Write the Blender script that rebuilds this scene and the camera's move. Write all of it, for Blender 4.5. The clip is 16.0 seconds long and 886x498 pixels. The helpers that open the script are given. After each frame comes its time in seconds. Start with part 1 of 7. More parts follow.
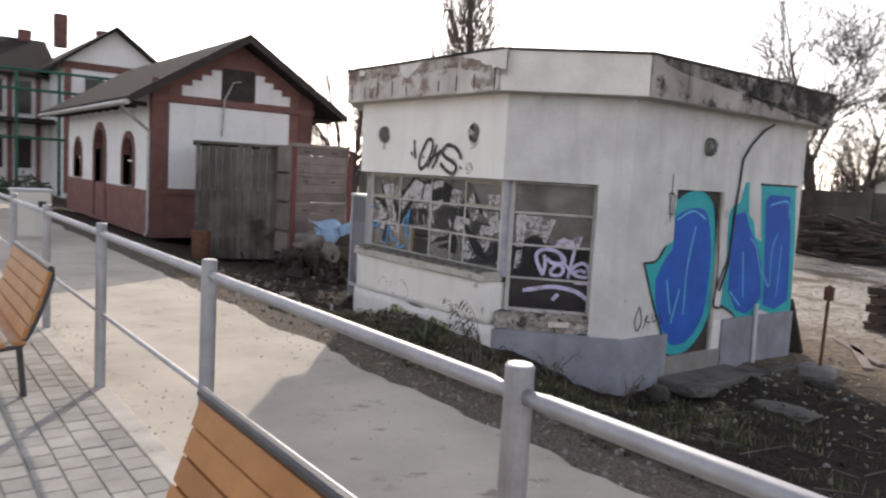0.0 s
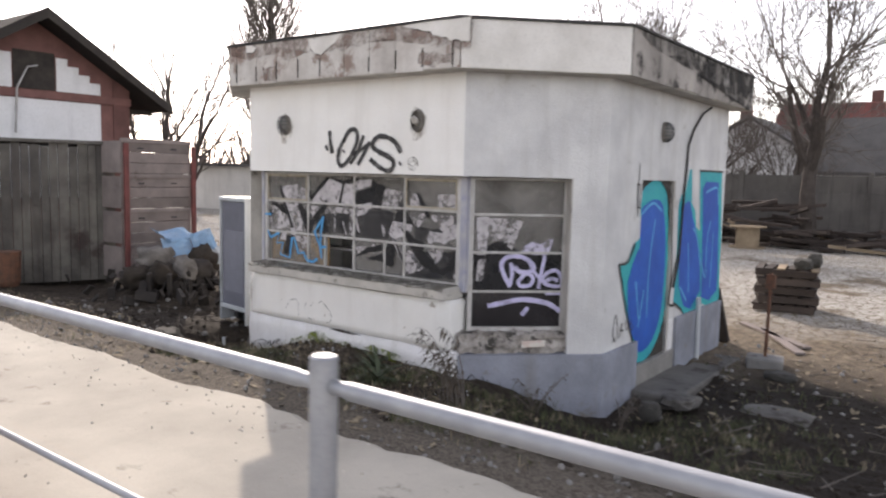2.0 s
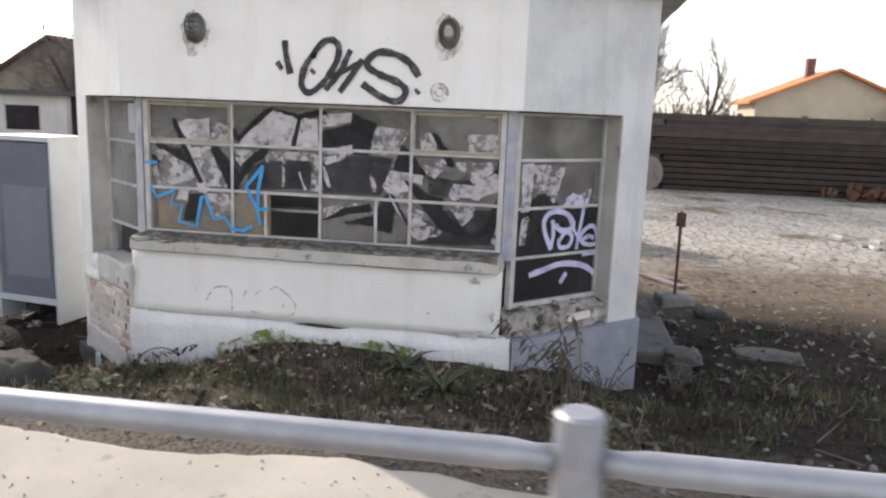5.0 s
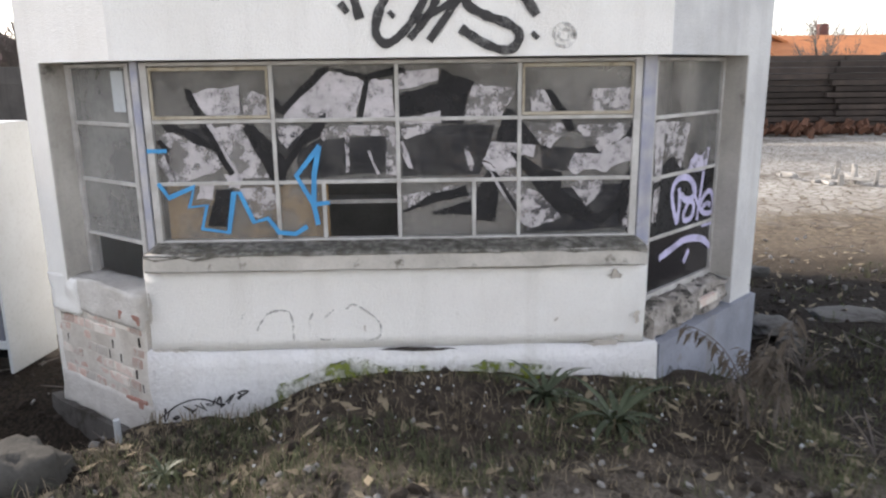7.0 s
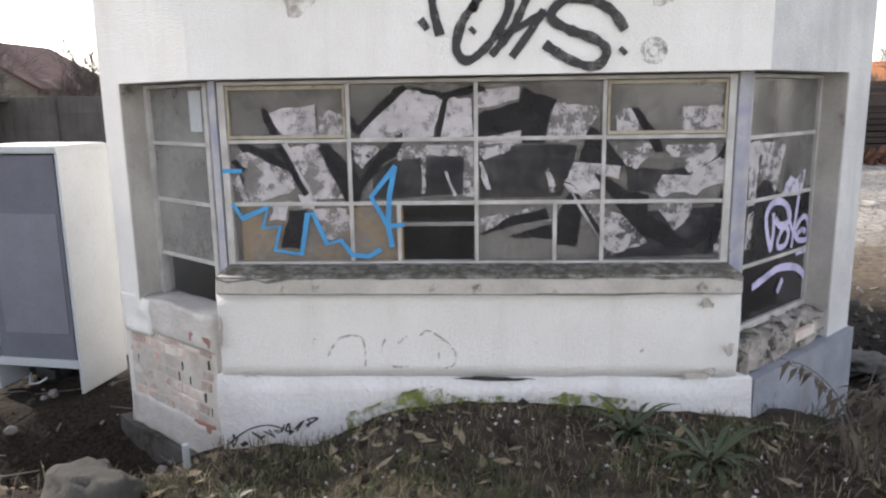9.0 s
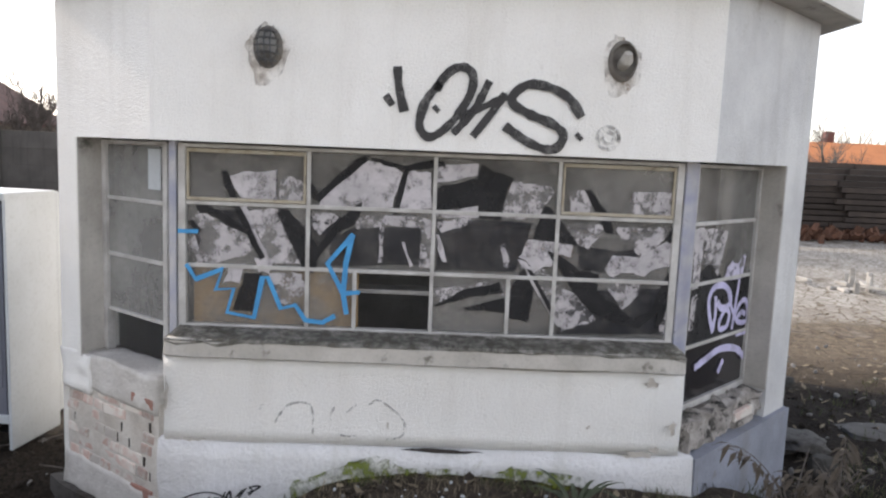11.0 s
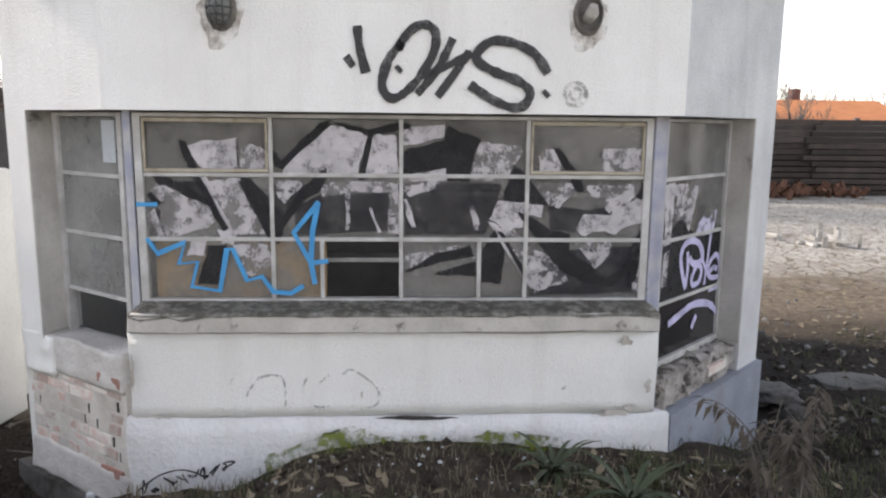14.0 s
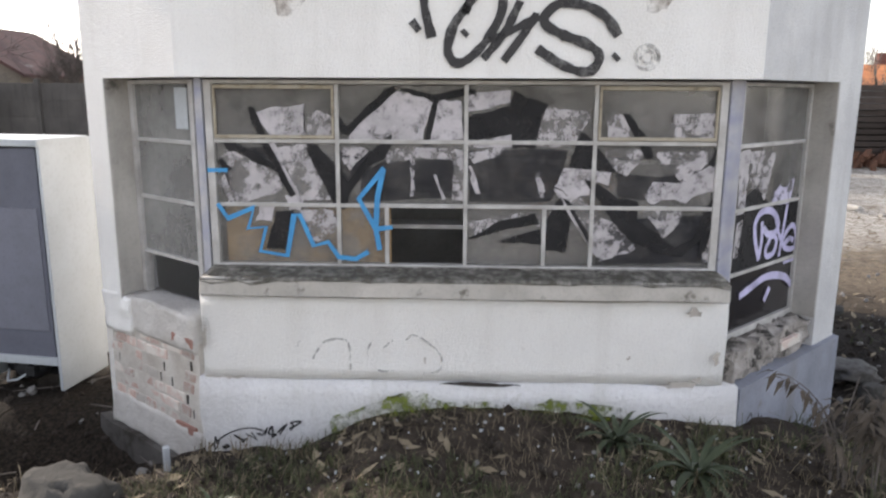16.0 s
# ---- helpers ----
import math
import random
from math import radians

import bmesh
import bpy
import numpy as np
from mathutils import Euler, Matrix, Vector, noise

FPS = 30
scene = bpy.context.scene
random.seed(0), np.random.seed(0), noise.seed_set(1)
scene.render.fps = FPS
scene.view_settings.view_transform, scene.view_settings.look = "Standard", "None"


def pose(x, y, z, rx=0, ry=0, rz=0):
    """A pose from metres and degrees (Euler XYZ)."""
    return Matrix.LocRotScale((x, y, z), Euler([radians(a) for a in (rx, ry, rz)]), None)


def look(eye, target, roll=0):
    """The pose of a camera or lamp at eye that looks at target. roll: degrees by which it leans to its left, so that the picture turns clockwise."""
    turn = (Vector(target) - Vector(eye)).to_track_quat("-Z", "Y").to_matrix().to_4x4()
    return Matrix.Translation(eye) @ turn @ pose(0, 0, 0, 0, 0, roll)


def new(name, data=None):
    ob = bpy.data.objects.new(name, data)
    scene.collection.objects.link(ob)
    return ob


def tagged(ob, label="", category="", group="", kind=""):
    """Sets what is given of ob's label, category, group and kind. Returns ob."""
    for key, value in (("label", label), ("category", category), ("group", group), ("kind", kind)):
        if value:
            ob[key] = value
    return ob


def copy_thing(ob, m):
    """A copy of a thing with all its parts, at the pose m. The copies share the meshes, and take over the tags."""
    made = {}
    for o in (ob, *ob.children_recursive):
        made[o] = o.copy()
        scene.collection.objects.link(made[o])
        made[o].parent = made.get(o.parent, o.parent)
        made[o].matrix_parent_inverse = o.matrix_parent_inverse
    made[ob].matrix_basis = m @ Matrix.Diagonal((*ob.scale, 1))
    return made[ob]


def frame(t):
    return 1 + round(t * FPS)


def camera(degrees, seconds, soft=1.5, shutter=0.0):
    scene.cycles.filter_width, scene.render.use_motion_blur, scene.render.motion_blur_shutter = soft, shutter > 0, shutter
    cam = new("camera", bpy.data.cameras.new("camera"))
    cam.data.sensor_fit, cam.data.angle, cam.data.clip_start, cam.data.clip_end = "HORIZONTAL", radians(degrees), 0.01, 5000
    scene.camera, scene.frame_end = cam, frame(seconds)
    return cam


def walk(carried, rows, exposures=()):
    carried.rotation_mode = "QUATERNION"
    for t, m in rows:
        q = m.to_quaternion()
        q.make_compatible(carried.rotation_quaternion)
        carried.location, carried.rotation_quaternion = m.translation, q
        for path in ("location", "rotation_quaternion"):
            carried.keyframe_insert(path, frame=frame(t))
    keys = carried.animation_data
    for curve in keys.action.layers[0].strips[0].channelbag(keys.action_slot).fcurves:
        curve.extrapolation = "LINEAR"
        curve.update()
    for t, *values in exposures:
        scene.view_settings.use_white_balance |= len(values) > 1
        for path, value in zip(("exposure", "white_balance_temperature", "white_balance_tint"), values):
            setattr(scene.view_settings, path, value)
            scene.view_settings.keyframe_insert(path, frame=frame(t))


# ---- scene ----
cam = camera(61.8, 16.0, soft=2.2, shutter=0.5)
PATH = [
    (0, (-0.147, -0.409, 1.476), (1.063, 1.171, 1.276), 3.3),
    (0.5, (-0.17, 0.013, 1.518), (1.164, 1.488, 1.309), 2.0),
    (1, (-0.242, 0.492, 1.497), (1.242, 1.812, 1.264), 0.9),
    (1.5, (-0.157, 1.042, 1.466), (1.457, 2.197, 1.218), 1.0),
    (2, (-0.199, 1.641, 1.482), (1.388, 2.841, 1.278), 1.4),
    (2.5, (-0.206, 2.199, 1.485), (1.496, 3.234, 1.314), 2.4),
    (3, (-0.161, 2.875, 1.472), (1.61, 3.785, 1.289), 3.4),
    (3.5, (-0.204, 3.453, 1.474), (1.62, 4.235, 1.229), 4.5),
    (6, (0.521, 6.133, 1.369), (2.477, 6.213, 0.961), 0.2),
    (6.5, (0.826, 6.505, 1.36), (2.777, 6.534, 0.921), 0.1),
    (7, (1.113, 6.68, 1.388), (3.057, 6.639, 0.921), -0.7),
    (7.5, (1.311, 6.76, 1.377), (3.247, 6.953, 0.912), -1.0),
    (8, (1.259, 6.826, 1.356), (3.205, 7.005, 0.931), -1.5),
    (8.5, (1.262, 6.81, 1.337), (3.219, 6.932, 0.941), -1.4),
    (9, (1.27, 6.801, 1.333), (3.228, 6.908, 0.942), -0.9),
    (9.5, (1.233, 6.845, 1.36), (3.198, 6.916, 0.999), 1.7),
    (12, (1.245, 6.833, 1.449), (3.231, 6.773, 1.226), 1.7),
    (12.5, (1.258, 6.826, 1.431), (3.237, 6.787, 1.141), 2.2),
    (13, (1.261, 6.84, 1.428), (3.24, 6.846, 1.136), 2.5),
    (13.5, (1.285, 6.839, 1.405), (3.259, 6.846, 1.084), 2.4),
    (14, (1.306, 6.813, 1.396), (3.276, 6.71, 1.069), 0.6),
    (14.5, (1.311, 6.812, 1.406), (3.281, 6.781, 1.062), 0.4),
    (15, (1.31, 6.812, 1.395), (3.285, 6.805, 1.076), 0.4),
    (15.5, (1.309, 6.817, 1.375), (3.278, 6.84, 1.029), 0.3),
    (16, (1.317, 6.813, 1.379), (3.273, 6.882, 0.971), 0.3),
]
walk(cam, [(t, look(eye, target, roll)) for t, eye, target, roll in PATH],
     exposures=[(0.0, 0.88, 6900, 18), (1.2, 1.15, 6900, 18), (2.0, 1.24, 6900, 18), (2.5, 1.14, 6900, 18), (3.5, 1.05, 6850, 17), (6.0, 1.54, 6720, 15), (7.5, 1.48, 6720, 15), (9.5, 1.46, 6720, 15), (12.0, 1.27, 6720, 15), (13.0, 1.36, 6720, 15), (16.0, 1.42, 6720, 15)])

# ---- world and sun ----
SUN_AZ, SUN_EL = 36.5, 27.0            # degrees from +y towards +x, above the horizon
world = bpy.data.worlds.new("world")
scene.world = world
world.use_nodes = True
wn = world.node_tree
sky = wn.nodes.new("ShaderNodeTexSky")
sky.sky_type = "NISHITA"
sky.sun_disc = False
sky.sun_elevation, sky.sun_rotation = radians(SUN_EL), radians(SUN_AZ)
sky.air_density, sky.dust_density, sky.ozone_density = 1.0, 0.8, 1.0
haze = wn.nodes.new("ShaderNodeHueSaturation")     # thin winter haze: a paler sky
haze.inputs["Saturation"].default_value = 0.4
wn.links.new(sky.outputs[0], haze.inputs["Color"])
wn.links.new(haze.outputs[0], wn.nodes["Background"].inputs[0])
wn.nodes["Background"].inputs[1].default_value = 0.15
sun_data = bpy.data.lights.new("sun", "SUN")
sun_data.energy, sun_data.angle, sun_data.color = 2.0, radians(0.6), (1.0, 0.93, 0.82)
sun = new("sun", sun_data)
sun_way = Vector((math.sin(radians(SUN_AZ)) * math.cos(radians(SUN_EL)), math.cos(radians(SUN_AZ)) * math.cos(radians(SUN_EL)), math.sin(radians(SUN_EL))))
sun.matrix_world = look(sun_way * 30, (0, 0, 0))
scene.view_settings.exposure = 1.1


# ---- materials ----
def material(name, a, b=None, rough=0.85, metal=0.0, scale=6.0, fine=60.0, bump=0.3, depth=0.004, streak=0.0, stain=None, stain_at=0.62, stain_scale=1.5, vary=0.0, detail_mix=0.25, lumps=0.0):
    """A worn surface: two tones in patches and grain, stains, streaks that run down, fine relief."""
    m = bpy.data.materials.new(name)
    m.use_nodes = True
    nt = m.node_tree
    N, L = nt.nodes, nt.links
    bsdf = N["Principled BSDF"]
    geo = N.new("ShaderNodeNewGeometry")
    b = b or tuple(c * 0.75 for c in a)

    def noise_of(sc, det=5.0, squash=None, ro=0.6):
        n = N.new("ShaderNodeTexNoise")
        n.inputs["Scale"].default_value, n.inputs["Detail"].default_value, n.inputs["Roughness"].default_value = sc, det, ro
        if squash:
            mp = N.new("ShaderNodeMapping")
            mp.inputs["Scale"].default_value = squash
            L.new(geo.outputs["Position"], mp.inputs["Vector"])
            L.new(mp.outputs[0], n.inputs["Vector"])
        else:
            L.new(geo.outputs["Position"], n.inputs["Vector"])
        return n.outputs[0]

    def ramp(v, lo, hi):
        r = N.new("ShaderNodeMapRange")
        r.inputs[1].default_value, r.inputs[2].default_value = lo, hi
        L.new(v, r.inputs[0])
        return r.outputs[0]

    def mix(f, x, y):
        k = N.new("ShaderNodeMix")
        k.data_type = "RGBA"
        for sock, v in ((k.inputs[0], f), (k.inputs[6], x), (k.inputs[7], y)):
            if isinstance(v, tuple):
                sock.default_value = (*v, 1)
            elif isinstance(v, float):
                sock.default_value = v
            else:
                L.new(v, sock)
        return k.outputs[2]

    col = mix(ramp(noise_of(scale), 0.35, 0.65), a, b)
    grain = noise_of(fine, 4.0)
    dark = tuple(c * 0.55 for c in b)
    g = N.new("ShaderNodeMath")
    g.operation = "MULTIPLY"
    L.new(ramp(grain, 0.5, 0.75), g.inputs[0])
    g.inputs[1].default_value = detail_mix
    col = mix(g.outputs[0], col, dark)
    if streak:
        s = N.new("ShaderNodeMath")
        s.operation = "MULTIPLY"
        L.new(ramp(noise_of(1.0, 4.0, (5.0, 5.0, 0.5)), 0.52, 0.72), s.inputs[0])
        s.inputs[1].default_value = streak
        col = mix(s.outputs[0], col, stain or dark)
    if stain:
        col = mix(ramp(noise_of(stain_scale, 6.0, None, 0.7), stain_at, stain_at + 0.08), col, stain)
    if vary:
        info = N.new("ShaderNodeObjectInfo")
        hsv = N.new("ShaderNodeHueSaturation")
        L.new(col, hsv.inputs["Color"])
        r = N.new("ShaderNodeMapRange")
        r.inputs[3].default_value, r.inputs[4].default_value = 1 - vary, 1 + vary
        L.new(info.outputs["Random"], r.inputs[0])
        L.new(r.outputs[0], hsv.inputs["Value"])
        col = hsv.outputs[0]
    L.new(col, bsdf.inputs["Base Color"])
    bsdf.inputs["Roughness"].default_value, bsdf.inputs["Metallic"].default_value = rough, metal
    bsdf.inputs["Specular IOR Level"].default_value = 0.3
    if bump:
        bp = N.new("ShaderNodeBump")
        bp.inputs["Strength"].default_value, bp.inputs["Distance"].default_value = bump, depth
        relief = grain
        if lumps:
            add = N.new("ShaderNodeMath")
            add.operation = "MULTIPLY_ADD"
            L.new(noise_of(fine / 5, 3.0), add.inputs[0])
            add.inputs[1].default_value = lumps * 3
            L.new(grain, add.inputs[2])
            relief = add.outputs[0]
        L.new(relief, bp.inputs["Height"])
        L.new(bp.outputs[0], bsdf.inputs["Normal"])
    return m


def see_through(m, lo, hi, scale, base=1.0, cut=(0.4, 0.6)):
    """Lets m peel away in patches: lo and hi bound how much of it covers."""
    nt = m.node_tree
    N, L = nt.nodes, nt.links
    geo = N.new("ShaderNodeNewGeometry")
    n = N.new("ShaderNodeTexNoise")
    n.inputs["Scale"].default_value, n.inputs["Detail"].default_value, n.inputs["Roughness"].default_value = scale, 8.0, 0.72
    L.new(geo.outputs["Position"], n.inputs["Vector"])
    r = N.new("ShaderNodeMapRange")
    r.inputs[1].default_value, r.inputs[2].default_value, r.inputs[3].default_value, r.inputs[4].default_value = *cut, lo, hi
    L.new(n.outputs[0], r.inputs[0])
    clear = N.new("ShaderNodeBsdfTransparent")
    mx = N.new("ShaderNodeMixShader")
    out = N["Material Output"]
    L.new(r.outputs[0], mx.inputs[0])
    L.new(clear.outputs[0], mx.inputs[1])
    L.new(N["Principled BSDF"].outputs[0], mx.inputs[2])
    L.new(mx.outputs[0], out.inputs[0])
    return m


white_plaster = material("white_plaster", (0.86, 0.85, 0.82), (0.79, 0.775, 0.74), 0.9, scale=1.6, fine=95, bump=0.9, depth=0.008, streak=0.22, stain=(0.55, 0.52, 0.47), stain_at=0.67, detail_mix=0.16, lumps=0.18)
base_plaster = material("whitewashed_plinth", (0.78, 0.775, 0.775), (0.69, 0.68, 0.67), 0.9, scale=2, fine=45, bump=0.9, depth=0.012, streak=0.4, stain=(0.45, 0.44, 0.38), stain_at=0.63, lumps=0.25)
# Greyer base tone than white_plaster, with stains and streaks over it.
grey_stained_plaster = material("grey_stained_plaster", (0.66, 0.66, 0.65), (0.53, 0.53, 0.53), 0.9, scale=2.2, fine=60, bump=0.8, depth=0.012, streak=0.5, stain=(0.44, 0.43, 0.41), stain_at=0.60, stain_scale=2.4, detail_mix=0.15, lumps=0.15)
blue_plinth = material("grey_blue_plinth", (0.30, 0.318, 0.372), (0.195, 0.205, 0.235), 0.9, scale=2, fine=45, bump=0.6, depth=0.008, streak=0.5, stain=(0.20, 0.185, 0.165), stain_at=0.60, stain_scale=2.4)
concrete = material("weathered_concrete", (0.50, 0.48, 0.44), (0.36, 0.34, 0.31), 0.92, scale=3, fine=50, bump=0.5, depth=0.006, streak=0.3, stain=(0.12, 0.115, 0.10), stain_at=0.62, stain_scale=3)
parapet_concrete = material("parapet_concrete", (0.60, 0.58, 0.545), (0.42, 0.39, 0.36), 0.92, scale=3.2, fine=40, bump=0.6, depth=0.010, streak=0.3, stain=(0.27, 0.21, 0.18), stain_at=0.535, stain_scale=3.6, vary=0.05)
parapet_dark = material("sooty_parapet", (0.42, 0.39, 0.36), (0.26, 0.24, 0.22), 0.92, scale=2.4, fine=40, bump=0.6, depth=0.010, streak=0.55, stain=(0.045, 0.042, 0.04), stain_at=0.53, stain_scale=2.2, vary=0.06)
plaster_patch = material("peeling_plaster", (0.74, 0.72, 0.68), (0.62, 0.60, 0.56), 0.9, scale=3, fine=50, bump=0.4)
bitumen = material("bitumen_felt", (0.07, 0.068, 0.065), (0.04, 0.04, 0.04), 0.9, scale=3, fine=40)
dark_concrete = material("damp_concrete", (0.26, 0.25, 0.235), (0.17, 0.165, 0.155), 0.92, scale=3, fine=50, bump=0.5, depth=0.006, stain=(0.08, 0.07, 0.06), stain_at=0.58, stain_scale=3)
sill_concrete = material("mossy_sill", (0.54, 0.515, 0.475), (0.40, 0.38, 0.345), 0.92, scale=4, fine=50, bump=0.6, depth=0.007, stain=(0.17, 0.16, 0.135), stain_at=0.58, stain_scale=7)
brick_mat = material("old_brick", (0.47, 0.31, 0.26), (0.56, 0.47, 0.42), 0.9, scale=5, fine=50, bump=0.5, depth=0.004, vary=0.25, stain=(0.58, 0.54, 0.49), stain_at=0.44, stain_scale=7)
mortar = material("crumbled_mortar", (0.60, 0.57, 0.52), (0.46, 0.42, 0.37), 0.95, scale=7, fine=60, bump=0.7, depth=0.008)
frame_paint = material("chipped_white_paint", (0.54, 0.53, 0.51), (0.36, 0.345, 0.325), 0.6, scale=7, fine=70, bump=0.3, depth=0.002, stain=(0.30, 0.27, 0.22), stain_at=0.66, stain_scale=8)
frame_yellow = material("yellowed_paint", (0.42, 0.385, 0.32), (0.33, 0.28, 0.20), 0.6, scale=9, fine=70, bump=0.3, depth=0.002, stain=(0.22, 0.19, 0.15), stain_at=0.56, stain_scale=9)
frame_blue = material("lavender_grey_paint", (0.30, 0.315, 0.40), (0.47, 0.46, 0.46), 0.6, scale=7, fine=60, bump=0.3, depth=0.002, streak=0.6, stain=(0.20, 0.20, 0.24), stain_at=0.60, stain_scale=9)
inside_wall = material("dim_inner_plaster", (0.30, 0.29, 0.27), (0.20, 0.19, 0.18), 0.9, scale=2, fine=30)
plywood = material("tan_plywood", (0.42, 0.29, 0.15), (0.34, 0.22, 0.11), 0.75, scale=3, fine=40)
dark_wood = material("dark_wood", (0.05, 0.043, 0.037), (0.028, 0.024, 0.022), 0.85, scale=4, fine=40, vary=0.3)
black_paint = see_through(material("black_spray_paint", (0.022, 0.021, 0.022), (0.045, 0.043, 0.043), 0.55, scale=9, fine=80, bump=0.1, depth=0.001), 0.62, 0.98, 9, cut=(0.34, 0.52))
black_worn = see_through(material("scratched_black_paint", (0.012, 0.012, 0.013), (0.024, 0.023, 0.024), 0.75, scale=9, fine=80, bump=0.1), 0.62, 0.98, 14, cut=(0.30, 0.50))
silver_paint = see_through(material("flaking_silver_paint", (0.55, 0.52, 0.53), (0.40, 0.38, 0.39), 0.5, metal=0.1, scale=10, fine=60, bump=0.2, depth=0.001), 0.08, 0.90, 15, cut=(0.44, 0.55))
silver_full = see_through(material("silver_paint", (0.57, 0.54, 0.56), (0.42, 0.40, 0.41), 0.5, metal=0.1, scale=8, fine=60, bump=0.2, depth=0.001), 0.30, 0.92, 15, cut=(0.37, 0.50))
blue_line = material("light_blue_paint", (0.06, 0.32, 0.62), (0.05, 0.25, 0.50), 0.5, scale=9, bump=0.1)
lilac_paint = see_through(material("lilac_spray_paint", (0.60, 0.57, 0.78), (0.50, 0.47, 0.68), 0.6, scale=9, bump=0.1), 0.55, 0.95, 8, cut=(0.34, 0.5))
lilac_flaking = see_through(material("flaking_lilac_paint", (0.60, 0.57, 0.70), (0.50, 0.47, 0.60), 0.6, scale=9, bump=0.1), 0.10, 0.92, 12, cut=(0.40, 0.50))
teal_paint = material("teal_spray_paint", (0.015, 0.41, 0.42), (0.015, 0.31, 0.38), 0.55, scale=3, fine=75, bump=0.4, depth=0.006)
cobalt_paint = material("cobalt_spray_paint", (0.018, 0.115, 0.50), (0.015, 0.08, 0.38), 0.55, scale=3, fine=75, bump=0.4, depth=0.006)
sky_paint = material("pale_blue_spray_paint", (0.10, 0.42, 0.68), (0.08, 0.34, 0.60), 0.55, scale=6, fine=75, bump=0.3)
faint_pencil = see_through(material("faded_tag", (0.42, 0.41, 0.39), (0.34, 0.33, 0.31), 0.9, scale=8), 0.0, 0.8, 25, cut=(0.45, 0.6))
moss = see_through(material("moss", (0.20, 0.24, 0.03), (0.12, 0.15, 0.02), 0.95, scale=12, fine=80, bump=0.8, depth=0.01), 0.0, 0.9, 9, cut=(0.45, 0.58))
galvanised = material("galvanised_steel", (0.39, 0.40, 0.42), (0.30, 0.31, 0.335), 0.55, metal=0.65, scale=9, fine=90, bump=0.15, depth=0.001)
bench_wood = material("oiled_bench_wood", (0.42, 0.20, 0.07), (0.34, 0.15, 0.05), 0.5, scale=5, fine=60, bump=0.25, depth=0.002, vary=0.12)
bench_metal = material("dark_grey_enamel", (0.07, 0.072, 0.08), (0.055, 0.056, 0.06), 0.4, metal=0.4, scale=8)
paver_mat = material("grey_paver", (0.34, 0.335, 0.315), (0.26, 0.255, 0.238), 0.92, scale=3, fine=70, bump=0.5, depth=0.004, vary=0.16)
path_mat = material("sandy_concrete_path", (0.50, 0.465, 0.40), (0.37, 0.342, 0.295), 0.95, scale=0.9, fine=70, bump=0.5, depth=0.006, stain=(0.25, 0.222, 0.185), stain_at=0.60, stain_scale=3.0)
lamp_grey = material("dull_grey_casting", (0.20, 0.19, 0.175), (0.11, 0.095, 0.08), 0.7, metal=0.2, scale=14, fine=60)
rust = material("rusty_steel", (0.16, 0.075, 0.045), (0.09, 0.05, 0.035), 0.85, scale=10, fine=60)
enamel = material("white_enamel", (0.50, 0.53, 0.55), (0.44, 0.465, 0.475), 0.4, scale=2, fine=40, bump=0.05, stain=(0.48, 0.45, 0.38), stain_at=0.72, stain_scale=3)
fridge_back = material("grey_foil_back", (0.145, 0.15, 0.185), (0.12, 0.125, 0.15), 0.55, scale=3, fine=40, bump=0.1)
fridge_foil = material("light_foil", (0.19, 0.195, 0.235), (0.165, 0.17, 0.20), 0.5, scale=4, fine=40, bump=0.1)
black_plastic = material("black_plastic", (0.02, 0.02, 0.021), (0.03, 0.03, 0.03), 0.5, scale=8)
rock_mat = material("rubble_stone", (0.085, 0.081, 0.073), (0.05, 0.048, 0.043), 0.95, scale=5, fine=50, bump=0.7, depth=0.01)
soil_clod = material("soil_clods", (0.05, 0.04, 0.031), (0.028, 0.0225, 0.018), 0.95, scale=6, fine=60, bump=0.8, depth=0.01)
house_brick = material("red_house_brick", (0.20, 0.100, 0.088), (0.145, 0.075, 0.067), 0.9, scale=3, fine=30, bump=0.4, vary=0.2)
house_white = material("house_white_render", (0.78, 0.78, 0.79), (0.72, 0.72, 0.72), 0.9, scale=1.5, fine=30, streak=0.2)
roof_dark = material("dark_roof_tile", (0.030, 0.023, 0.021), (0.018, 0.015, 0.014), 1.0, scale=2, fine=25, bump=0.6, depth=0.02)
zinc = material("zinc_gutter", (0.42, 0.41, 0.40), (0.32, 0.31, 0.30), 0.5, metal=0.5, scale=5)
shed_wood = material("grey_shed_board", (0.16, 0.15, 0.13), (0.075, 0.068, 0.062), 0.9, scale=2.0, fine=40, streak=0.8, stain=(0.055, 0.042, 0.038), stain_at=0.55, stain_scale=1.2, vary=0.2)
crate_wood = material("brown_crate_board", (0.23, 0.195, 0.18), (0.165, 0.14, 0.13), 0.9, scale=3, fine=40, vary=0.2, stain=(0.09, 0.07, 0.06), stain_at=0.62)
red_steel = material("faded_red_steel", (0.20, 0.065, 0.058), (0.13, 0.05, 0.045), 0.7, scale=5, fine=40)
bark = material("bark", (0.085, 0.07, 0.06), (0.055, 0.046, 0.04), 0.95, scale=6, fine=50, bump=0.6, depth=0.02)
twig_mat = material("twigs", (0.16, 0.14, 0.125), (0.11, 0.095, 0.085), 0.95, scale=6, bump=0)
conifer = material("conifer_needles", (0.04, 0.06, 0.035), (0.028, 0.042, 0.025), 0.9, scale=4, bump=0)
grass_green = material("winter_grass", (0.105, 0.115, 0.055), (0.062, 0.072, 0.036), 0.85, scale=3, bump=0)
grass_dry = material("dry_grass", (0.29, 0.24, 0.165), (0.16, 0.13, 0.09), 0.9, scale=3, bump=0)
leaf_green = material("fleshy_leaf", (0.07, 0.088, 0.05), (0.04, 0.055, 0.03), 0.5, scale=8, bump=0.1)
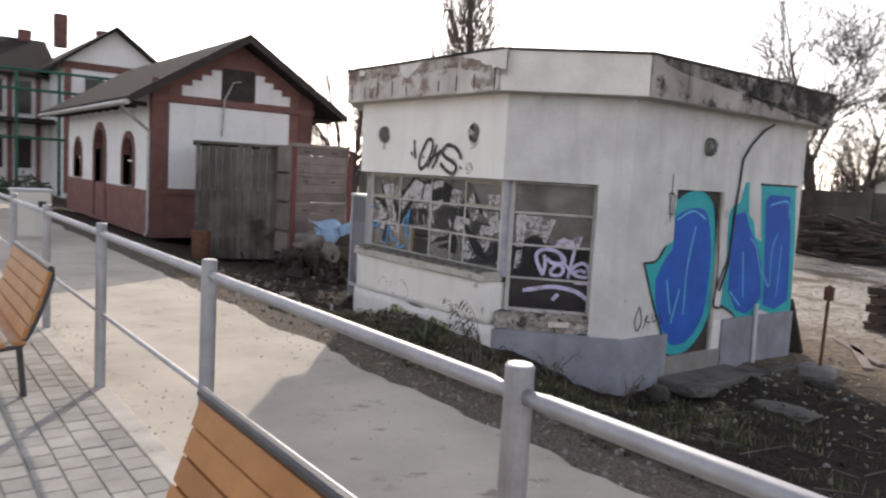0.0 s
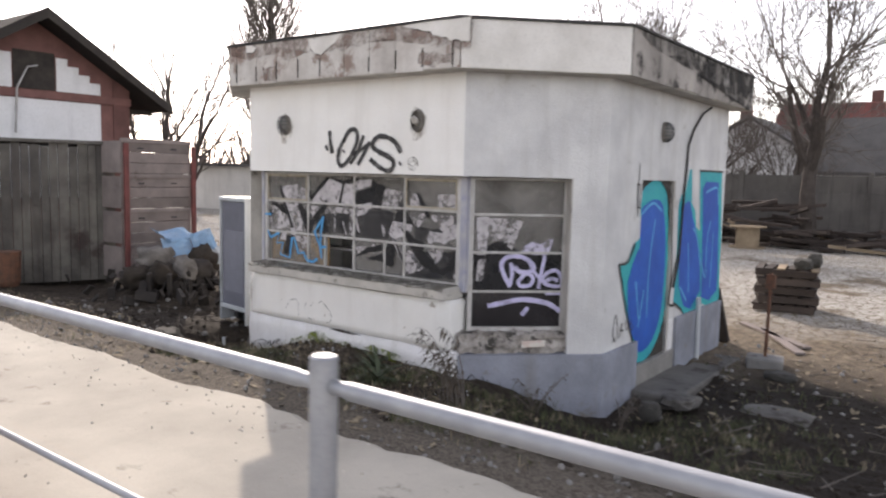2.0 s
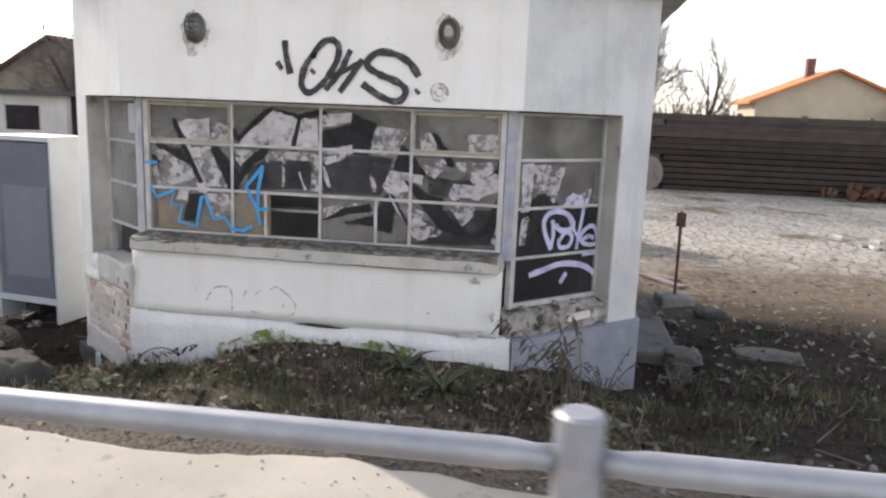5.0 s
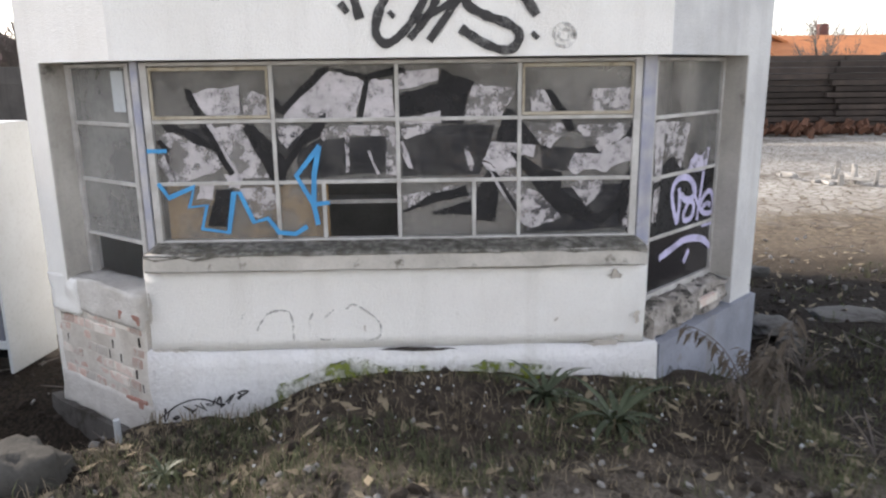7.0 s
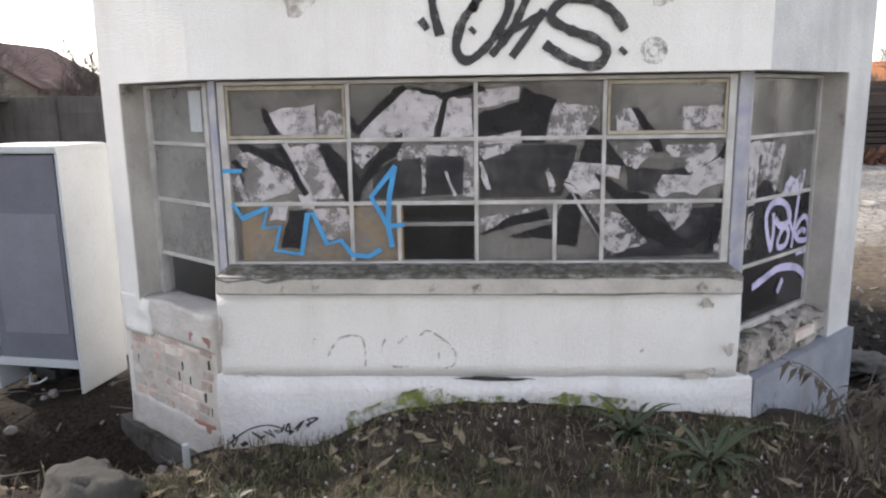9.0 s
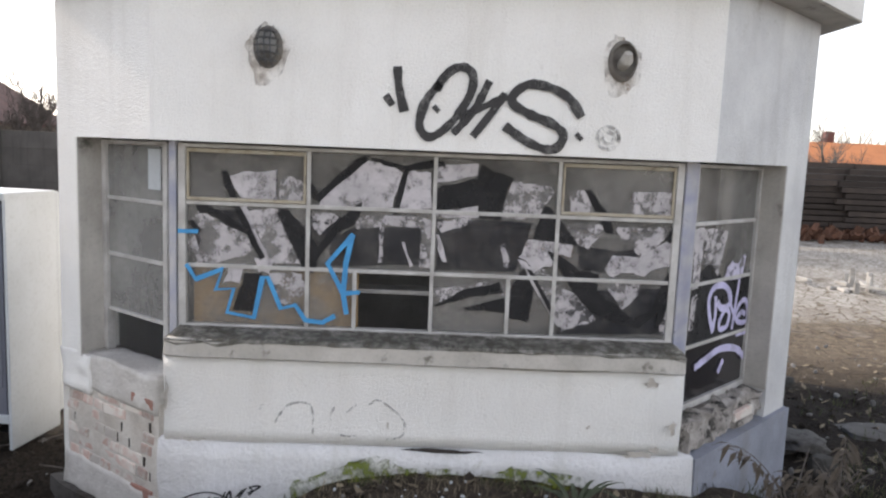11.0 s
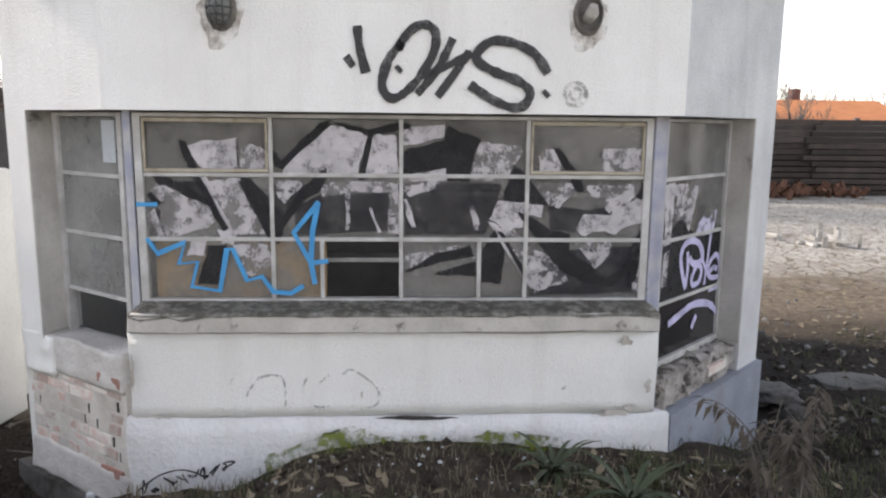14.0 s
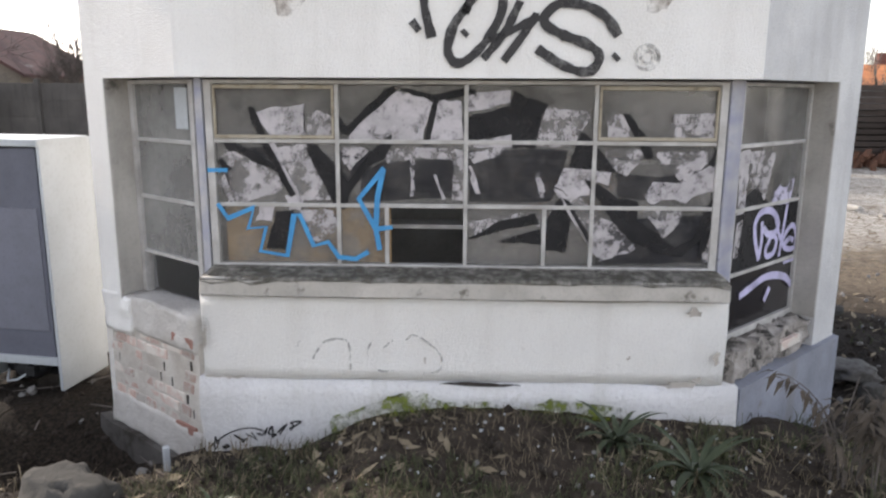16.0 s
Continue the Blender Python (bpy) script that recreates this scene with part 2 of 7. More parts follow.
dead_leaf = material("dead_leaf", (0.11, 0.09, 0.07), (0.065, 0.054, 0.042), 0.9, scale=8, bump=0)
fence_concrete = material("fence_concrete", (0.15, 0.138, 0.125), (0.105, 0.097, 0.09), 0.93, scale=1, fine=25, streak=0.5, vary=0.1)
pale_render = material("pale_wall", (0.66, 0.64, 0.60), (0.56, 0.54, 0.50), 0.9, scale=0.8, fine=20, streak=0.2)
cream_render = material("cream_render", (0.50, 0.43, 0.33), (0.42, 0.36, 0.27), 0.9, scale=0.8, fine=20)
roof_red = material("red_tile_roof", (0.16, 0.05, 0.042), (0.11, 0.04, 0.036), 0.85, scale=1.2, fine=14, bump=0.5, depth=0.03)
roof_orange = material("orange_tile_roof", (0.55, 0.22, 0.09), (0.44, 0.17, 0.07), 0.85, scale=1.2, fine=14, bump=0.5, depth=0.03)
roof_grey = material("grey_sheet_roof", (0.11, 0.105, 0.10), (0.075, 0.072, 0.07), 0.8, scale=1.2, fine=14, bump=0.3)
green_steel = material("green_scaffold_paint", (0.02, 0.12, 0.08), (0.015, 0.075, 0.05), 0.6, scale=3)
window_dark = material("dark_window_glass", (0.03, 0.03, 0.034), (0.02, 0.02, 0.022), 0.15, scale=3, bump=0)
beam_dark = material("tarred_beam", (0.065, 0.05, 0.042), (0.04, 0.032, 0.028), 0.9, scale=3, fine=30, vary=0.35)
timber_pale = material("pale_timber", (0.32, 0.25, 0.17), (0.24, 0.185, 0.125), 0.85, scale=4, fine=40, vary=0.2)
sheet_blue = material("pale_blue_sheet", (0.50, 0.58, 0.68), (0.42, 0.48, 0.56), 0.5, scale=3)
junk_blue = material("weathered_blue_plastic", (0.20, 0.35, 0.52), (0.26, 0.37, 0.50), 0.6, scale=4, fine=30, stain=(0.42, 0.44, 0.46), stain_at=0.62, stain_scale=4)
# Soiled concrete, its colour darkened to hold the shade of the pit.
shaded_concrete = material("shaded_soiled_concrete", (0.12, 0.112, 0.104), (0.075, 0.07, 0.064), 0.9, scale=3, fine=50, bump=0.6, depth=0.008, stain=(0.04, 0.034, 0.028), stain_at=0.56, stain_scale=3)
broken_mortar = material("broken_sooty_mortar", (0.44, 0.41, 0.38), (0.22, 0.20, 0.18), 0.95, scale=9, fine=60, bump=0.8, depth=0.01, stain=(0.06, 0.056, 0.05), stain_at=0.52, stain_scale=8)
roof_brown = material("weathered_brown_tile", (0.13, 0.068, 0.06), (0.085, 0.052, 0.048), 0.9, scale=1.2, fine=14, bump=0.5, depth=0.03, stain=(0.20, 0.17, 0.16), stain_at=0.62, stain_scale=0.8)
tan_render = material("dull_tan_render", (0.30, 0.26, 0.21), (0.22, 0.19, 0.155), 0.9, scale=0.8, fine=20, streak=0.3)
rag = material("grey_rag", (0.20, 0.185, 0.17), (0.11, 0.10, 0.09), 0.95, scale=5)


def ground_material():
    """Dark soil by the kiosk, dry grass and leaf litter, and the cobbled yard behind."""
    m = bpy.data.materials.new("soil_and_yard")
    m.use_nodes = True
    N, L = m.node_tree.nodes, m.node_tree.links
    bsdf = N["Principled BSDF"]
    geo = N.new("ShaderNodeNewGeometry")
    sep = N.new("ShaderNodeSeparateXYZ")
    L.new(geo.outputs["Position"], sep.inputs[0])

    def tex(sc, det=6.0, ro=0.65):
        n = N.new("ShaderNodeTexNoise")
        n.inputs["Scale"].default_value, n.inputs["Detail"].default_value, n.inputs["Roughness"].default_value = sc, det, ro
        L.new(geo.outputs["Position"], n.inputs["Vector"])
        return n.outputs[0]

    def rng(v, lo, hi):
        r = N.new("ShaderNodeMapRange")
        r.inputs[1].default_value, r.inputs[2].default_value = lo, hi
        L.new(v, r.inputs[0])
        return r.outputs[0]

    def calc(op, x, y):
        k = N.new("ShaderNodeMath")
        k.operation = op
        for i, v in enumerate((x, y)):
            if isinstance(v, float):
                k.inputs[i].default_value = v
            else:
                L.new(v, k.inputs[i])
        return k.outputs[0]

    def mix(f, x, y):
        k = N.new("ShaderNodeMix")
        k.data_type = "RGBA"
        L.new(f, k.inputs[0])
        for sock, v in ((k.inputs[6], x), (k.inputs[7], y)):
            if isinstance(v, tuple):
                sock.default_value = (*v, 1)
            else:
                L.new(v, sock)
        return k.outputs[2]

    fine, mid, big = tex(45), tex(9), tex(1.4)
    soil = mix(rng(mid, 0.38, 0.62), (0.028, 0.0225, 0.018), (0.068, 0.054, 0.041))
    soil = mix(rng(fine, 0.62, 0.74), soil, (0.20, 0.16, 0.11))
    litter = mix(rng(mid, 0.35, 0.6), (0.20, 0.162, 0.118), (0.10, 0.08, 0.06))
    litter = mix(rng(fine, 0.57, 0.7), litter, (0.30, 0.245, 0.165))
    vor = N.new("ShaderNodeTexVoronoi")
    vor.feature = "DISTANCE_TO_EDGE"
    vor.inputs["Scale"].default_value = 5.5
    L.new(geo.outputs["Position"], vor.inputs["Vector"])
    joint = rng(vor.outputs[0], 0.02, 0.09)
    stone = mix(rng(tex(3), 0.4, 0.6), (0.45, 0.43, 0.39), (0.34, 0.32, 0.29))
    stone = mix(joint, (0.15, 0.125, 0.09), stone)
    along = calc("ADD", sep.outputs[0], calc("MULTIPLY", big, 4.0))
    wet = rng(calc("ADD", along, calc("MULTIPLY", sep.outputs[1], -0.25)), 7.6, 9.2)
    col = mix(wet, soil, litter)
    col = mix(calc("MULTIPLY", rng(along, 12.5, 15.0), rng(tex(0.6), 0.36, 0.46)), col, stone)
    # Shade of the pit beside wall and fridge, put into the soil colour.
    away = N.new("ShaderNodeVectorMath")
    away.operation = "DISTANCE"
    L.new(geo.outputs["Position"], away.inputs[0])
    away.inputs[1].default_value = (5.3, 9.5, -0.8)
    pit_shade = rng(calc("ADD", away.outputs["Value"], calc("MULTIPLY", mid, 0.9)), 2.8, 1.9)
    col = mix(pit_shade, col, mix(rng(fine, 0.4, 0.65), (0.014, 0.0115, 0.009), (0.042, 0.033, 0.025)))
    # Darker soil around a spot right of the kiosk, with a noisy border.
    right_dist = N.new("ShaderNodeVectorMath")
    right_dist.operation = "DISTANCE"
    L.new(geo.outputs["Position"], right_dist.inputs[0])
    right_dist.inputs[1].default_value = (5.8, 2.4, -0.7)
    right_soil = rng(calc("ADD", right_dist.outputs["Value"], calc("MULTIPLY", mid, 1.6)), 4.6, 3.0)
    col = mix(right_soil, col, mix(rng(fine, 0.4, 0.7), (0.016, 0.013, 0.0105), (0.046, 0.037, 0.029)))
    gravel = rng(calc("ADD", calc("MULTIPLY", sep.outputs[0], -1.0), calc("MULTIPLY", mid, 0.8)), -3.75, -3.3)
    col = mix(gravel, col, mix(rng(fine, 0.45, 0.6), (0.16, 0.138, 0.112), (0.07, 0.06, 0.05)))
    L.new(col, bsdf.inputs["Base Color"])
    bsdf.inputs["Roughness"].default_value = 0.95
    bsdf.inputs["Specular IOR Level"].default_value = 0.15
    h = calc("ADD", calc("MULTIPLY", fine, 0.5), calc("ADD", mid, calc("MULTIPLY", joint, 0.3)))
    bp = N.new("ShaderNodeBump")
    bp.inputs["Strength"].default_value, bp.inputs["Distance"].default_value = 0.8, 0.03
    L.new(h, bp.inputs["Height"])
    L.new(bp.outputs[0], bsdf.inputs["Normal"])
    return m


def glass_material(name, tint, cover_lo, cover_hi):
    """Dusty window glass: clear with a film of grime."""
    m = material(name, tint, tuple(c * 0.7 for c in tint), 0.12, scale=3, fine=30, bump=0.0)
    m.node_tree.nodes["Principled BSDF"].inputs["Specular IOR Level"].default_value = 0.6
    return see_through(m, cover_lo, cover_hi, 2.5)


smear = see_through(material("sooty_smear", (0.015, 0.015, 0.018), (0.03, 0.03, 0.035), 0.7, scale=9), 0.30, 0.82, 7, cut=(0.35, 0.6))
sill_grime = see_through(material("sill_grime", (0.075, 0.072, 0.055), (0.13, 0.12, 0.10), 0.95, scale=12, fine=60, bump=0.5), 0.25, 0.9, 16, cut=(0.36, 0.62))
rust_stain = see_through(material("rust_stain", (0.30, 0.22, 0.16), (0.42, 0.36, 0.30), 0.9, scale=12), 0.0, 0.55, 11, cut=(0.42, 0.62))
brown_soot = see_through(material("brown_soot", (0.20, 0.135, 0.11), (0.30, 0.23, 0.20), 0.95, scale=7, fine=50), 0.0, 0.85, 5, cut=(0.40, 0.62))
black_soot = see_through(material("black_soot", (0.030, 0.029, 0.028), (0.06, 0.056, 0.052), 0.95, scale=7, fine=50), 0.05, 0.80, 3.2, cut=(0.38, 0.60))
# For open joints and gaps, and for the painted shadow under flaking plaster.
joint_shadow_dark = material("dark_joint_and_edge_shadow", (0.035, 0.031, 0.028), (0.06, 0.052, 0.046), 0.95, scale=12)
skim = material("grey_plaster_skim", (0.62, 0.60, 0.565), (0.50, 0.475, 0.44), 0.95, scale=5, fine=45, bump=0.8, depth=0.010, stain=(0.30, 0.27, 0.24), stain_at=0.66, stain_scale=6, lumps=0.8)
red_brick = material("bare_red_brick", (0.36, 0.19, 0.15), (0.29, 0.17, 0.14), 0.95, scale=9, fine=60, bump=0.6, stain=(0.55, 0.48, 0.43), stain_at=0.60, stain_scale=9)
slab_grey = material("damp_slab", (0.15, 0.143, 0.132), (0.095, 0.09, 0.083), 0.93, scale=3, fine=50, bump=0.6, depth=0.008, stain=(0.05, 0.044, 0.037), stain_at=0.56, stain_scale=3)
dusty_glass = glass_material("dusty_glass", (0.25, 0.24, 0.225), 0.22, 0.62)
milky_glass = glass_material("milky_glass", (0.33, 0.325, 0.31), 0.55, 0.80)
black_glass = glass_material("painted_black_glass", (0.035, 0.032, 0.034), 0.85, 0.97)


# ---- mesh helpers ----
def part(name, bm, mat, parent=None, label="", smooth=False):
    me = bpy.data.meshes.new(name)
    bmesh.ops.recalc_face_normals(bm, faces=bm.faces)
    bm.to_mesh(me)
    bm.free()
    me.materials.append(mat)
    if smooth:
        me.polygons.foreach_set("use_smooth", [True] * len(me.polygons))
    ob = new(name, me)
    if parent:
        ob.parent = parent
    if label:
        ob["label"] = label
    return ob


def thing(name, label, category, group="", kind="", at=(0, 0, 0)):
    ob = new(name)
    ob.location = at
    ob.empty_display_size = 0.1
    return tagged(ob, label, category, group, kind)


def add_box(bm, x0, x1, y0, y1, z0, z1, m=None, bevel=0.0):
    vs = [bm.verts.new((x, y, z)) for x in (x0, x1) for y in (y0, y1) for z in (z0, z1)]
    fs = [bm.faces.new([vs[i] for i in q]) for q in ((0, 1, 3, 2), (4, 6, 7, 5), (0, 4, 5, 1), (2, 3, 7, 6), (0, 2, 6, 4), (1, 5, 7, 3))]
    if bevel:
        es = list({e for f in fs for e in f.edges})
        r = bmesh.ops.bevel(bm, geom=es, offset=bevel, segments=2, profile=0.5, affect="EDGES")
        vs = list({v for f in r["faces"] for v in f.verts} | {v for v in vs if v.is_valid})
    if m is not None:
        for v in vs:
            v.co = m @ v.co
    return vs


def box(x0, x1, y0, y1, z0, z1, m=None, bevel=0.0):
    bm = bmesh.new()
    add_box(bm, x0, x1, y0, y1, z0, z1, m, bevel)
    return bm


def add_prism(bm, low, high):
    """A closed solid between two rings of the same length."""
    a, b = [bm.verts.new(p) for p in low], [bm.verts.new(p) for p in high]
    n = len(a)
    bm.faces.new(a[::-1])
    bm.faces.new(b)
    for i in range(n):
        bm.faces.new((a[i], a[(i + 1) % n], b[(i + 1) % n], b[i]))


def add_tube(bm, pts, radii, sides=8, cap=True):
    pts = [Vector(p) for p in pts]
    if isinstance(radii, (int, float)):
        radii = [radii] * len(pts)
    rings = []
    for i, p in enumerate(pts):
        d = (pts[min(i + 1, len(pts) - 1)] - pts[max(i - 1, 0)]).normalized()
        u = d.orthogonal().normalized() if i == 0 else (u - d * u.dot(d)).normalized()
        w = d.cross(u)
        rings.append([bm.verts.new(p + (u * math.cos(2 * math.pi * k / sides) + w * math.sin(2 * math.pi * k / sides)) * radii[i]) for k in range(sides)])
    for a, b in zip(rings, rings[1:]):
        for k in range(sides):
            bm.faces.new((a[k], a[(k + 1) % sides], b[(k + 1) % sides], b[k]))
    if cap:
        bm.faces.new(rings[0][::-1])
        bm.faces.new(rings[-1])


def tube(pts, radii, sides=8):
    bm = bmesh.new()
    add_tube(bm, pts, radii, sides)
    return bm


def rough(bm, amount, scale=3.0):
    for v in bm.verts:
        v.co += noise.noise_vector(v.co * scale) * amount


def smooth_line(pts, steps=5):
    """A soft line through pts (Catmull-Rom), in the plane."""
    if len(pts) < 3:
        return [tuple(map(float, p)) for p in pts]
    out = []
    for i in range(len(pts) - 1):
        p0, p1, p2, p3 = pts[max(i - 1, 0)], pts[i], pts[i + 1], pts[min(i + 2, len(pts) - 1)]
        for k in range(steps):
            t = k / steps
            out.append(tuple(0.5 * (2 * b + (c - a) * t + (2 * a - 5 * b + 4 * c - d) * t * t + (3 * b - a - 3 * c + d) * t ** 3) for a, b, c, d in zip(p0, p1, p2, p3)))
    out.append(tuple(map(float, pts[-1])))
    return out


def add_stroke(bm, pts, width, m, lift=0.0, soft=True, rag=0.0):
    """A painted line of that width in the plane of m (x along, y up, z out of the surface)."""
    line = [Vector((*p, 0)) for p in (smooth_line(pts) if soft else pts)]
    left, right = [], []
    for i, p in enumerate(line):
        d = (line[min(i + 1, len(line) - 1)] - line[max(i - 1, 0)]).normalized()
        n = Vector((-d.y, d.x, 0)) * width / 2 * (1 + rag * noise.noise(p * 31))
        if i == 0:
            p = p - d * width * 0.3
        left.append(bm.verts.new(m @ (p + n + Vector((0, 0, lift)))))
        right.append(bm.verts.new(m @ (p - n + Vector((0, 0, lift)))))
    for i in range(len(line) - 1):
        bm.faces.new((left[i], right[i], right[i + 1], left[i + 1]))


def add_patch(bm, pts, m, lift=0.0, rag=0.0):
    """A painted patch with the outline pts in the plane of m."""
    ring = []
    for i, p in enumerate(pts):
        q = pts[(i + 1) % len(pts)]
        for k in range(4):
            t = k / 4
            c = Vector((p[0] + (q[0] - p[0]) * t, p[1] + (q[1] - p[1]) * t, 0))
            if rag:
                c += Vector((noise.noise(c * 23), noise.noise(c * 23 + Vector((9, 0, 0))), 0)) * rag
            ring.append(bm.verts.new(m @ (c + Vector((0, 0, lift)))))
    f = bm.faces.new(ring)
    bmesh.ops.triangulate(bm, faces=[f])


def plane_frame(p, q, z=0.0):
    """The plane of a wall seen from outside: x runs from p to q (to the viewer's right), y up, z out."""
    d = (Vector((*q, 0)) - Vector((*p, 0))).normalized()
    up = Vector((0, 0, 1))
    out = d.cross(up)
    m = Matrix((d, up, out)).transposed().to_4x4()
    m.translation = (p[0], p[1], z)
    return m


# ---- ground, path, platform ----
PLATFORM, PATH_TOP, YARD = -0.155, -0.27, -0.65


def bell(v, mid, half):
    return math.exp(-min(60, ((v - mid) / half) ** 2))


def sig(v):
    return 1 / (1 + math.exp(-max(-40, min(40, v))))


def height(x, y):
    """The lie of the land: level under path and platform, a bank before the kiosk, a pit beside it, the yard lower."""
    t = min(max((x - 3.3) / 3.0, 0), 1)
    t = t * t * (3 - 2 * t)
    z = -0.30 + (YARD + 0.30) * t
    if x > 3.3:
        front = min(max((x - 3.3) / 0.5, 0), 1)
        side = sig((y - 5.0) / 0.13) * sig((7.75 - y) / 0.16)
        bank = min(0.0, -0.28 + 0.05 * math.sin(y * 2.1) - 0.15 * bell(y, 7.75, 0.3)) - z
        if x < 5.6:
            z += max(bank, 0) * side * front
        z -= 0.46 * bell(x, 5.15, 0.5) * bell(y, 9.15, 0.6)
        z -= 0.12 * bell(x, 5.9, 0.9) * bell(y, 4.1, 0.5)
        z += 0.22 * bell(x, 6.6, 0.8) * bell(y, 12.4, 0.9)
        near = max(0.0, 1 - max(0, x - 9) / 6)
        z += front * near * (0.045 * noise.noise(Vector((x * 1.7, y * 1.7, 0))) + 0.03 * noise.noise(Vector((x * 6, y * 6, 3))) + 0.012 * noise.noise(Vector((x * 17, y * 17, 5))))
    return z


def axis(stops):
    """Coordinates that run from stop to stop in steps of the size given with each."""
    out = [stops[0][0]]
    for (a, s), (b, _) in zip(stops, stops[1:]):
        n = max(1, round((b - a) / s))
        out += [a + (b - a) * (i + 1) / n for i in range(n)]
    return out


gx = axis([(-1500, 300), (-60, 15), (-6, 3), (3, 0.1), (3.3, 0.05), (6.2, 0.08), (9, 0.25), (16, 1.5), (60, 20), (200, 200), (1500, 1)])
gy = axis([(-1500, 300), (-60, 12), (-8, 1.2), (2, 0.15), (4, 0.06), (10, 0.15), (14, 0.8), (30, 4), (70, 30), (200, 200), (1500, 1)])
verts = [(x, y, height(x, y)) for x in gx for y in gy]
ny = len(gy)
faces = [(i * ny + j, (i + 1) * ny + j, (i + 1) * ny + j + 1, i * ny + j + 1) for i in range(len(gx) - 1) for j in range(ny - 1)]
me = bpy.data.meshes.new("ground")
me.from_pydata(verts, [], faces)
me.materials.append(ground_material())
me.polygons.foreach_set("use_smooth", [True] * len(me.polygons))
tagged(new("ground", me), "dark bare soil running into a cobbled yard", "ground", kind="structure")

bm = bmesh.new()
edge = [(3.38 + 0.13 * noise.noise(Vector((0, y * 0.9, 0))) + 0.06 * noise.noise(Vector((0, y * 4, 2))) + 0.03 * noise.noise(Vector((0, y * 13, 7))), y) for y in axis([(-30, 0.5), (0, 0.12), (14, 0.6), (40, 1)])]
for (x0, y0), (x1, y1) in zip(edge, edge[1:]):
    a = [bm.verts.new(p) for p in ((1.13, y0, PATH_TOP), (x0 - 0.12, y0, PATH_TOP), (x0, y0, PATH_TOP - 0.05), (x1, y1, PATH_TOP - 0.05), (x1 - 0.12, y1, PATH_TOP), (1.13, y1, PATH_TOP))]
    bm.faces.new((a[0], a[1], a[4], a[5]))
    bm.faces.new((a[1], a[2], a[3], a[4]))
bmesh.ops.remove_doubles(bm, verts=bm.verts, dist=0.0005)
tagged(part("path", bm, path_mat), "sandy grey concrete footpath with a ragged edge", "path", kind="structure")

platform = tagged(part("platform", box(-6, 1.0, -20, 30, -0.5, PLATFORM - 0.012), mortar), "platform of grey concrete pavers", "pavement", kind="structure")

# ---- kiosk ----
A, B, C, D, E, F = (5.04, 8.285), (5.04, 5.40), (5.955, 4.47), (9.42, 4.48), (9.42, 9.055), (5.645, 9.055)
PLAN = [A, B, C, D, E, F]
TOP, LINTEL = 2.36, 1.46


def ring_at(o):
    """The plan grown outwards by o (inwards where negative)."""
    out = []
    n = len(PLAN)
    for i in range(n):
        p, q, r = (Vector(PLAN[j % n]) for j in (i - 1, i, i + 1))
        d0, d1 = (q - p).normalized(), (r - q).normalized()
        n0, n1 = Vector((d0.y, -d0.x)), Vector((d1.y, -d1.x))
        out.append(q + (n0 + n1) * (o / (1 + n0.dot(n1))))
    return out


def wall_piece(bm, i, a, b, z0, z1, out=0.0, inn=-0.24):
    """A piece of the wall on side i from a to b metres along it (None: its mitred end)."""
    ro, ri = ring_at(out), ring_at(inn)
    n = len(PLAN)
    p, q = Vector(PLAN[i]), Vector(PLAN[(i + 1) % n])
    d = (q - p).normalized()
    nn = Vector((d.y, -d.x))
    lo = (ro[i], ri[i]) if a is None else (p + d * a + nn * out, p + d * a + nn * inn)
    hi = (ro[(i + 1) % n], ri[(i + 1) % n]) if b is None else (p + d * b + nn * out, p + d * b + nn * inn)
    ring = [lo[0], hi[0], hi[1], lo[1]]
    add_prism(bm, [(*v, z0) for v in ring], [(*v, z1) for v in ring])


FRONT, CHR, RIGHT, BACK, LEFT, CHL = range(6)
LEN = [(Vector(PLAN[(i + 1) % 6]) - Vector(PLAN[i])).length for i in range(6)]
kiosk = thing("kiosk", "derelict white plastered kiosk with graffiti and flat concrete parapet", "kiosk", at=(7.3, 6.7, YARD))


def kpart(name, bm, mat, parent=None, label="", smooth=False):
    """A part of the kiosk, built in world coordinates."""
    ob = part(name, bm, mat, parent or kiosk, label, smooth)
    if not parent or parent is kiosk:
        ob.matrix_parent_inverse = Matrix.Translation((-7.3, -6.7, -YARD))
    return ob


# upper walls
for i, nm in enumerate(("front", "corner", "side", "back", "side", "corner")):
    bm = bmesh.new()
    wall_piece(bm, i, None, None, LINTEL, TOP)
    kpart("upper_wall", bm, white_plaster if i in (FRONT, CHL) else grey_stained_plaster)
# front parapet wall under the window
bm = bmesh.new()
wall_piece(bm, FRONT, 0.075, LEN[0] - 0.09, -0.097, 0.36, 0.042)
bmesh.ops.subdivide_edges(bm, edges=bm.edges, cuts=6, use_grid_fill=True)
rough(bm, 0.012, 4)
kpart("breast_wall", bm, white_plaster, smooth=True)
bm = bmesh.new()
wall_piece(bm, FRONT, 0.045, LEN[0] + 0.0, -0.95, -0.103, 0.048)
bmesh.ops.subdivide_edges(bm, edges=bm.edges, cuts=7, use_grid_fill=True)
rough(bm, 0.014, 4)
kpart("front_plinth", bm, base_plaster, smooth=True)
# sloped sill
bm = bmesh.new()
add_prism(bm, [(4.925, 8.185, 0.360), (4.925, 5.50, 0.360), (5.20, 5.48, 0.360), (5.20, 8.20, 0.360)], [(4.925, 8.185, 0.461), (4.925, 5.50, 0.461), (5.20, 5.48, 0.472), (5.20, 8.20, 0.472)])
bmesh.ops.subdivide_edges(bm, edges=bm.edges, cuts=12, use_grid_fill=True)
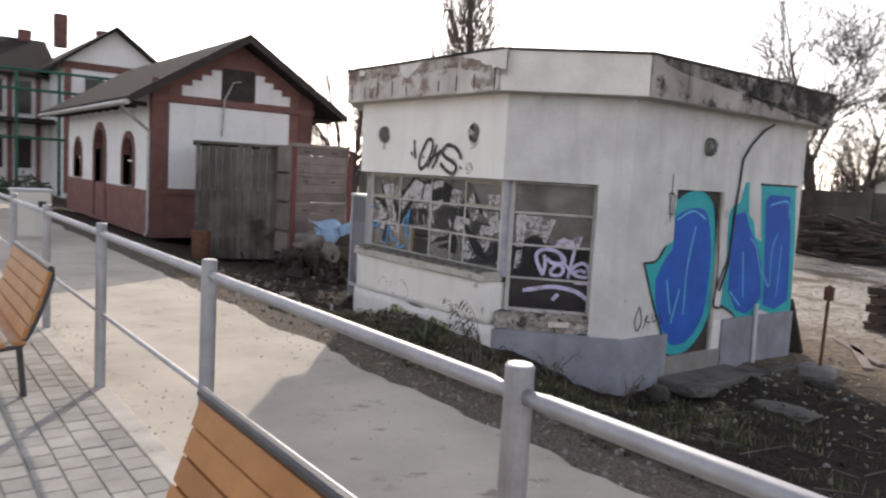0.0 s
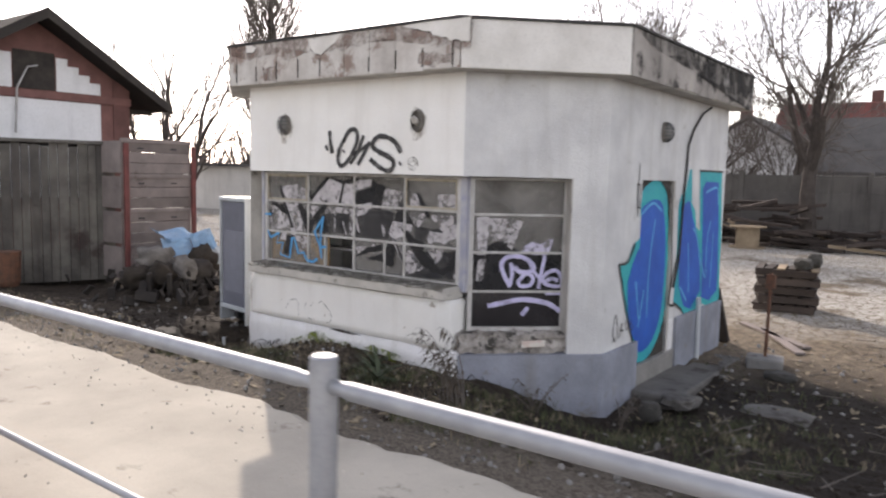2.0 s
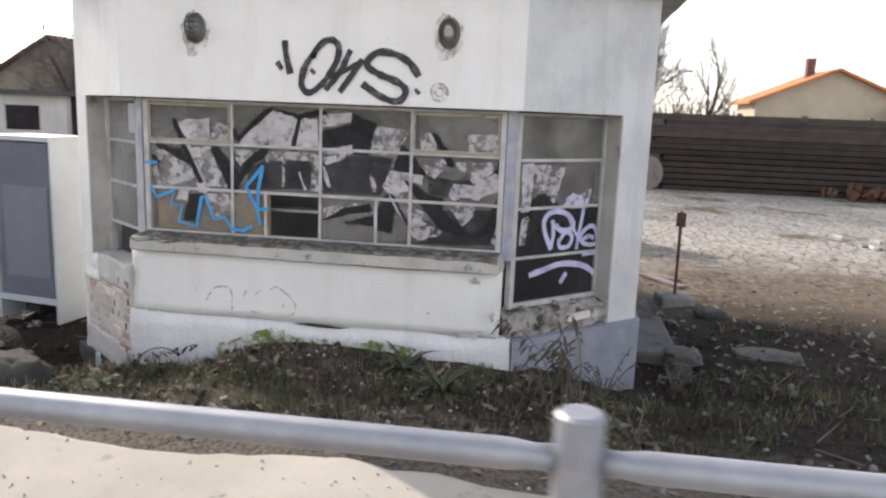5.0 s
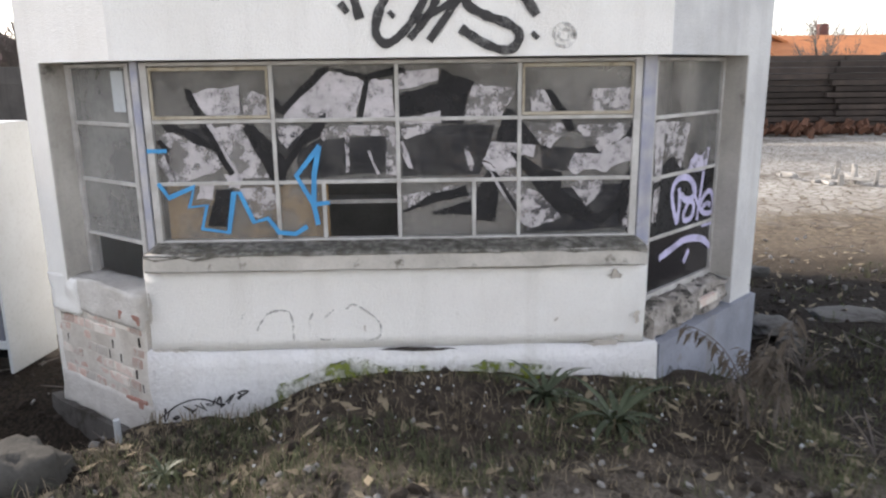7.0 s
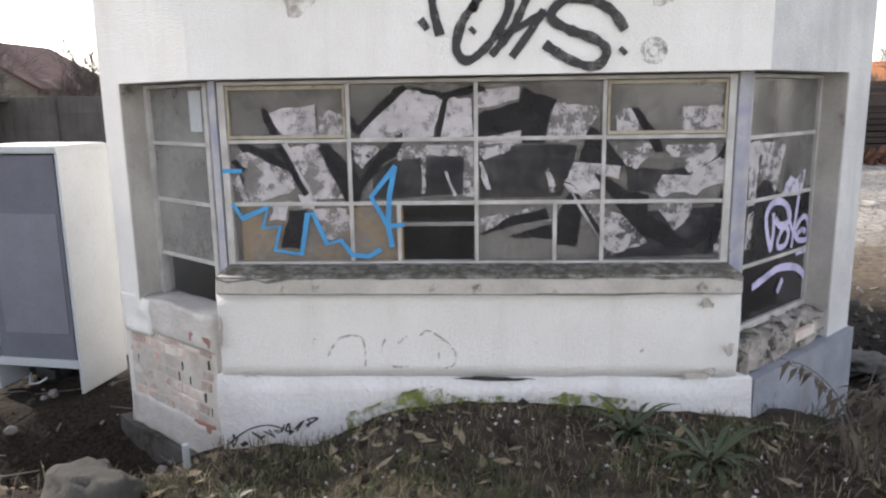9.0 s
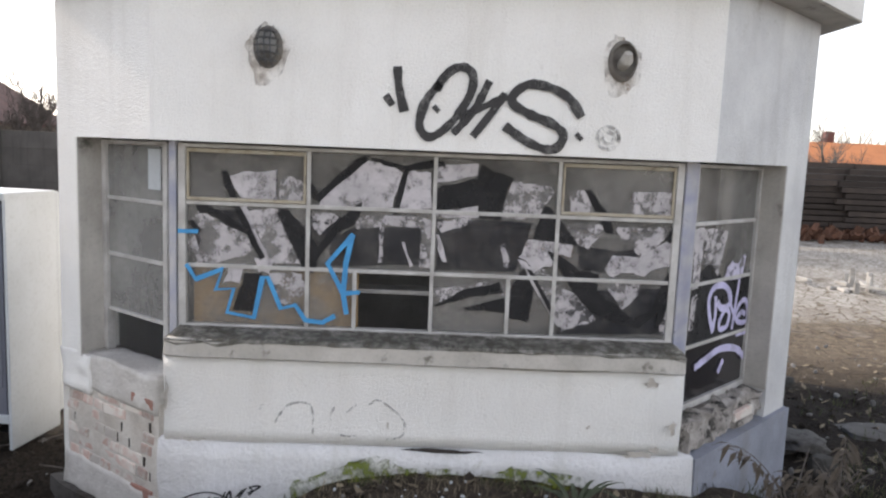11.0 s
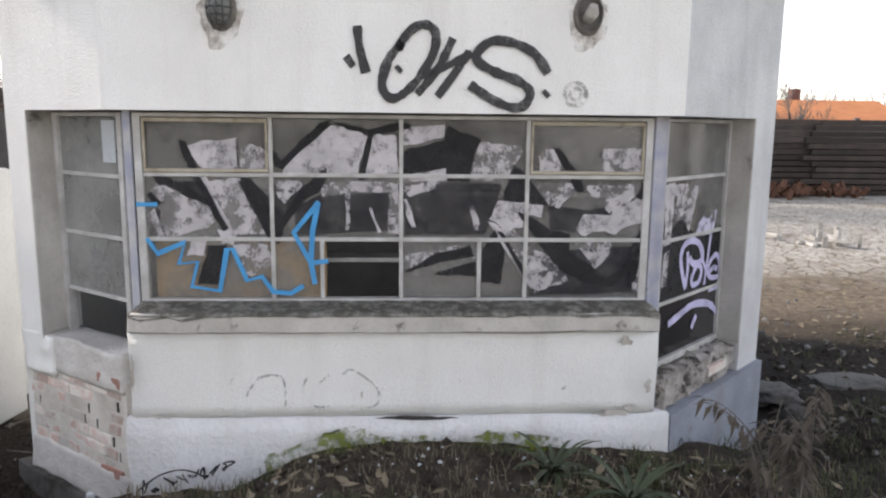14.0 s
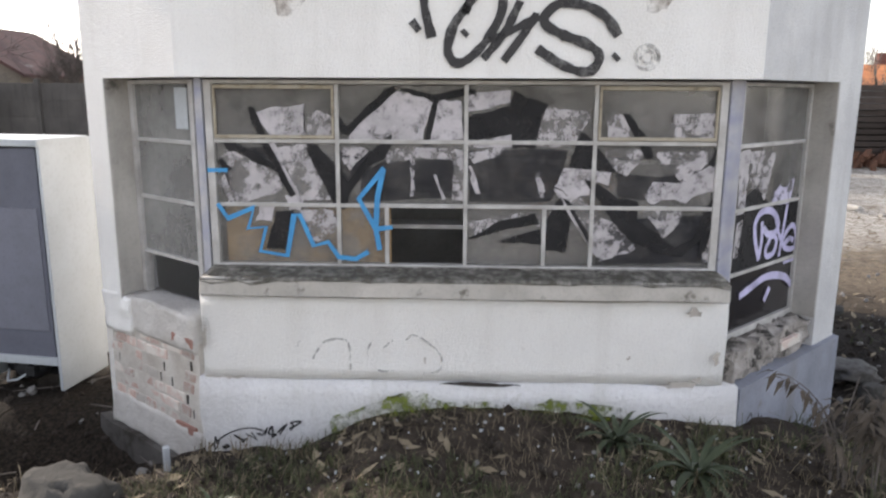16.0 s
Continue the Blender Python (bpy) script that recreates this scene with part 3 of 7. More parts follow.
bmesh.ops.bevel(bm, geom=[e for e in bm.edges if e.calc_face_angle(0) > 0.8], offset=0.012, segments=2, affect="EDGES")
rough(bm, 0.007, 9)
kpart("window_sill", bm, sill_concrete, label="mossy grey concrete sill", smooth=True)
bm = bmesh.new()
n = 40
for k in range(n):
    y0, y1 = 8.18 - 2.67 * k / n, 8.18 - 2.67 * (k + 1) / n
    e0, e1 = (4.945 + 0.03 * noise.noise(Vector((0, y * 3, 0))) for y in (y0, y1))
    rows = [[(5.165, y, 0.477), (e, y, 0.468), (4.915, y, 0.456 - 0.05 * abs(noise.noise(Vector((3, y * 5, 0)))))] for y, e in ((y0, e0), (y1, e1))]
    for a in range(2):
        bm.faces.new([bm.verts.new(p) for p in (rows[0][a], rows[0][a + 1], rows[1][a + 1], rows[1][a])])
bmesh.ops.remove_doubles(bm, verts=bm.verts, dist=0.001)
kpart("sill_crust", bm, sill_grime, label="dark crust of lichen and soot on the sill")
# corner piece on the visitor's right, with its tall window
WR1 = 0.985
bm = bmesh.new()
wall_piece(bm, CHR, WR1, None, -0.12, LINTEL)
kpart("pier", bm, grey_stained_plaster)
bm = bmesh.new()
wall_piece(bm, CHR, None, None, -0.95, -0.12, 0.035)
rough(bm, 0.004, 5)
kpart("corner_plinth", bm, blue_plinth)
bm = bmesh.new()
wall_piece(bm, CHR, 0.0, WR1, -0.12, 0.06, -0.03)
bmesh.ops.subdivide_edges(bm, edges=bm.edges, cuts=14, use_grid_fill=True)
rough(bm, 0.045, 14)
kpart("broken_sill", bm, broken_mortar, label="crumbling sill of brick and mortar")
# corner piece on the visitor's left: bricks laid bare
WL0, WL1 = 0.22, 0.78                     # along the left corner side, from its far end
bm = bmesh.new()
wall_piece(bm, CHL, None, WL0, 0.12, LINTEL)
kpart("pier", bm, white_plaster)
bm = bmesh.new()
wall_piece(bm, CHL, None, LEN[5] + 0.02, -0.655, 0.06, -0.022)
bmesh.ops.subdivide_edges(bm, edges=bm.edges, cuts=10, use_grid_fill=True)
rough(bm, 0.012, 7)
kpart("bare_wall", bm, mortar, label="mortar laid bare under fallen plaster")
for a, b, z0, z1, out in ((0.24, LEN[5] + 0.02, 0.0, 0.205, -0.010), (-0.01, LEN[5] + 0.02, -0.665, -0.455, -0.004)):
    bm = bmesh.new()
    wall_piece(bm, CHL, a, b, z0, z1, out)
    bmesh.ops.subdivide_edges(bm, edges=bm.edges, cuts=9, use_grid_fill=True)
    rough(bm, 0.016, 9)
    kpart("plaster_skim", bm, skim, label="rough grey skim of plaster", smooth=True)
bm = bmesh.new()
wall_piece(bm, CHL, -0.05, LEN[5] - 0.1, -1.25, -0.60, -0.06)
kpart("footing", bm, dark_concrete)
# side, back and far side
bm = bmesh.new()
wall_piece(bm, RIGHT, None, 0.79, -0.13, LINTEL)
kpart("side_wall", bm, grey_stained_plaster)
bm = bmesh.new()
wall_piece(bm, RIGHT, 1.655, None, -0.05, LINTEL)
kpart("side_wall", bm, grey_stained_plaster)
bm = bmesh.new()
wall_piece(bm, RIGHT, None, 0.79, -0.95, -0.13, 0.035)
kpart("side_plinth", bm, blue_plinth)
bm = bmesh.new()
wall_piece(bm, RIGHT, 1.875, None, -0.95, -0.05, 0.035)
kpart("side_plinth", bm, blue_plinth)
for i in (BACK, LEFT):
    bm = bmesh.new()
    wall_piece(bm, i, None, None, -0.95, LINTEL)
    kpart("rear_wall", bm, white_plaster)
bm = bmesh.new()
ri = ring_at(-0.2)
add_prism(bm, [(*v, -0.35) for v in ri], [(*v, -0.2) for v in ri])
kpart("inner_floor", bm, concrete)
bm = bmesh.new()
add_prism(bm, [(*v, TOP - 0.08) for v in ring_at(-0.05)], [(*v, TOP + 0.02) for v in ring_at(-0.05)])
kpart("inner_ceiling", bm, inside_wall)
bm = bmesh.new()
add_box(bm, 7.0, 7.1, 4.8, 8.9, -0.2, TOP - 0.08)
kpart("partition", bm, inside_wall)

# parapet: core, soffit, felt, facing panels
def band(lo, hi, z0, z1, mat, name, label=""):
    a, b = ring_at(lo), ring_at(hi)
    for i in range(6):
        bm = bmesh.new()
        r = [b[i], b[(i + 1) % 6], a[(i + 1) % 6], a[i]]
        add_prism(bm, [(*v, z0) for v in r], [(*v, z1) for v in r])
        kpart(name, bm, mat, label=label)


band(-0.25, 0.185, TOP, 2.75, concrete, "parapet")
band(0.0, 0.20, TOP - 0.012, TOP + 0.03, concrete, "parapet_soffit")
bm = bmesh.new()
add_prism(bm, [(*v, 2.72) for v in ring_at(-0.24)], [(*v, 2.735) for v in ring_at(-0.24)])
kpart("roof", bm, bitumen)
band(-0.05, 0.232, 2.752, 2.776, bitumen, "felt_edge", "dark bitumen felt edge")


def panels(i, count, mat, joints=()):
    ro = ring_at(0.187)
    p, q = ro[i], ro[(i + 1) % 6]
    m = plane_frame(p, q)
    length = (q - p).length
    marks = [0.0, *joints, length] if joints else [0.0] + [length * (k + random.uniform(-0.28, 0.28)) / count for k in range(1, count)] + [length]
    count = len(marks) - 1
    for k in range(count):
        g = random.uniform(0.001, 0.005)
        bm = box(marks[k] + g * (k > 0), marks[k + 1] - g * (k < count - 1), TOP - 0.008 + random.uniform(-0.006, 0.006), 2.752, 0.0, 0.028 + random.uniform(-0.003, 0.003), m, 0.003)
        kpart("panel", bm, mat)


panels(FRONT, 0, parapet_concrete, [0.12 + 0.316 * k for k in range(10)])
panels(CHR, 1, plaster_patch)
panels(RIGHT, 7, parapet_dark)
panels(CHL, 4, parapet_concrete)
panels(LEFT, 10, parapet_concrete)
panels(BACK, 10, parapet_concrete)
m = plane_frame(ring_at(0.187)[0], ring_at(0.187)[1])
for k in range(10):                                   # the joints gape below and are smeared over above
    u = 0.12 + 0.316 * k + random.uniform(-0.01, 0.01)
    top = 2.56 + random.uniform(-0.05, 0.05)
    if k != 5:
        kpart("open_joint", box(u - 0.006, u + 0.007, TOP + 0.02, top, 0.022, 0.0335, m), joint_shadow_dark, label="dark gaping joint")
for pts in ([(0.0, 2.75), (0.0, 2.66), (0.35, 2.60), (0.62, 2.66), (0.95, 2.56), (1.3, 2.62), (1.7, 2.58), (2.1, 2.66), (2.5, 2.60), (2.9, 2.52), (3.15, 2.50), (3.15, 2.75)], [(0.55, 2.50), (0.72, 2.53), (0.74, 2.38), (0.58, 2.37)], [(2.60, 2.50), (2.95, 2.48), (2.93, 2.37), (2.62, 2.38)]):
    bm = bmesh.new()
    add_patch(bm, pts, m, 0.0345, 0.05)
    kpart("soot_stain", bm, brown_soot, label="brown soot running down from the roof edge")
for pts in ([(0.27, 2.745), (0.36, 2.75), (0.44, 2.71), (0.38, 2.66), (0.29, 2.68)], [(1.22, 2.745), (1.66, 2.745), (1.60, 2.68), (1.47, 2.62), (1.40, 2.57), (1.30, 2.60), (1.24, 2.68)],
            [(2.40, 2.745), (3.14, 2.748), (3.14, 2.55), (3.02, 2.57), (2.90, 2.60), (2.78, 2.63), (2.70, 2.67), (2.56, 2.70)]):
    bm = bmesh.new()
    add_patch(bm, pts, m, 0.036, 0.02)
    kpart("flaking_plaster", bm, plaster_patch)
    # Painted shadow line along the lower edge of the plaster flake.
    bm = bmesh.new()
    add_stroke(bm, [pts[-1], *pts[:1:-1]][1:], 0.012, m, 0.0352, soft=False, rag=0.6)
    kpart("plaster_shadow_edge", bm, joint_shadow_dark, label="dark strip drawn as the shadow of the broken plaster edge")

ms = plane_frame(ring_at(0.187)[2], ring_at(0.187)[3])
for pts in ([(0.10, 2.75), (0.30, 2.66), (0.75, 2.60), (1.2, 2.66), (1.6, 2.50), (1.9, 2.58), (2.2, 2.42), (2.45, 2.55), (2.8, 2.37), (3.1, 2.44), (3.45, 2.36), (3.75, 2.38), (3.75, 2.75)], [(1.45, 2.75), (1.95, 2.75), (1.85, 2.52), (1.62, 2.48)], [(2.3, 2.75), (3.7, 2.75), (3.7, 2.45), (3.2, 2.52), (2.7, 2.46)]):
    bm = bmesh.new()
    add_patch(bm, pts, ms, 0.0345 + 0.0008 * len(pts) / 4, 0.06)
    kpart("soot_stain", bm, black_soot, label="black soot running down the side parapet")

# ---- windows of the kiosk ----
def window(plane, name, x0, x1, z0, z1, vbars, hbars, label, rail=0.021, post=0.04, missing=(), glass=dusty_glass, extra=()):
    """A steel-framed window: outer frame, glazing bars, panes between them."""
    win = new(name)
    win["label"] = label
    win.parent = kiosk
    win.matrix_parent_inverse = Matrix.Translation((-7.3, -6.7, -YARD))
    bm = bmesh.new()
    for a, b, c, d in ((x0 - post, x0, z0 - post, z1), (x1, x1 + post, z0 - post, z1), (x0, x1, z1 - 0.02, z1), (x0, x1, z0 - post, z0)):
        add_box(bm, a, b, c, d, -0.035, 0.02, plane, 0.003)
    part("window_frame", bm, frame_paint, win)
    for v in vbars:
        part("glazing_bar", box(v - rail / 2, v + rail / 2, z0, z1 - 0.02, -0.02, 0.014, plane, 0.002), frame_paint, win)
    for h in hbars:
        part("glazing_bar", box(x0, x1, h - rail / 2, h + rail / 2, -0.018, 0.011, plane, 0.002), frame_paint, win)
    for v, c, d in extra:
        part("glazing_bar", box(v - rail / 2, v + rail / 2, c, d, -0.019, 0.012, plane, 0.002), frame_paint, win)
    xs, zs = [x0, *vbars, x1], [z0, *hbars, z1 - 0.02]
    for j in range(len(zs) - 1):
        row = sorted(xs + [v for v, c, d in extra if c <= zs[j] + 0.05 and d >= zs[j + 1] - 0.05])
        for i in range(len(row) - 1):
            if (i, j) in missing:
                continue
            pane = part("pane", box(row[i] + 0.004, row[i + 1] - 0.004, zs[j] + 0.004, zs[j + 1] - 0.004, -0.004, 0.0, plane), glass[(i, j)] if isinstance(glass, dict) else glass, win)
            pane.visible_shadow = False
    return win


WF = plane_frame((5.185, 8.20), (5.185, 5.45))        # u from 8.20 towards -y
main_window = window(WF, "front_window", 0.05, 2.65, 0.487, 1.45, [0.697, 1.367, 2.03], [0.803, 1.139],
                     "wide steel-framed window of small dusty panes, one missing", missing={(2, 0)}, extra=[(0.952, 0.487, 0.803), (1.782, 0.487, 0.803)])
for a, b in ((0.055, 0.684), (2.043, 2.645)):            # two opening casements with yellowed paint
    bm = bmesh.new()
    for q in ((a, b, 1.405, 1.425), (a, b, 1.152, 1.170), (a, a + 0.013, 1.170, 1.405), (b - 0.013, b, 1.170, 1.405)):
        add_box(bm, *q, 0.004, 0.022, WF, 0.003)
    part("casement", bm, frame_yellow, main_window, "yellowed casement frame")
for u0, u1, mt in ((-0.035, 0.003, frame_blue), (2.694, 2.765, frame_blue)):
    kpart("corner_post", box(u0, u1, 0.42, LINTEL, -0.06, 0.03, WF, 0.006), mt, label="lavender-grey painted corner post")
n_out = 0.16
dR = (Vector(C) - Vector(B)).normalized()
pR = Vector(B) + Vector((-dR.y, dR.x)) * n_out
WR = plane_frame(pR, pR + dR)
window(WR, "corner_window", 0.13, 0.955, 0.10, 1.45, [], [0.425, 0.78, 1.122], "corner window with black-painted panes and a lilac tag", glass={(0, 0): black_glass, (0, 1): black_glass, (0, 2): dusty_glass, (0, 3): dusty_glass})
dL = (Vector(A) - Vector(F)).normalized()
pL = Vector(F) + Vector((-dL.y, dL.x)) * n_out
WL = plane_frame(pL, pL + dL)
window(WL, "corner_window", 0.27, 0.86, 0.20, 1.45, [], [0.46, 0.79, 1.12], "corner window of milky dusty panes, lowest pane broken out", missing={(0, 0)}, glass=milky_glass)

# grey concrete linings of the corner openings
bm = bmesh.new()
wall_piece(bm, CHR, WR1 - 0.012, WR1 + 0.0, 0.06, LINTEL, -0.004, -0.2)
kpart("reveal", bm, concrete, label="grey concrete reveal")
bm = bmesh.new()
wall_piece(bm, CHL, WL0 - 0.0, WL0 + 0.012, 0.12, LINTEL, -0.004, -0.2)
kpart("reveal", bm, concrete, label="grey concrete reveal")
bm = bmesh.new()
add_box(bm, 0.70, 0.82, 1.19, 1.41, 0.002, 0.005, WL)
tagged(part("paper_sheet", bm, enamel), "white paper sheet stuck on the corner window", "paper")

# things behind the glass
bm = bmesh.new()
for z in (0.645, 1.02):
    add_box(bm, 5.45, 5.62, 5.5, 8.2, z - 0.012, z + 0.012)
kpart("inner_shelf", bm, frame_paint)
tagged(part("plywood_panel", box(5.215, 5.23, 7.23, 8.12, 0.10, 0.805), plywood), "tan plywood panel leaning behind the window", "panel")

# ---- lamps, cable, pipe, door ----
def bulkhead(name, m, broken, label):
    lamp = thing(name, label, "wall lamp")
    bm = bmesh.new()
    n = 20
    for r0, r1, z0, z1 in ((1.0, 0.92, 0.0, 0.03), (0.92, 0.8, 0.03, 0.04)):
        a = [bm.verts.new(m @ Vector((0.075 * r0 * math.cos(2 * math.pi * k / n), 0.105 * r0 * math.sin(2 * math.pi * k / n), z0))) for k in range(n)]
        b = [bm.verts.new(m @ Vector((0.075 * r1 * math.cos(2 * math.pi * k / n), 0.105 * r1 * math.sin(2 * math.pi * k / n), z1))) for k in range(n)]
        for k in range(n):
            bm.faces.new((a[k], a[(k + 1) % n], b[(k + 1) % n], b[k]))
    bm.faces.new([bm.verts.new(m @ Vector((0.072 * math.cos(2 * math.pi * k / n), 0.10 * math.sin(2 * math.pi * k / n), 0.004))) for k in range(n)])
    part("housing", bm, lamp_grey, lamp)
    if broken:
        bm = tube([m @ Vector((0.0, -0.02, 0.0)), m @ Vector((0.005, 0.0, 0.06)), m @ Vector((0.005, 0.03, 0.085))], [0.03, 0.032, 0.02], 10)
        part("socket", bm, concrete, lamp)
    else:
        bm = bmesh.new()
        bmesh.ops.create_uvsphere(bm, u_segments=16, v_segments=8, radius=1.0, matrix=m @ Matrix.Translation((0, 0, 0.03)) @ Matrix.Diagonal((0.058, 0.085, 0.06, 1)))
        part("glass_cover", bm, milky_glass, lamp, smooth=True)
        for k in range(-2, 3):
            y = k * 0.035
            w = 0.066 * math.sqrt(max(0.05, 1 - (y / 0.1) ** 2))
            part("cage_wire", tube([m @ Vector((w * math.sin(t), y, 0.02 + 0.08 * math.sqrt(max(0, 1 - (y / 0.11) ** 2)) * math.cos(t))) for t in (-1.5, -0.9, -0.3, 0.3, 0.9, 1.5)], 0.004, 5), bench_metal, lamp)
        for k in (-1, 0, 1):
            x = k * 0.03
            part("cage_wire", tube([m @ Vector((x, 0.10 * math.sin(t), 0.02 + 0.082 * math.cos(t))) for t in (-1.5, -0.9, -0.3, 0.3, 0.9, 1.5)], 0.004, 5), bench_metal, lamp)
    return lamp


FW = plane_frame(A, B)
SW = plane_frame((6.08, C[1]), D)                      # u from a mark on the side wall
bulkhead("bulkhead_lamp", FW @ Matrix.Translation((0.59, 1.94, 0.0)), False, "oval bulkhead lamp with wire cage on white wall")
bulkhead("bulkhead_lamp", FW @ Matrix.Translation((2.37, 1.945, 0.0)), True, "broken oval bulkhead lamp with bare socket")
bulkhead("bulkhead_lamp", SW @ Matrix.Translation((1.16, 1.95, 0.0)), False, "oval bulkhead lamp with wire cage above door")
for u, v in ((0.59, 1.90), (2.37, 1.92)):
    bm = bmesh.new()
    add_patch(bm, [(u + (0.10 + 0.03 * math.sin(5 * a)) * math.cos(a), v + (0.15 + 0.03 * math.cos(3 * a)) * math.sin(a)) for a in [k * 0.524 for k in range(12)]], FW, 0.003, 0.03)
    kpart("rust_stain", bm, rust_stain, label="brown rust stain round the lamp")
tagged(part("cable", tube([SW @ Vector(p) for p in ((2.36, 2.30, 0.09), (2.25, 2.22, 0.03), (2.0, 2.02, 0.02), (1.86, 1.85, 0.02), (1.84, 1.6, 0.02), (1.80, 1.3, 0.02), (1.75, 0.6, 0.02), (1.62, 0.3, 0.02))], 0.013, 6), black_plastic), "black cable clipped to the side wall", "cable")
tagged(part("drain_pipe", tube([SW @ Vector((2.42, 0.1, 0.05)), SW @ Vector((2.44, -0.70, 0.06))], 0.027, 10), enamel), "white plastic pipe against the plinth", "pipe")
kdoor = thing("door_1", "flush wooden door covered by blue graffiti", "door", kind="structure")
part("leaf", box(0.665, 1.53, -0.40, LINTEL, -0.075, -0.03, SW, 0.004), dark_wood, kdoor)
part("threshold", box(0.66, 1.75, -0.9, -0.40, -0.2, 0.02, SW, 0.01), dark_concrete, kdoor)
part("jamb", box(1.53, 1.58, -0.40, LINTEL, -0.2, 0.004, SW, 0.004), concrete, kdoor)
kpart("low_wall", box(1.53, 1.75, -0.9, -0.05, -0.2, 0.0, SW), base_plaster)
tagged(part("step", box(0.55, 1.9, -0.95, -0.60, 0.0, 0.50, SW, 0.03), slab_grey), "worn concrete doorstep slab", "step")
tagged(part("step", box(1.93, 2.9, -0.95, -0.64, 0.06, 0.45, SW, 0.03), slab_grey), "cracked concrete slab beside the door", "step")

# ---- graffiti ----
# the large black and silver piece on the front window; u to the right, v up, in centimetres on the glass
def on_glass(pts):
    return [(0.06 + u / 100, 0.475 + v / 100) for u, v in pts]


piece = thing("window_graffiti", "flaking silver and black spray-painted lettering on glass", "graffiti")
layer = 0


def silver(mt, pts):
    global layer
    bm = bmesh.new()
    add_patch(bm, on_glass(pts), WF, 0.0030 + layer * 0.0001, 0.014)
    part("silver_patch", bm, mt, piece)
    layer += 1


silver(silver_full, [(21.2, 81.1), (27.2, 83.2), (38.9, 84.1), (46.3, 85.6), (46.7, 69), (29.5, 67.4)])
silver(silver_paint, [(48.4, 79.8), (53.5, 82.2), (60.8, 79.9), (60.5, 69.1), (48.1, 68.7)])
silver(silver_full, [(25.3, 65.1), (29.5, 66.6), (43.3, 36.3), (39.7, 35.7)])
silver(silver_paint, [(32.3, 63.1), (47.1, 64.3), (60.6, 35.5), (43, 35.4)])
silver(silver_paint, [(1, 57.5), (5.6, 62), (10, 60), (31.2, 49.7), (34.6, 43.4), (29.9, 38.9), (8.7, 32.1), (4.9, 33.6), (-0.5, 45.6), (6.6, 51)])
silver(silver_full, [(22.3, 33.7), (30.1, 34.4), (27.3, 23.8), (18.9, 24)])
silver(silver_paint, [(43.1, 29.9), (60.5, 30.4), (62.7, 24.9), (60.8, 17.3), (51.6, 12.6), (48.1, 15.6)])
silver(silver_full, [(35.9, 37.7), (45.4, 37.8), (43.1, 29.6), (37.1, 30.2)])
silver(silver_full, [(69.3, 69.2), (88.7, 87.3), (94.6, 91.7), (103.3, 90.3), (109.8, 88), (113, 86.9), (108.2, 67.4), (69.3, 66.8)])
silver(silver_full, [(115, 86), (119.4, 88.1), (128.2, 87), (129.4, 67.5), (110.6, 67.4)])
silver(silver_paint, [(65.4, 63.3), (76.6, 63.3), (80.1, 61.6), (70.5, 51.5), (67, 55)])
silver(silver_paint, [(88.4, 61.1), (103.2, 63.5), (129.2, 62.5), (129.2, 56.6), (106.1, 58.2), (89.8, 55.1)])
silver(silver_paint, [(123.9, 58.3), (129.5, 58.4), (129.6, 36), (123.3, 35.9)])
silver(silver_full, [(114.1, 50), (115.3, 50), (120.4, 36.2), (118.6, 36.2)])
silver(silver_paint, [(101.7, 58.2), (103.8, 58.2), (104.2, 37.9), (102.1, 37.9)])
silver(silver_full, [(131.1, 91.6), (152.9, 92.6), (153.6, 86), (132, 81.5)])
silver(silver_full, [(132.1, 66), (153.8, 70.6), (155.1, 63.8), (132.1, 63.4)])
silver(silver_paint, [(172, 85), (177.9, 83.6), (194, 82.2), (194.2, 78.7), (184.6, 64.3), (165.7, 64.2)])
silver(silver_paint, [(131.3, 60.7), (147.5, 63.8), (154, 62.1), (135.7, 55.4)])
silver(silver_full, [(132.2, 53.9), (134, 53.9), (138.8, 39.6), (135.6, 39.6)])
silver(silver_paint, [(166.6, 51.2), (169, 51.2), (172.9, 38.1), (169.6, 38)])
silver(silver_full, [(181.7, 54), (198, 52.9), (206.3, 52.3), (205.4, 44.9), (196.7, 46.9), (195.8, 39.4), (191, 39.1), (186, 37.8), (182.9, 40.2), (176.9, 43.8)])
silver(silver_paint, [(182.1, 39.3), (191, 37.9), (198.8, 28.9), (214, 22.3), (221.1, 10.7), (213.1, 7.6), (202.7, 4.1), (197.3, 9.9)])
silver(silver_full, [(176.9, 42.6), (182.3, 40.2), (198.1, 13.6), (197, 9.9)])
silver(silver_paint, [(202.3, 80.5), (210.2, 81.1), (219.8, 68.1), (203.9, 67.7)])
silver(silver_paint, [(237.4, 80.7), (257.2, 82.6), (258.9, 68.6), (232.8, 68.2)])
silver(silver_paint, [(202.4, 62.4), (221.8, 63.4), (222.6, 59), (213.5, 49.4), (205.6, 54.1)])
silver(silver_paint, [(227.8, 62), (258.7, 62.7), (254.6, 56.2), (249.1, 50.2), (242.7, 46.6), (232.9, 54.3)])
silver(silver_full, [(254.7, 54.4), (259.9, 57.7), (260.8, 42.6), (252, 41), (245.7, 35.5), (234.3, 37.9), (229, 34.8), (223.5, 39.3), (227.9, 46.5), (242.7, 46.6)])
silver(silver_paint, [(222.6, 33), (244, 33.7), (242.7, 25.5), (235.3, 16.3), (228.3, 25.4)])
silver(silver_paint, [(132.4, 24.8), (159.9, 30.1), (163.5, 28.6), (136, 17.5)])
silver(silver_paint, [(161.5, 23.8), (173.4, 28.7), (176.4, 37.8), (178.3, 34.8), (175, 22)])
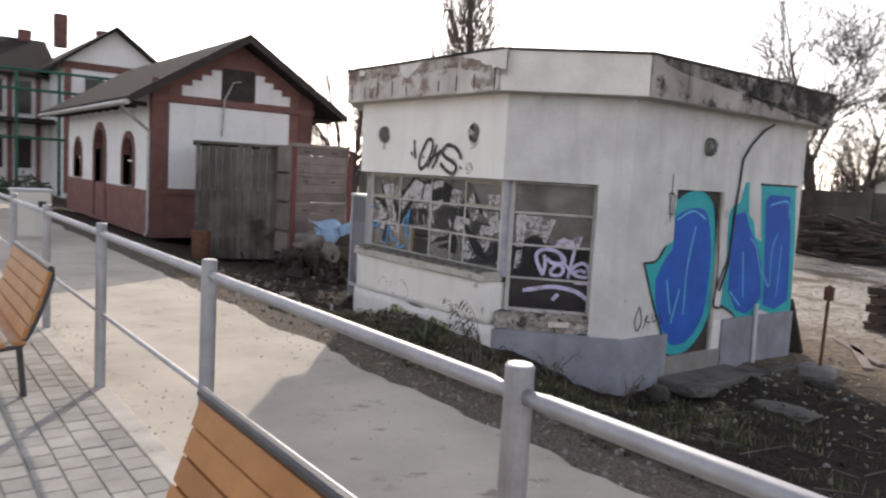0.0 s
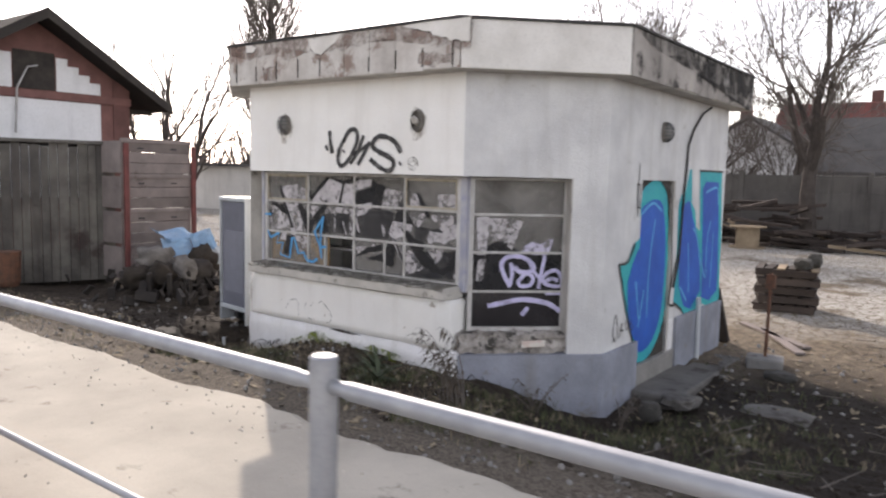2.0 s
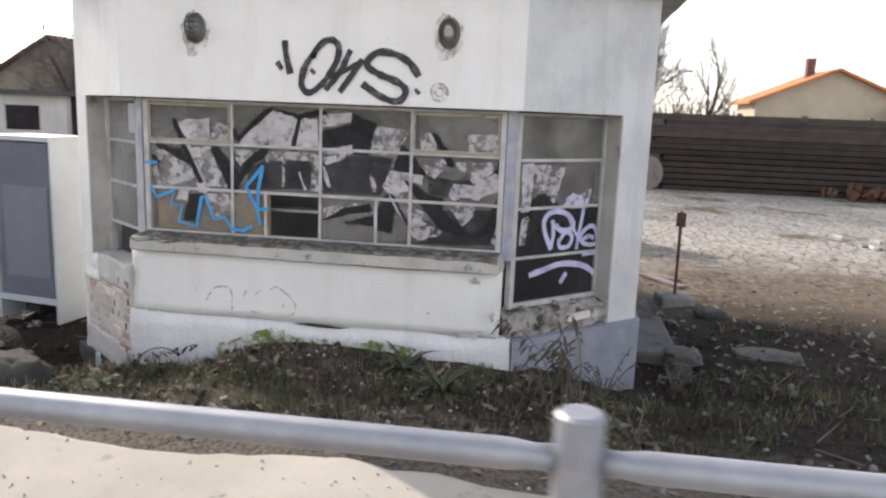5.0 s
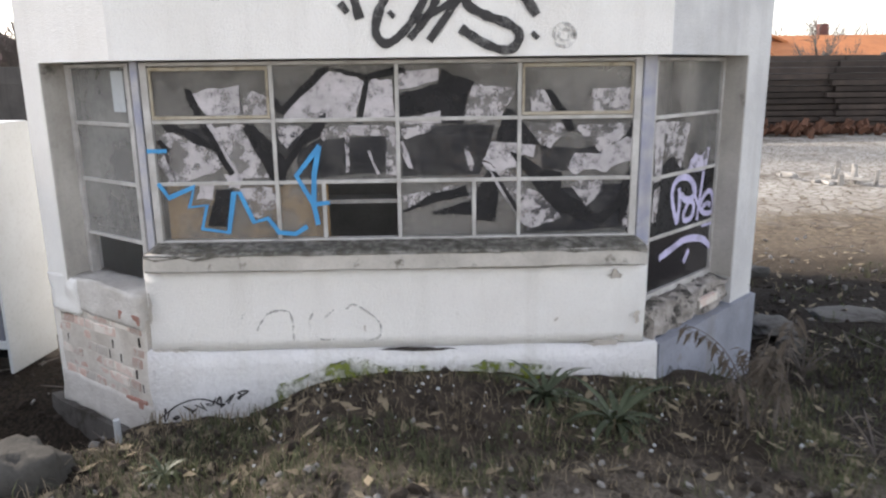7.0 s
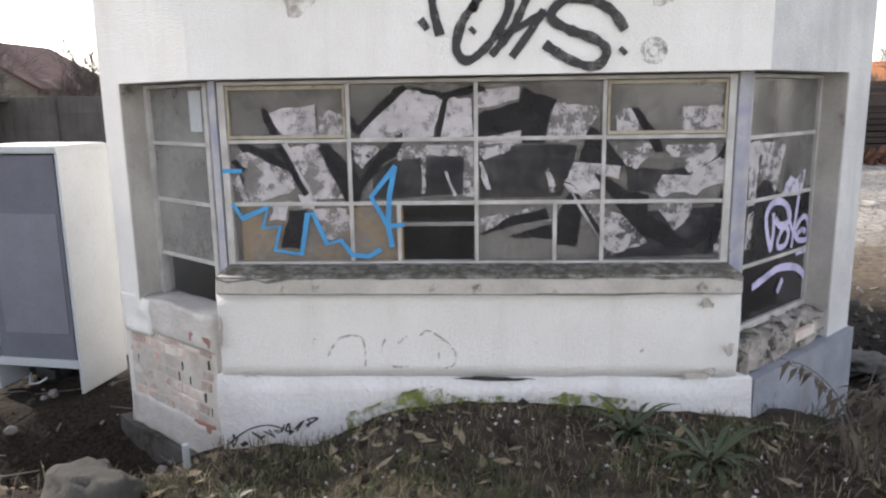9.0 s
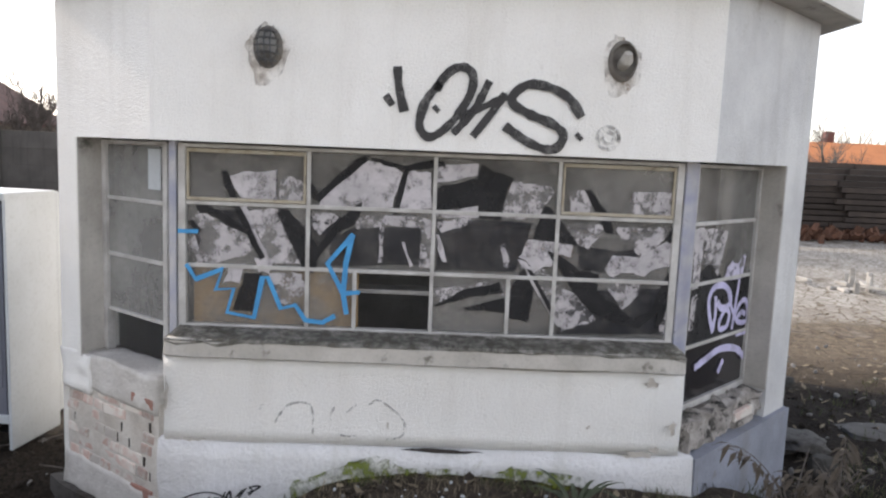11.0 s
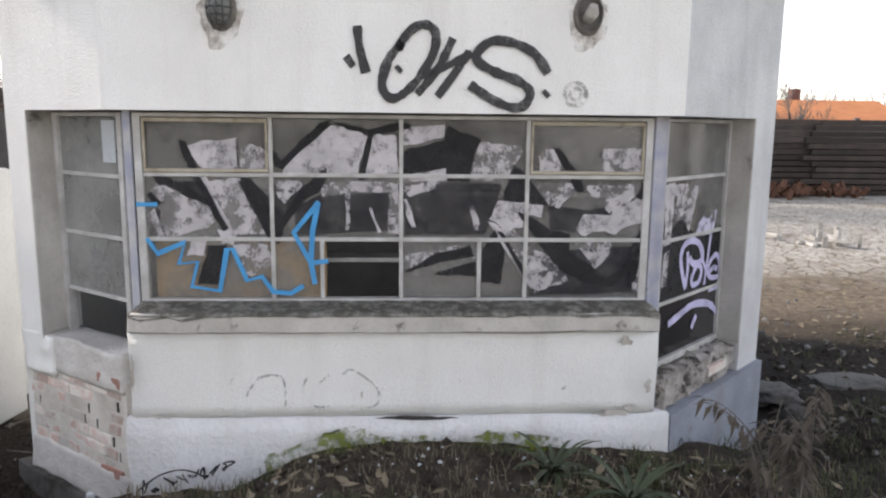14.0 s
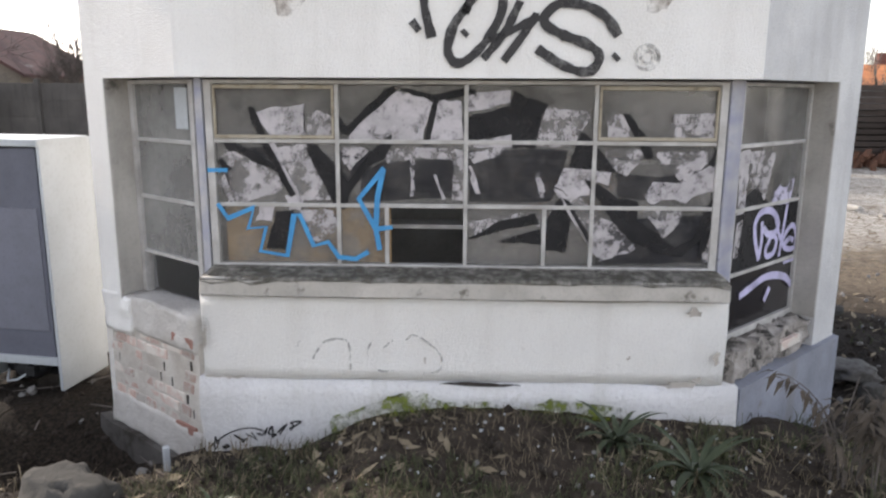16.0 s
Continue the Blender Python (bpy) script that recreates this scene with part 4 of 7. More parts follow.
silver(silver_paint, [(257.3, 25.6), (262.3, 37.8), (264.3, 4.5), (255.6, 4.1)])
layer = 0


def black(pts):
    global layer
    bm = bmesh.new()
    add_patch(bm, on_glass(pts), WF, 0.0068 + layer * 0.0001, 0.009)
    part("black_patch", bm, black_worn, piece)
    layer += 1


black([(17.5, 84), (21.3, 83.1), (27.1, 66.6), (41.3, 38.7), (38.5, 36.9), (22.9, 65.9), (18.7, 78.2)])
black([(3.7, 65.5), (10.2, 65.6), (30.8, 53.6), (33, 49.4), (10.9, 60.6), (6.2, 60.8)])
black([(-0.6, 56), (2.2, 57.5), (7.8, 51.6), (4.7, 49.5)])
black([(48, 65.5), (53, 64.1), (63.4, 53.5), (69.2, 45.5), (72.8, 49.7), (81, 61), (92, 70.5), (92.3, 66.4), (88.4, 57.5), (79.4, 53), (70.9, 40.7), (67.1, 30.7), (61.4, 31.9), (59.5, 40)])
black([(46.8, 62.6), (48.8, 63.5), (62.4, 36.1), (60.3, 35.2)])
black([(60.5, 80.2), (63.1, 80.8), (68.9, 74.1), (76.9, 81.8), (88.8, 92.8), (93.2, 94.8), (95.2, 92.6), (78.6, 77.7), (69.3, 69.2), (66.1, 70.9)])
black([(93.2, 95.1), (103.4, 92.6), (113.6, 90.1), (129.6, 93.9), (135.4, 93.4), (135.4, 91.1), (115, 87.2), (103.3, 89.7)])
black([(114.1, 89.8), (116.8, 88.9), (111.2, 63.9), (108.2, 63.8)])
black([(30.2, 29.5), (39.8, 29.6), (34.3, 8.5), (24, 9)])
black([(130.9, 78.3), (135.5, 80.4), (153, 84.8), (155.2, 92.6), (161.7, 89.5), (172.6, 85.8), (169.5, 80.3), (166.9, 67.4), (166.9, 63.6), (154.5, 63.5), (153.8, 70.9), (135.6, 67), (131.8, 66.9)])
black([(189.7, 72.3), (193, 70.5), (205.6, 55.9), (208.7, 51.2), (198, 52.3), (187.3, 53.4), (183.7, 54), (187.3, 64.6)])
black([(191.9, 47.8), (197, 46.9), (210.4, 38), (221.2, 36.6), (220.2, 26), (232.2, 19.4), (241.6, 12.1), (250.3, 17), (259.7, 40.1), (261.6, 29.3), (256.6, 22.6), (253.4, 14.9), (244.8, 7.5), (232.7, 8.9), (217.3, 16.2), (207.9, 25.3), (204.1, 31.9)])
black([(209.9, 81.4), (214, 81.2), (224.2, 67.8), (227.3, 58.7), (223.2, 58.7), (218.1, 67.8)])
black([(255.2, 56.2), (259.4, 64.8), (261.4, 62.2), (258.6, 54.5)])
black([(132.1, 15.3), (149.5, 25.5), (167.4, 29.6), (169.3, 23.8), (151, 20.6), (136, 15.9)])
black([(147.5, 14.5), (170.5, 21.4), (171, 13.1), (151.1, 13.6)])
black([(171.4, 23.8), (180.6, 38.4), (186, 25.7), (184.1, 8.6), (173.5, 10.1)])
black([(181.8, 38.1), (185.1, 36.6), (197.8, 15.1), (196.7, 11.4)])
black([(255.1, 32.3), (259.5, 38.6), (261.3, 29.3), (257.3, 10.3), (253.9, 7.2)])
for s in ([(-4.4, 51), (5.7, 51)], [(-0.3, 32.7), (4.5, 25.4), (18.6, 31.3), (15.1, 20), (24.8, 21), (21.2, 7.8), (35.7, 5.4), (40, 27.8), (43, 27.8), (50, 11), (57.7, 13.2), (63.5, 5), (72.6, 4.1), (79.3, 8.2)], [(83.4, 20.5), (92.4, 21.5)], [(83.4, 20.5), (85.4, 9.1)], [(87.7, 52.2), (74.7, 36.5), (83.4, 20.5)], [(83.4, 20.5), (84.5, 37.2), (87.7, 52.2)]):
    bm = bmesh.new()
    add_stroke(bm, on_glass(s), 0.026, WF, 0.0165 + 0.0007 * len(piece.children) / 10, soft=False, rag=0.35)
    part("blue_outline", bm, blue_line, piece)

for i, s in enumerate(([(11.6, 62.9), (32.3, 63.1), (39.8, 38.4), (34.5, 42.8), (31.8, 49.7), (17.2, 56.2)], [(88.3, 56.6), (123.9, 57.7), (126.9, 36.9), (76.1, 35.6), (76.4, 49.1)], [(132.1, 61.9), (182.9, 62.8), (179, 42.3), (174.7, 36.3), (132.3, 35.1)], [(201.9, 25.9), (262.2, 29.3), (263.8, 3), (199.7, 2.5)], [(208.7, 50.9), (248.5, 49.6), (225.3, 37.5), (210.4, 38.6)], [(64.8, 61.5), (88.4, 61.1), (76.3, 47.6), (65.7, 37)])):
    bm = bmesh.new()
    add_patch(bm, on_glass(s), WF, 0.0012 + 0.0003 * i, 0.02)
    part("dark_smear", bm, smear, piece)

# marker tag above the window
FT = FW
tag = thing("wall_tag", "black spray-painted tag on white plaster", "graffiti")
for w, s in ((0.038, [(1.24, 1.86), (1.25, 1.77), (1.28, 1.65)]),
             (0.032, [(1.19, 1.72), (1.22, 1.68)]),
             (0.038, [(1.45, 1.79), (1.4, 1.73), (1.37, 1.66), (1.36, 1.58), (1.4, 1.53), (1.46, 1.55), (1.54, 1.63), (1.61, 1.75), (1.62, 1.84), (1.58, 1.88), (1.52, 1.87), (1.46, 1.81), (1.44, 1.76)]),
             (0.034, [(1.44, 1.67), (1.45, 1.68)]),
             (0.036, [(1.7, 1.81), (1.63, 1.67), (1.53, 1.55)]),
             (0.036, [(1.78, 1.75), (1.72, 1.66), (1.63, 1.54)]),
             (0.032, [(1.57, 1.64), (1.68, 1.69), (1.8, 1.75)]),
             (0.042, [(2.17, 1.67), (2.11, 1.75), (2.01, 1.8), (1.9, 1.81), (1.83, 1.76), (1.83, 1.71), (1.92, 1.66), (2.03, 1.62), (2.09, 1.57), (2.07, 1.51), (2.01, 1.49), (1.9, 1.53), (1.79, 1.6)]),
             (0.036, [(2.17, 1.56), (2.18, 1.57)])):
    bm = bmesh.new()
    add_stroke(bm, s, w * 1.12, FT, 0.008 + 0.0006 * len(tag.children), rag=0.35)
    part("paint_stroke", bm, black_paint, tag)
bm = bmesh.new()
for r in (0.03, 0.055):
    add_stroke(bm, [(2.32 + r * math.cos(a), 1.56 + r * math.sin(a)) for a in [k * 0.6 for k in range(12)]], 0.02, FT, 0.010)
part("smudge", bm, faint_pencil, tag)
old_tag = thing("faded_tag", "faded grey tag on the wall below the sill", "graffiti")
LT = plane_frame((4.995, 8.28), (4.995, 5.385))
for s in ([(0.57, 0.079), (0.592, 0.116)], [(0.657, 0.018), (0.719, 0.111), (0.816, 0.127), (0.851, 0.082), (0.854, -0.064)], [(0.976, 0.129), (0.945, 0.052), (0.997, -0.038), (1.09, -0.04)], [(1.15, 0.131), (1.19, 0.156), (1.26, 0.116), (1.33, 0.046), (1.32, -0.035), (1.24, -0.054)], [(1.03, 0.083), (1.08, 0.13)]):
    bm = bmesh.new()
    add_stroke(bm, s, 0.012, LT, 0.016)
    part("paint_stroke", bm, faint_pencil, old_tag)
bm = bmesh.new()
add_patch(bm, [(1.32, -0.103), (1.44, -0.088), (1.60, -0.093), (1.76, -0.108), (1.57, -0.118)], LT, 0.03, 0.008)
kpart("gap_in_ledge", bm, joint_shadow_dark)

# lilac tag on the corner window
lilac = thing("lilac_tag", "lilac spray-painted tag with a crown on black panes", "graffiti")
for w, s in ((0.04, [(0.476, 0.479), (0.418, 0.583), (0.396, 0.681), (0.457, 0.743), (0.583, 0.741), (0.679, 0.681), (0.684, 0.619), (0.578, 0.604), (0.509, 0.65)]), (0.035, [(0.482, 0.678), (0.494, 0.574), (0.476, 0.479)]), (0.034, [(0.568, 0.537), (0.625, 0.59), (0.689, 0.557), (0.663, 0.485), (0.567, 0.48), (0.557, 0.546)]), (0.032, [(0.793, 0.75), (0.764, 0.587), (0.743, 0.452)]), (0.03, [(0.635, 0.723), (0.695, 0.615), (0.774, 0.524)]), (0.034, [(0.764, 0.519), (0.82, 0.597), (0.902, 0.622), (0.954, 0.56), (0.95, 0.482), (0.855, 0.482), (0.796, 0.51), (0.866, 0.545), (0.925, 0.526)]), (0.045, [(0.289, 0.294), (0.421, 0.322), (0.571, 0.351), (0.726, 0.341), (0.859, 0.307), (0.958, 0.243)]), (0.042, [(0.601, 0.216), (0.653, 0.278)]), (0.02, [(0.814, 0.404), (0.961, 0.405)])):
    bm = bmesh.new()
    add_stroke(bm, s, w, WR, 0.0075 + 0.0003 * len(lilac.children), rag=0.25)
    part("paint_stroke", bm, lilac_paint, lilac)
for mt, s in ((silver_full, [(0.152, 1.09), (0.268, 1.11), (0.269, 0.944), (0.242, 0.762), (0.174, 0.761)]), (silver_paint, [(0.269, 1.09), (0.417, 1.09), (0.58, 1.06), (0.52, 0.905), (0.487, 0.805), (0.407, 0.878), (0.292, 0.889)]), (silver_paint, [(0.177, 0.71), (0.249, 0.725), (0.219, 0.519), (0.165, 0.519)]), (lilac_flaking, [(0.57, 0.774), (0.611, 0.846), (0.675, 0.881), (0.739, 0.84), (0.812, 0.899), (0.868, 0.914), (0.828, 0.765), (0.719, 0.763)])):
    bm = bmesh.new()
    add_patch(bm, s, WR, 0.006, 0.012)
    part("white_patch", bm, mt, lilac)
bm = bmesh.new()
add_patch(bm, [(0.145, 0.756), (0.285, 0.852), (0.381, 0.892), (0.512, 0.811), (0.516, 0.763), (0.926, 0.782), (0.98, 0.821), (1.01, 0.444), (0.156, 0.439)], WR, 0.003, 0.012)
part("black_patch", bm, black_worn, lilac)

# blue and teal piece on the side wall and door
blue = thing("blue_graffiti", "large cobalt and teal spray-painted letters across wall and door", "graffiti")


def letter(outline, inner, glints, cut=None, turns=3):
    grown = []
    for fill in inner:
        mx, my = sum(q[0] for q in fill) / len(fill), sum(q[1] for q in fill) / len(fill)
        grown.append([(mx + (x - mx) * 1.10, my + (y - my) * 1.05) for x, y in fill])
    for pts, mat, name, lift in [(outline, teal_paint, "teal_border", 0.004)] + [(fill, cobalt_paint, "blue_fill", 0.007) for fill in grown]:
        pts = smooth_line(pts + pts[:1], turns)[:-1]
        for side in ((0,) if cut is None else (-1, 1)):
            bm = bmesh.new()
            add_patch(bm, pts, Matrix.Identity(4), 0.0, 0.006)
            if side:
                bmesh.ops.bisect_plane(bm, geom=bm.verts[:] + bm.edges[:] + bm.faces[:], plane_co=(cut, 0, 0), plane_no=(side, 0, 0), clear_outer=True)
            base = -0.03 if side == -1 else 0.0
            for v in bm.verts:
                v.co = SW @ (v.co + Vector((0, 0, base + lift)))
            if bm.faces:
                part(name, bm, mat, blue)
            else:
                bm.free()
    for g in glints:
        bm = bmesh.new()
        add_stroke(bm, g, 0.025, SW, (-0.03 if cut and g[0][0] > cut else 0.0) + 0.010, rag=0.3)
        part("highlight", bm, sky_paint, blue)


letter([(0.19, 0.67), (0.38, 0.69), (0.51, 0.84), (0.68, 0.93), (0.64, 1.23), (0.80, 1.39), (1.06, 1.46), (1.29, 1.41), (1.45, 1.21), (1.54, 0.58), (1.55, 0.18), (1.43, -0.14), (1.16, -0.36), (0.88, -0.40), (0.70, -0.33), (0.62, -0.17), (0.39, 0.20)],
       [[(0.45, 0.49), (0.58, 0.70), (0.73, 0.85), (0.71, 1.10), (0.88, 1.20), (1.09, 1.23), (1.27, 1.16), (1.38, 0.85), (1.40, 0.52), (1.35, 0.06), (1.14, -0.20), (0.86, -0.25), (0.72, -0.14), (0.58, -0.00), (0.48, 0.26)]],
       [[(1.00, 0.06), (1.00, 0.60), (1.10, 1.06)], [(0.60, 0.46), (0.71, 0.08)], [(0.74, 1.13), (1.02, 1.23), (1.28, 1.14)], [(0.78, -0.02), (0.89, 0.35)]], 0.665)
letter([(1.70, 0.12), (1.71, 0.37), (1.73, 0.71), (1.70, 1.21), (1.78, 1.31), (1.90, 1.34), (1.99, 1.58), (2.07, 1.60), (2.13, 1.21), (2.26, 1.12), (2.33, 0.93), (2.46, 0.88), (2.34, 1.58), (3.18, 1.59), (3.30, 0.81), (3.36, -0.04), (2.95, -0.08), (2.60, 0.01), (2.43, -0.10), (2.14, -0.11), (1.92, 0.04)],
       [[(1.86, 0.30), (1.81, 1.16), (2.05, 1.21), (2.18, 1.02), (2.35, 0.83), (2.48, 0.60), (2.55, 0.18), (2.25, 0.01), (2.04, 0.07)], [(2.66, 0.17), (2.51, 1.35), (2.61, 1.42), (3.04, 1.41), (3.15, 0.81), (3.21, 0.12), (2.93, 0.03), (2.65, 0.10)]],
       [[(2.07, 0.75), (2.16, 0.19)], [(2.53, 0.54), (2.74, 0.30), (2.73, 0.75), (2.84, 0.98)], [(2.60, 1.33), (3.00, 1.38), (3.08, 1.17)], [(1.86, 0.28), (2.11, 0.09)], [(2.21, 0.92), (2.35, 0.81), (2.52, 0.47)], [(2.96, 0.82), (2.94, 0.16)]], turns=1)
for s in ([(1.25, 1.42), (1.44, 1.29), (1.56, 0.58), (1.54, 0.13)], [(1.74, 0.65), (1.59, 0.38), (1.53, 0.14), (1.70, 0.09)], [(2.32, 1.58), (3.20, 1.58)], [(1.68, 0.12), (1.93, 0.02), (2.14, -0.13), (2.43, -0.12)], [(0.18, 0.67), (0.39, 0.23), (0.62, -0.20)], [(0.18, 0.67), (0.39, 0.69), (0.53, 0.85)]):
    bm = bmesh.new()
    add_stroke(bm, s, 0.026, SW, 0.013, rag=0.4)
    part("black_outline", bm, black_paint, blue)
side_tag = thing("side_tag", "small thin black tag on the side wall", "graffiti")
for s in ([(0.16, 0.20), (0.11, 0.05), (0.16, -0.06), (0.22, 0.05), (0.17, 0.20)], [(0.26, -0.04), (0.32, 0.10), (0.28, 0.04), (0.37, 0.02)], [(0.40, 0.11), (0.42, 0.02), (0.48, 0.05), (0.44, 0.09)], [(0.55, 0.10), (0.50, 0.02), (0.58, 0.0), (0.55, 0.06)]):
    bm = bmesh.new()
    add_stroke(bm, s, 0.014, SW, 0.008)
    part("paint_stroke", bm, black_paint, side_tag)
for s in ([(0.56, 1.62), (0.57, 1.1)], [(0.52, 1.42), (0.61, 1.41)], [(0.53, 1.40), (0.54, 1.22)], [(0.62, 1.4), (0.61, 1.2)], [(0.53, 1.20), (0.62, 1.19)]):
    bm = bmesh.new()
    add_stroke(bm, s, 0.014, SW, 0.008)
    part("paint_stroke", bm, black_paint, side_tag)

# ---- railing along the platform ----
RX = 1.075
railing = thing("railing", "galvanised steel tube railing along the platform edge", "railing", at=(RX, 3.0, PLATFORM))
rinv = Matrix.Translation((-RX, -3.0, -PLATFORM))
posts = [0.855 + 2.115 * k for k in range(-4, 12)]


def rail_top(y):
    """The railing falls slightly with the platform."""
    return 1.040 - 0.0063 * y


for y in posts:
    bm = tube([(RX, y, PLATFORM - 0.05), (RX, y, rail_top(y) - 0.006), (RX, y, rail_top(y))], [0.036, 0.036, 0.030], 16)
    part("post", bm, galvanised, railing).matrix_parent_inverse = rinv
for y0, y1 in zip(posts, posts[1:]):
    for z, zz, r in ((rail_top(y0) - 0.075, rail_top(y1) - 0.075, 0.024), (rail_top(y0) - 0.632, rail_top(y1) - 0.632, 0.014)):
        e = 0.10
        bm = tube([(RX, y0 + 0.034, z), (RX, y0 + e * 0.6, z), (RX, y0 + e, z), (RX, y1 - e, zz), (RX, y1 - e * 0.6, zz), (RX, y1 - 0.034, zz)], [r * 0.9, r * 0.8, r, r, r * 0.8, r * 0.9], 12)
        part("rail", bm, galvanised, railing, smooth=True).matrix_parent_inverse = rinv


# ---- benches ----
def bench(at, label):
    """A bench whose curved back of wooden slats faces away from the railing."""
    b = thing("bench", label, "bench", at=at)
    prof = [(0.02, 0.365), (-0.10, 0.355), (-0.20, 0.36), (-0.30, 0.375), (-0.40, 0.395)]
    back = [(0.06, 0.435), (0.10, 0.525), (0.135, 0.615), (0.165, 0.705), (0.19, 0.795)]
    for i, (x, z) in enumerate(prof + back):
        tilt = 0 if i < 5 else 70
        part("slat", box(-0.0435, 0.0435, -0.82, 0.82, -0.014, 0.014, pose(x, 0, z, 0, -tilt, 0), 0.006), bench_wood, b)
    for y in (-0.80, 0.80):
        bm = tube([(x + 0.012, y, z - 0.025) for x, z in prof[::-1]] + [(x + 0.028, y, z) for x, z in back] + [(0.215, y, 0.855)], 0.018, 8)
        part("side_frame", bm, bench_metal, b)
        for x in (-0.33, 0.02):
            part("leg", tube([(x, y, 0.365), (x + 0.03, y, 0.0)], 0.02, 8), bench_metal, b)
    part("top_rail", tube([(0.205, -0.83, 0.86), (0.205, 0.83, 0.86)], 0.02, 10), bench_metal, b)
    return b


near_bench = bench((0.50, 1.15, PLATFORM), "slatted wooden bench with dark metal frame on pavers")
copy_thing(near_bench, pose(0.55, 5.87, PLATFORM))


# ---- fridge, rubble and plants beside the kiosk ----
def gz(x, y):
    return height(x, y)


def fridge():
    f = thing("fridge", "discarded white fridge standing with its grey back outwards", "fridge", at=(5.95, 9.56, -0.61))
    f.rotation_euler = (0, 0, radians(-8))
    W, Dp, H = 0.66, 0.50, 1.70          # local y along the back, x into depth
    part("side_panel", box(0, Dp, -0.012, 0.012, 0.0, H - 0.03, None, 0.006), enamel, f)
    part("side_panel", box(0, Dp, W - 0.012, W + 0.012, 0.0, H - 0.03, None, 0.006), enamel, f)
    part("top_panel", box(-0.012, Dp, -0.012, W + 0.012, H - 0.05, H, None, 0.01), enamel, f)
    part("back_panel", box(0.02, 0.045, 0.035, W - 0.035, 0.22, H - 0.06, None, 0.004), fridge_back, f, "dark grey foil back panel")
    part("foil_sheet", box(0.012, 0.022, 0.06, W - 0.10, 0.42, 1.25, None, 0.002), fridge_foil, f)
    part("cross_bar", box(-0.002, 0.03, 0.012, W - 0.012, 0.18, 0.235, None, 0.004), enamel, f)
    part("door", box(Dp, Dp + 0.05, -0.01, W + 0.01, 0.1, H - 0.01, None, 0.012), enamel, f)
    part("liner", box(0.28, 0.30, 0.012, W - 0.012, 0.0, H - 0.05), black_plastic, f)
    bm = bmesh.new()
    bmesh.ops.create_uvsphere(bm, u_segments=16, v_segments=10, radius=1, matrix=Matrix.Translation((0.15, 0.33, 0.11)) @ Matrix.Diagonal((0.10, 0.13, 0.09, 1)))
    part("compressor", bm, black_plastic, f, "black compressor", True)
    part("relay_box", box(0.02, 0.08, 0.22, 0.29, 0.08, 0.15, None, 0.008), black_plastic, f)
    part("hose", tube([(0.06, 0.28, 0.10), (0.02, 0.36, 0.05), (0.04, 0.45, 0.03), (0.12, 0.5, 0.08)], 0.008, 6), enamel, f)
    return f


fridge()


def rock(name, at, size, label, category="rock", mat=None, seed=0, rot=0.0):
    bm = bmesh.new()
    bmesh.ops.create_icosphere(bm, subdivisions=4, radius=1.0)
    for v in bm.verts:
        d = v.co.normalized()
        v.co = d * (1 + 0.35 * noise.noise(d * 1.6 + Vector((seed, 0, 0))) + 0.12 * noise.noise(d * 5 + Vector((seed, 4, 0))))
        for ax in range(3):
            v.co[ax] = max(-0.8, min(0.8, v.co[ax]))
        v.co += noise.noise_vector(d * 9) * 0.05 + noise.noise_vector(d * 22) * 0.02
    bm.transform(Matrix.Translation(at) @ Matrix.Rotation(rot, 4, "Z") @ Matrix.Diagonal((*size, 1)))
    return tagged(part(name, bm, mat or rock_mat, smooth=True), label, category)


rock("boulder", (4.13, 8.51, -0.46), (0.20, 0.24, 0.30), "grey lump of broken concrete on dark soil", seed=3)
rock("boulder", (4.62, 9.35, -0.56), (0.08, 0.10, 0.06), "small grey stone beside the pit", seed=8)
rock("boulder", (6.15, 4.05, -0.62), (0.07, 0.11, 0.11), "pointed grey stone by the kiosk corner", seed=5)
rock("slab", (6.95, 3.15, -0.645), (0.24, 0.36, 0.04), "flat grey concrete slab lying in soil", "slab", slab_grey, seed=11)
rock("slab", (6.65, 3.95, -0.62), (0.22, 0.20, 0.06), "broken flat stone near the doorstep", "slab", slab_grey, seed=14)
# Block under the wall; the pit's shade is in its dark colour.
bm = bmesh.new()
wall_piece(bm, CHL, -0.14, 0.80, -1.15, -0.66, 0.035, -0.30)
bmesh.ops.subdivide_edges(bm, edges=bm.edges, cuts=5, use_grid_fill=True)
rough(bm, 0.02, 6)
tagged(part("pit_block", bm, shaded_concrete), "dark concrete block in the pit under the wall", "block")
tagged(part("stake", tube([(4.72, 8.33, -0.7), (4.70, 8.32, -0.36)], 0.018, 6), enamel), "short pale stake in the soil", "stake")

# bricks laid bare under the left corner window, and broken ones on the right
CL = plane_frame(Vector(F) + Vector((dL.y, -dL.x)) * -0.02, Vector(A) + Vector((dL.y, -dL.x)) * -0.02)
brick_box = bpy.data.meshes.new("brick")
bm = box(-0.108, 0.108, -0.029, 0.029, -0.03, 0.008, None, 0.006)
rough(bm, 0.004, 20)
bm.to_mesh(brick_box)
bm.free()
brick_box.materials.append(brick_mat)
bare = bpy.data.objects["bare_wall"]
red_box, header_box = brick_box.copy(), bpy.data.meshes.new("brick")
red_box.materials.clear()
red_box.materials.append(red_brick)
bm = box(-0.054, 0.054, -0.029, 0.029, -0.03, 0.008, None, 0.008)
rough(bm, 0.006, 24)
bm.to_mesh(header_box)
bm.free()
header_box.materials.append(brick_mat)
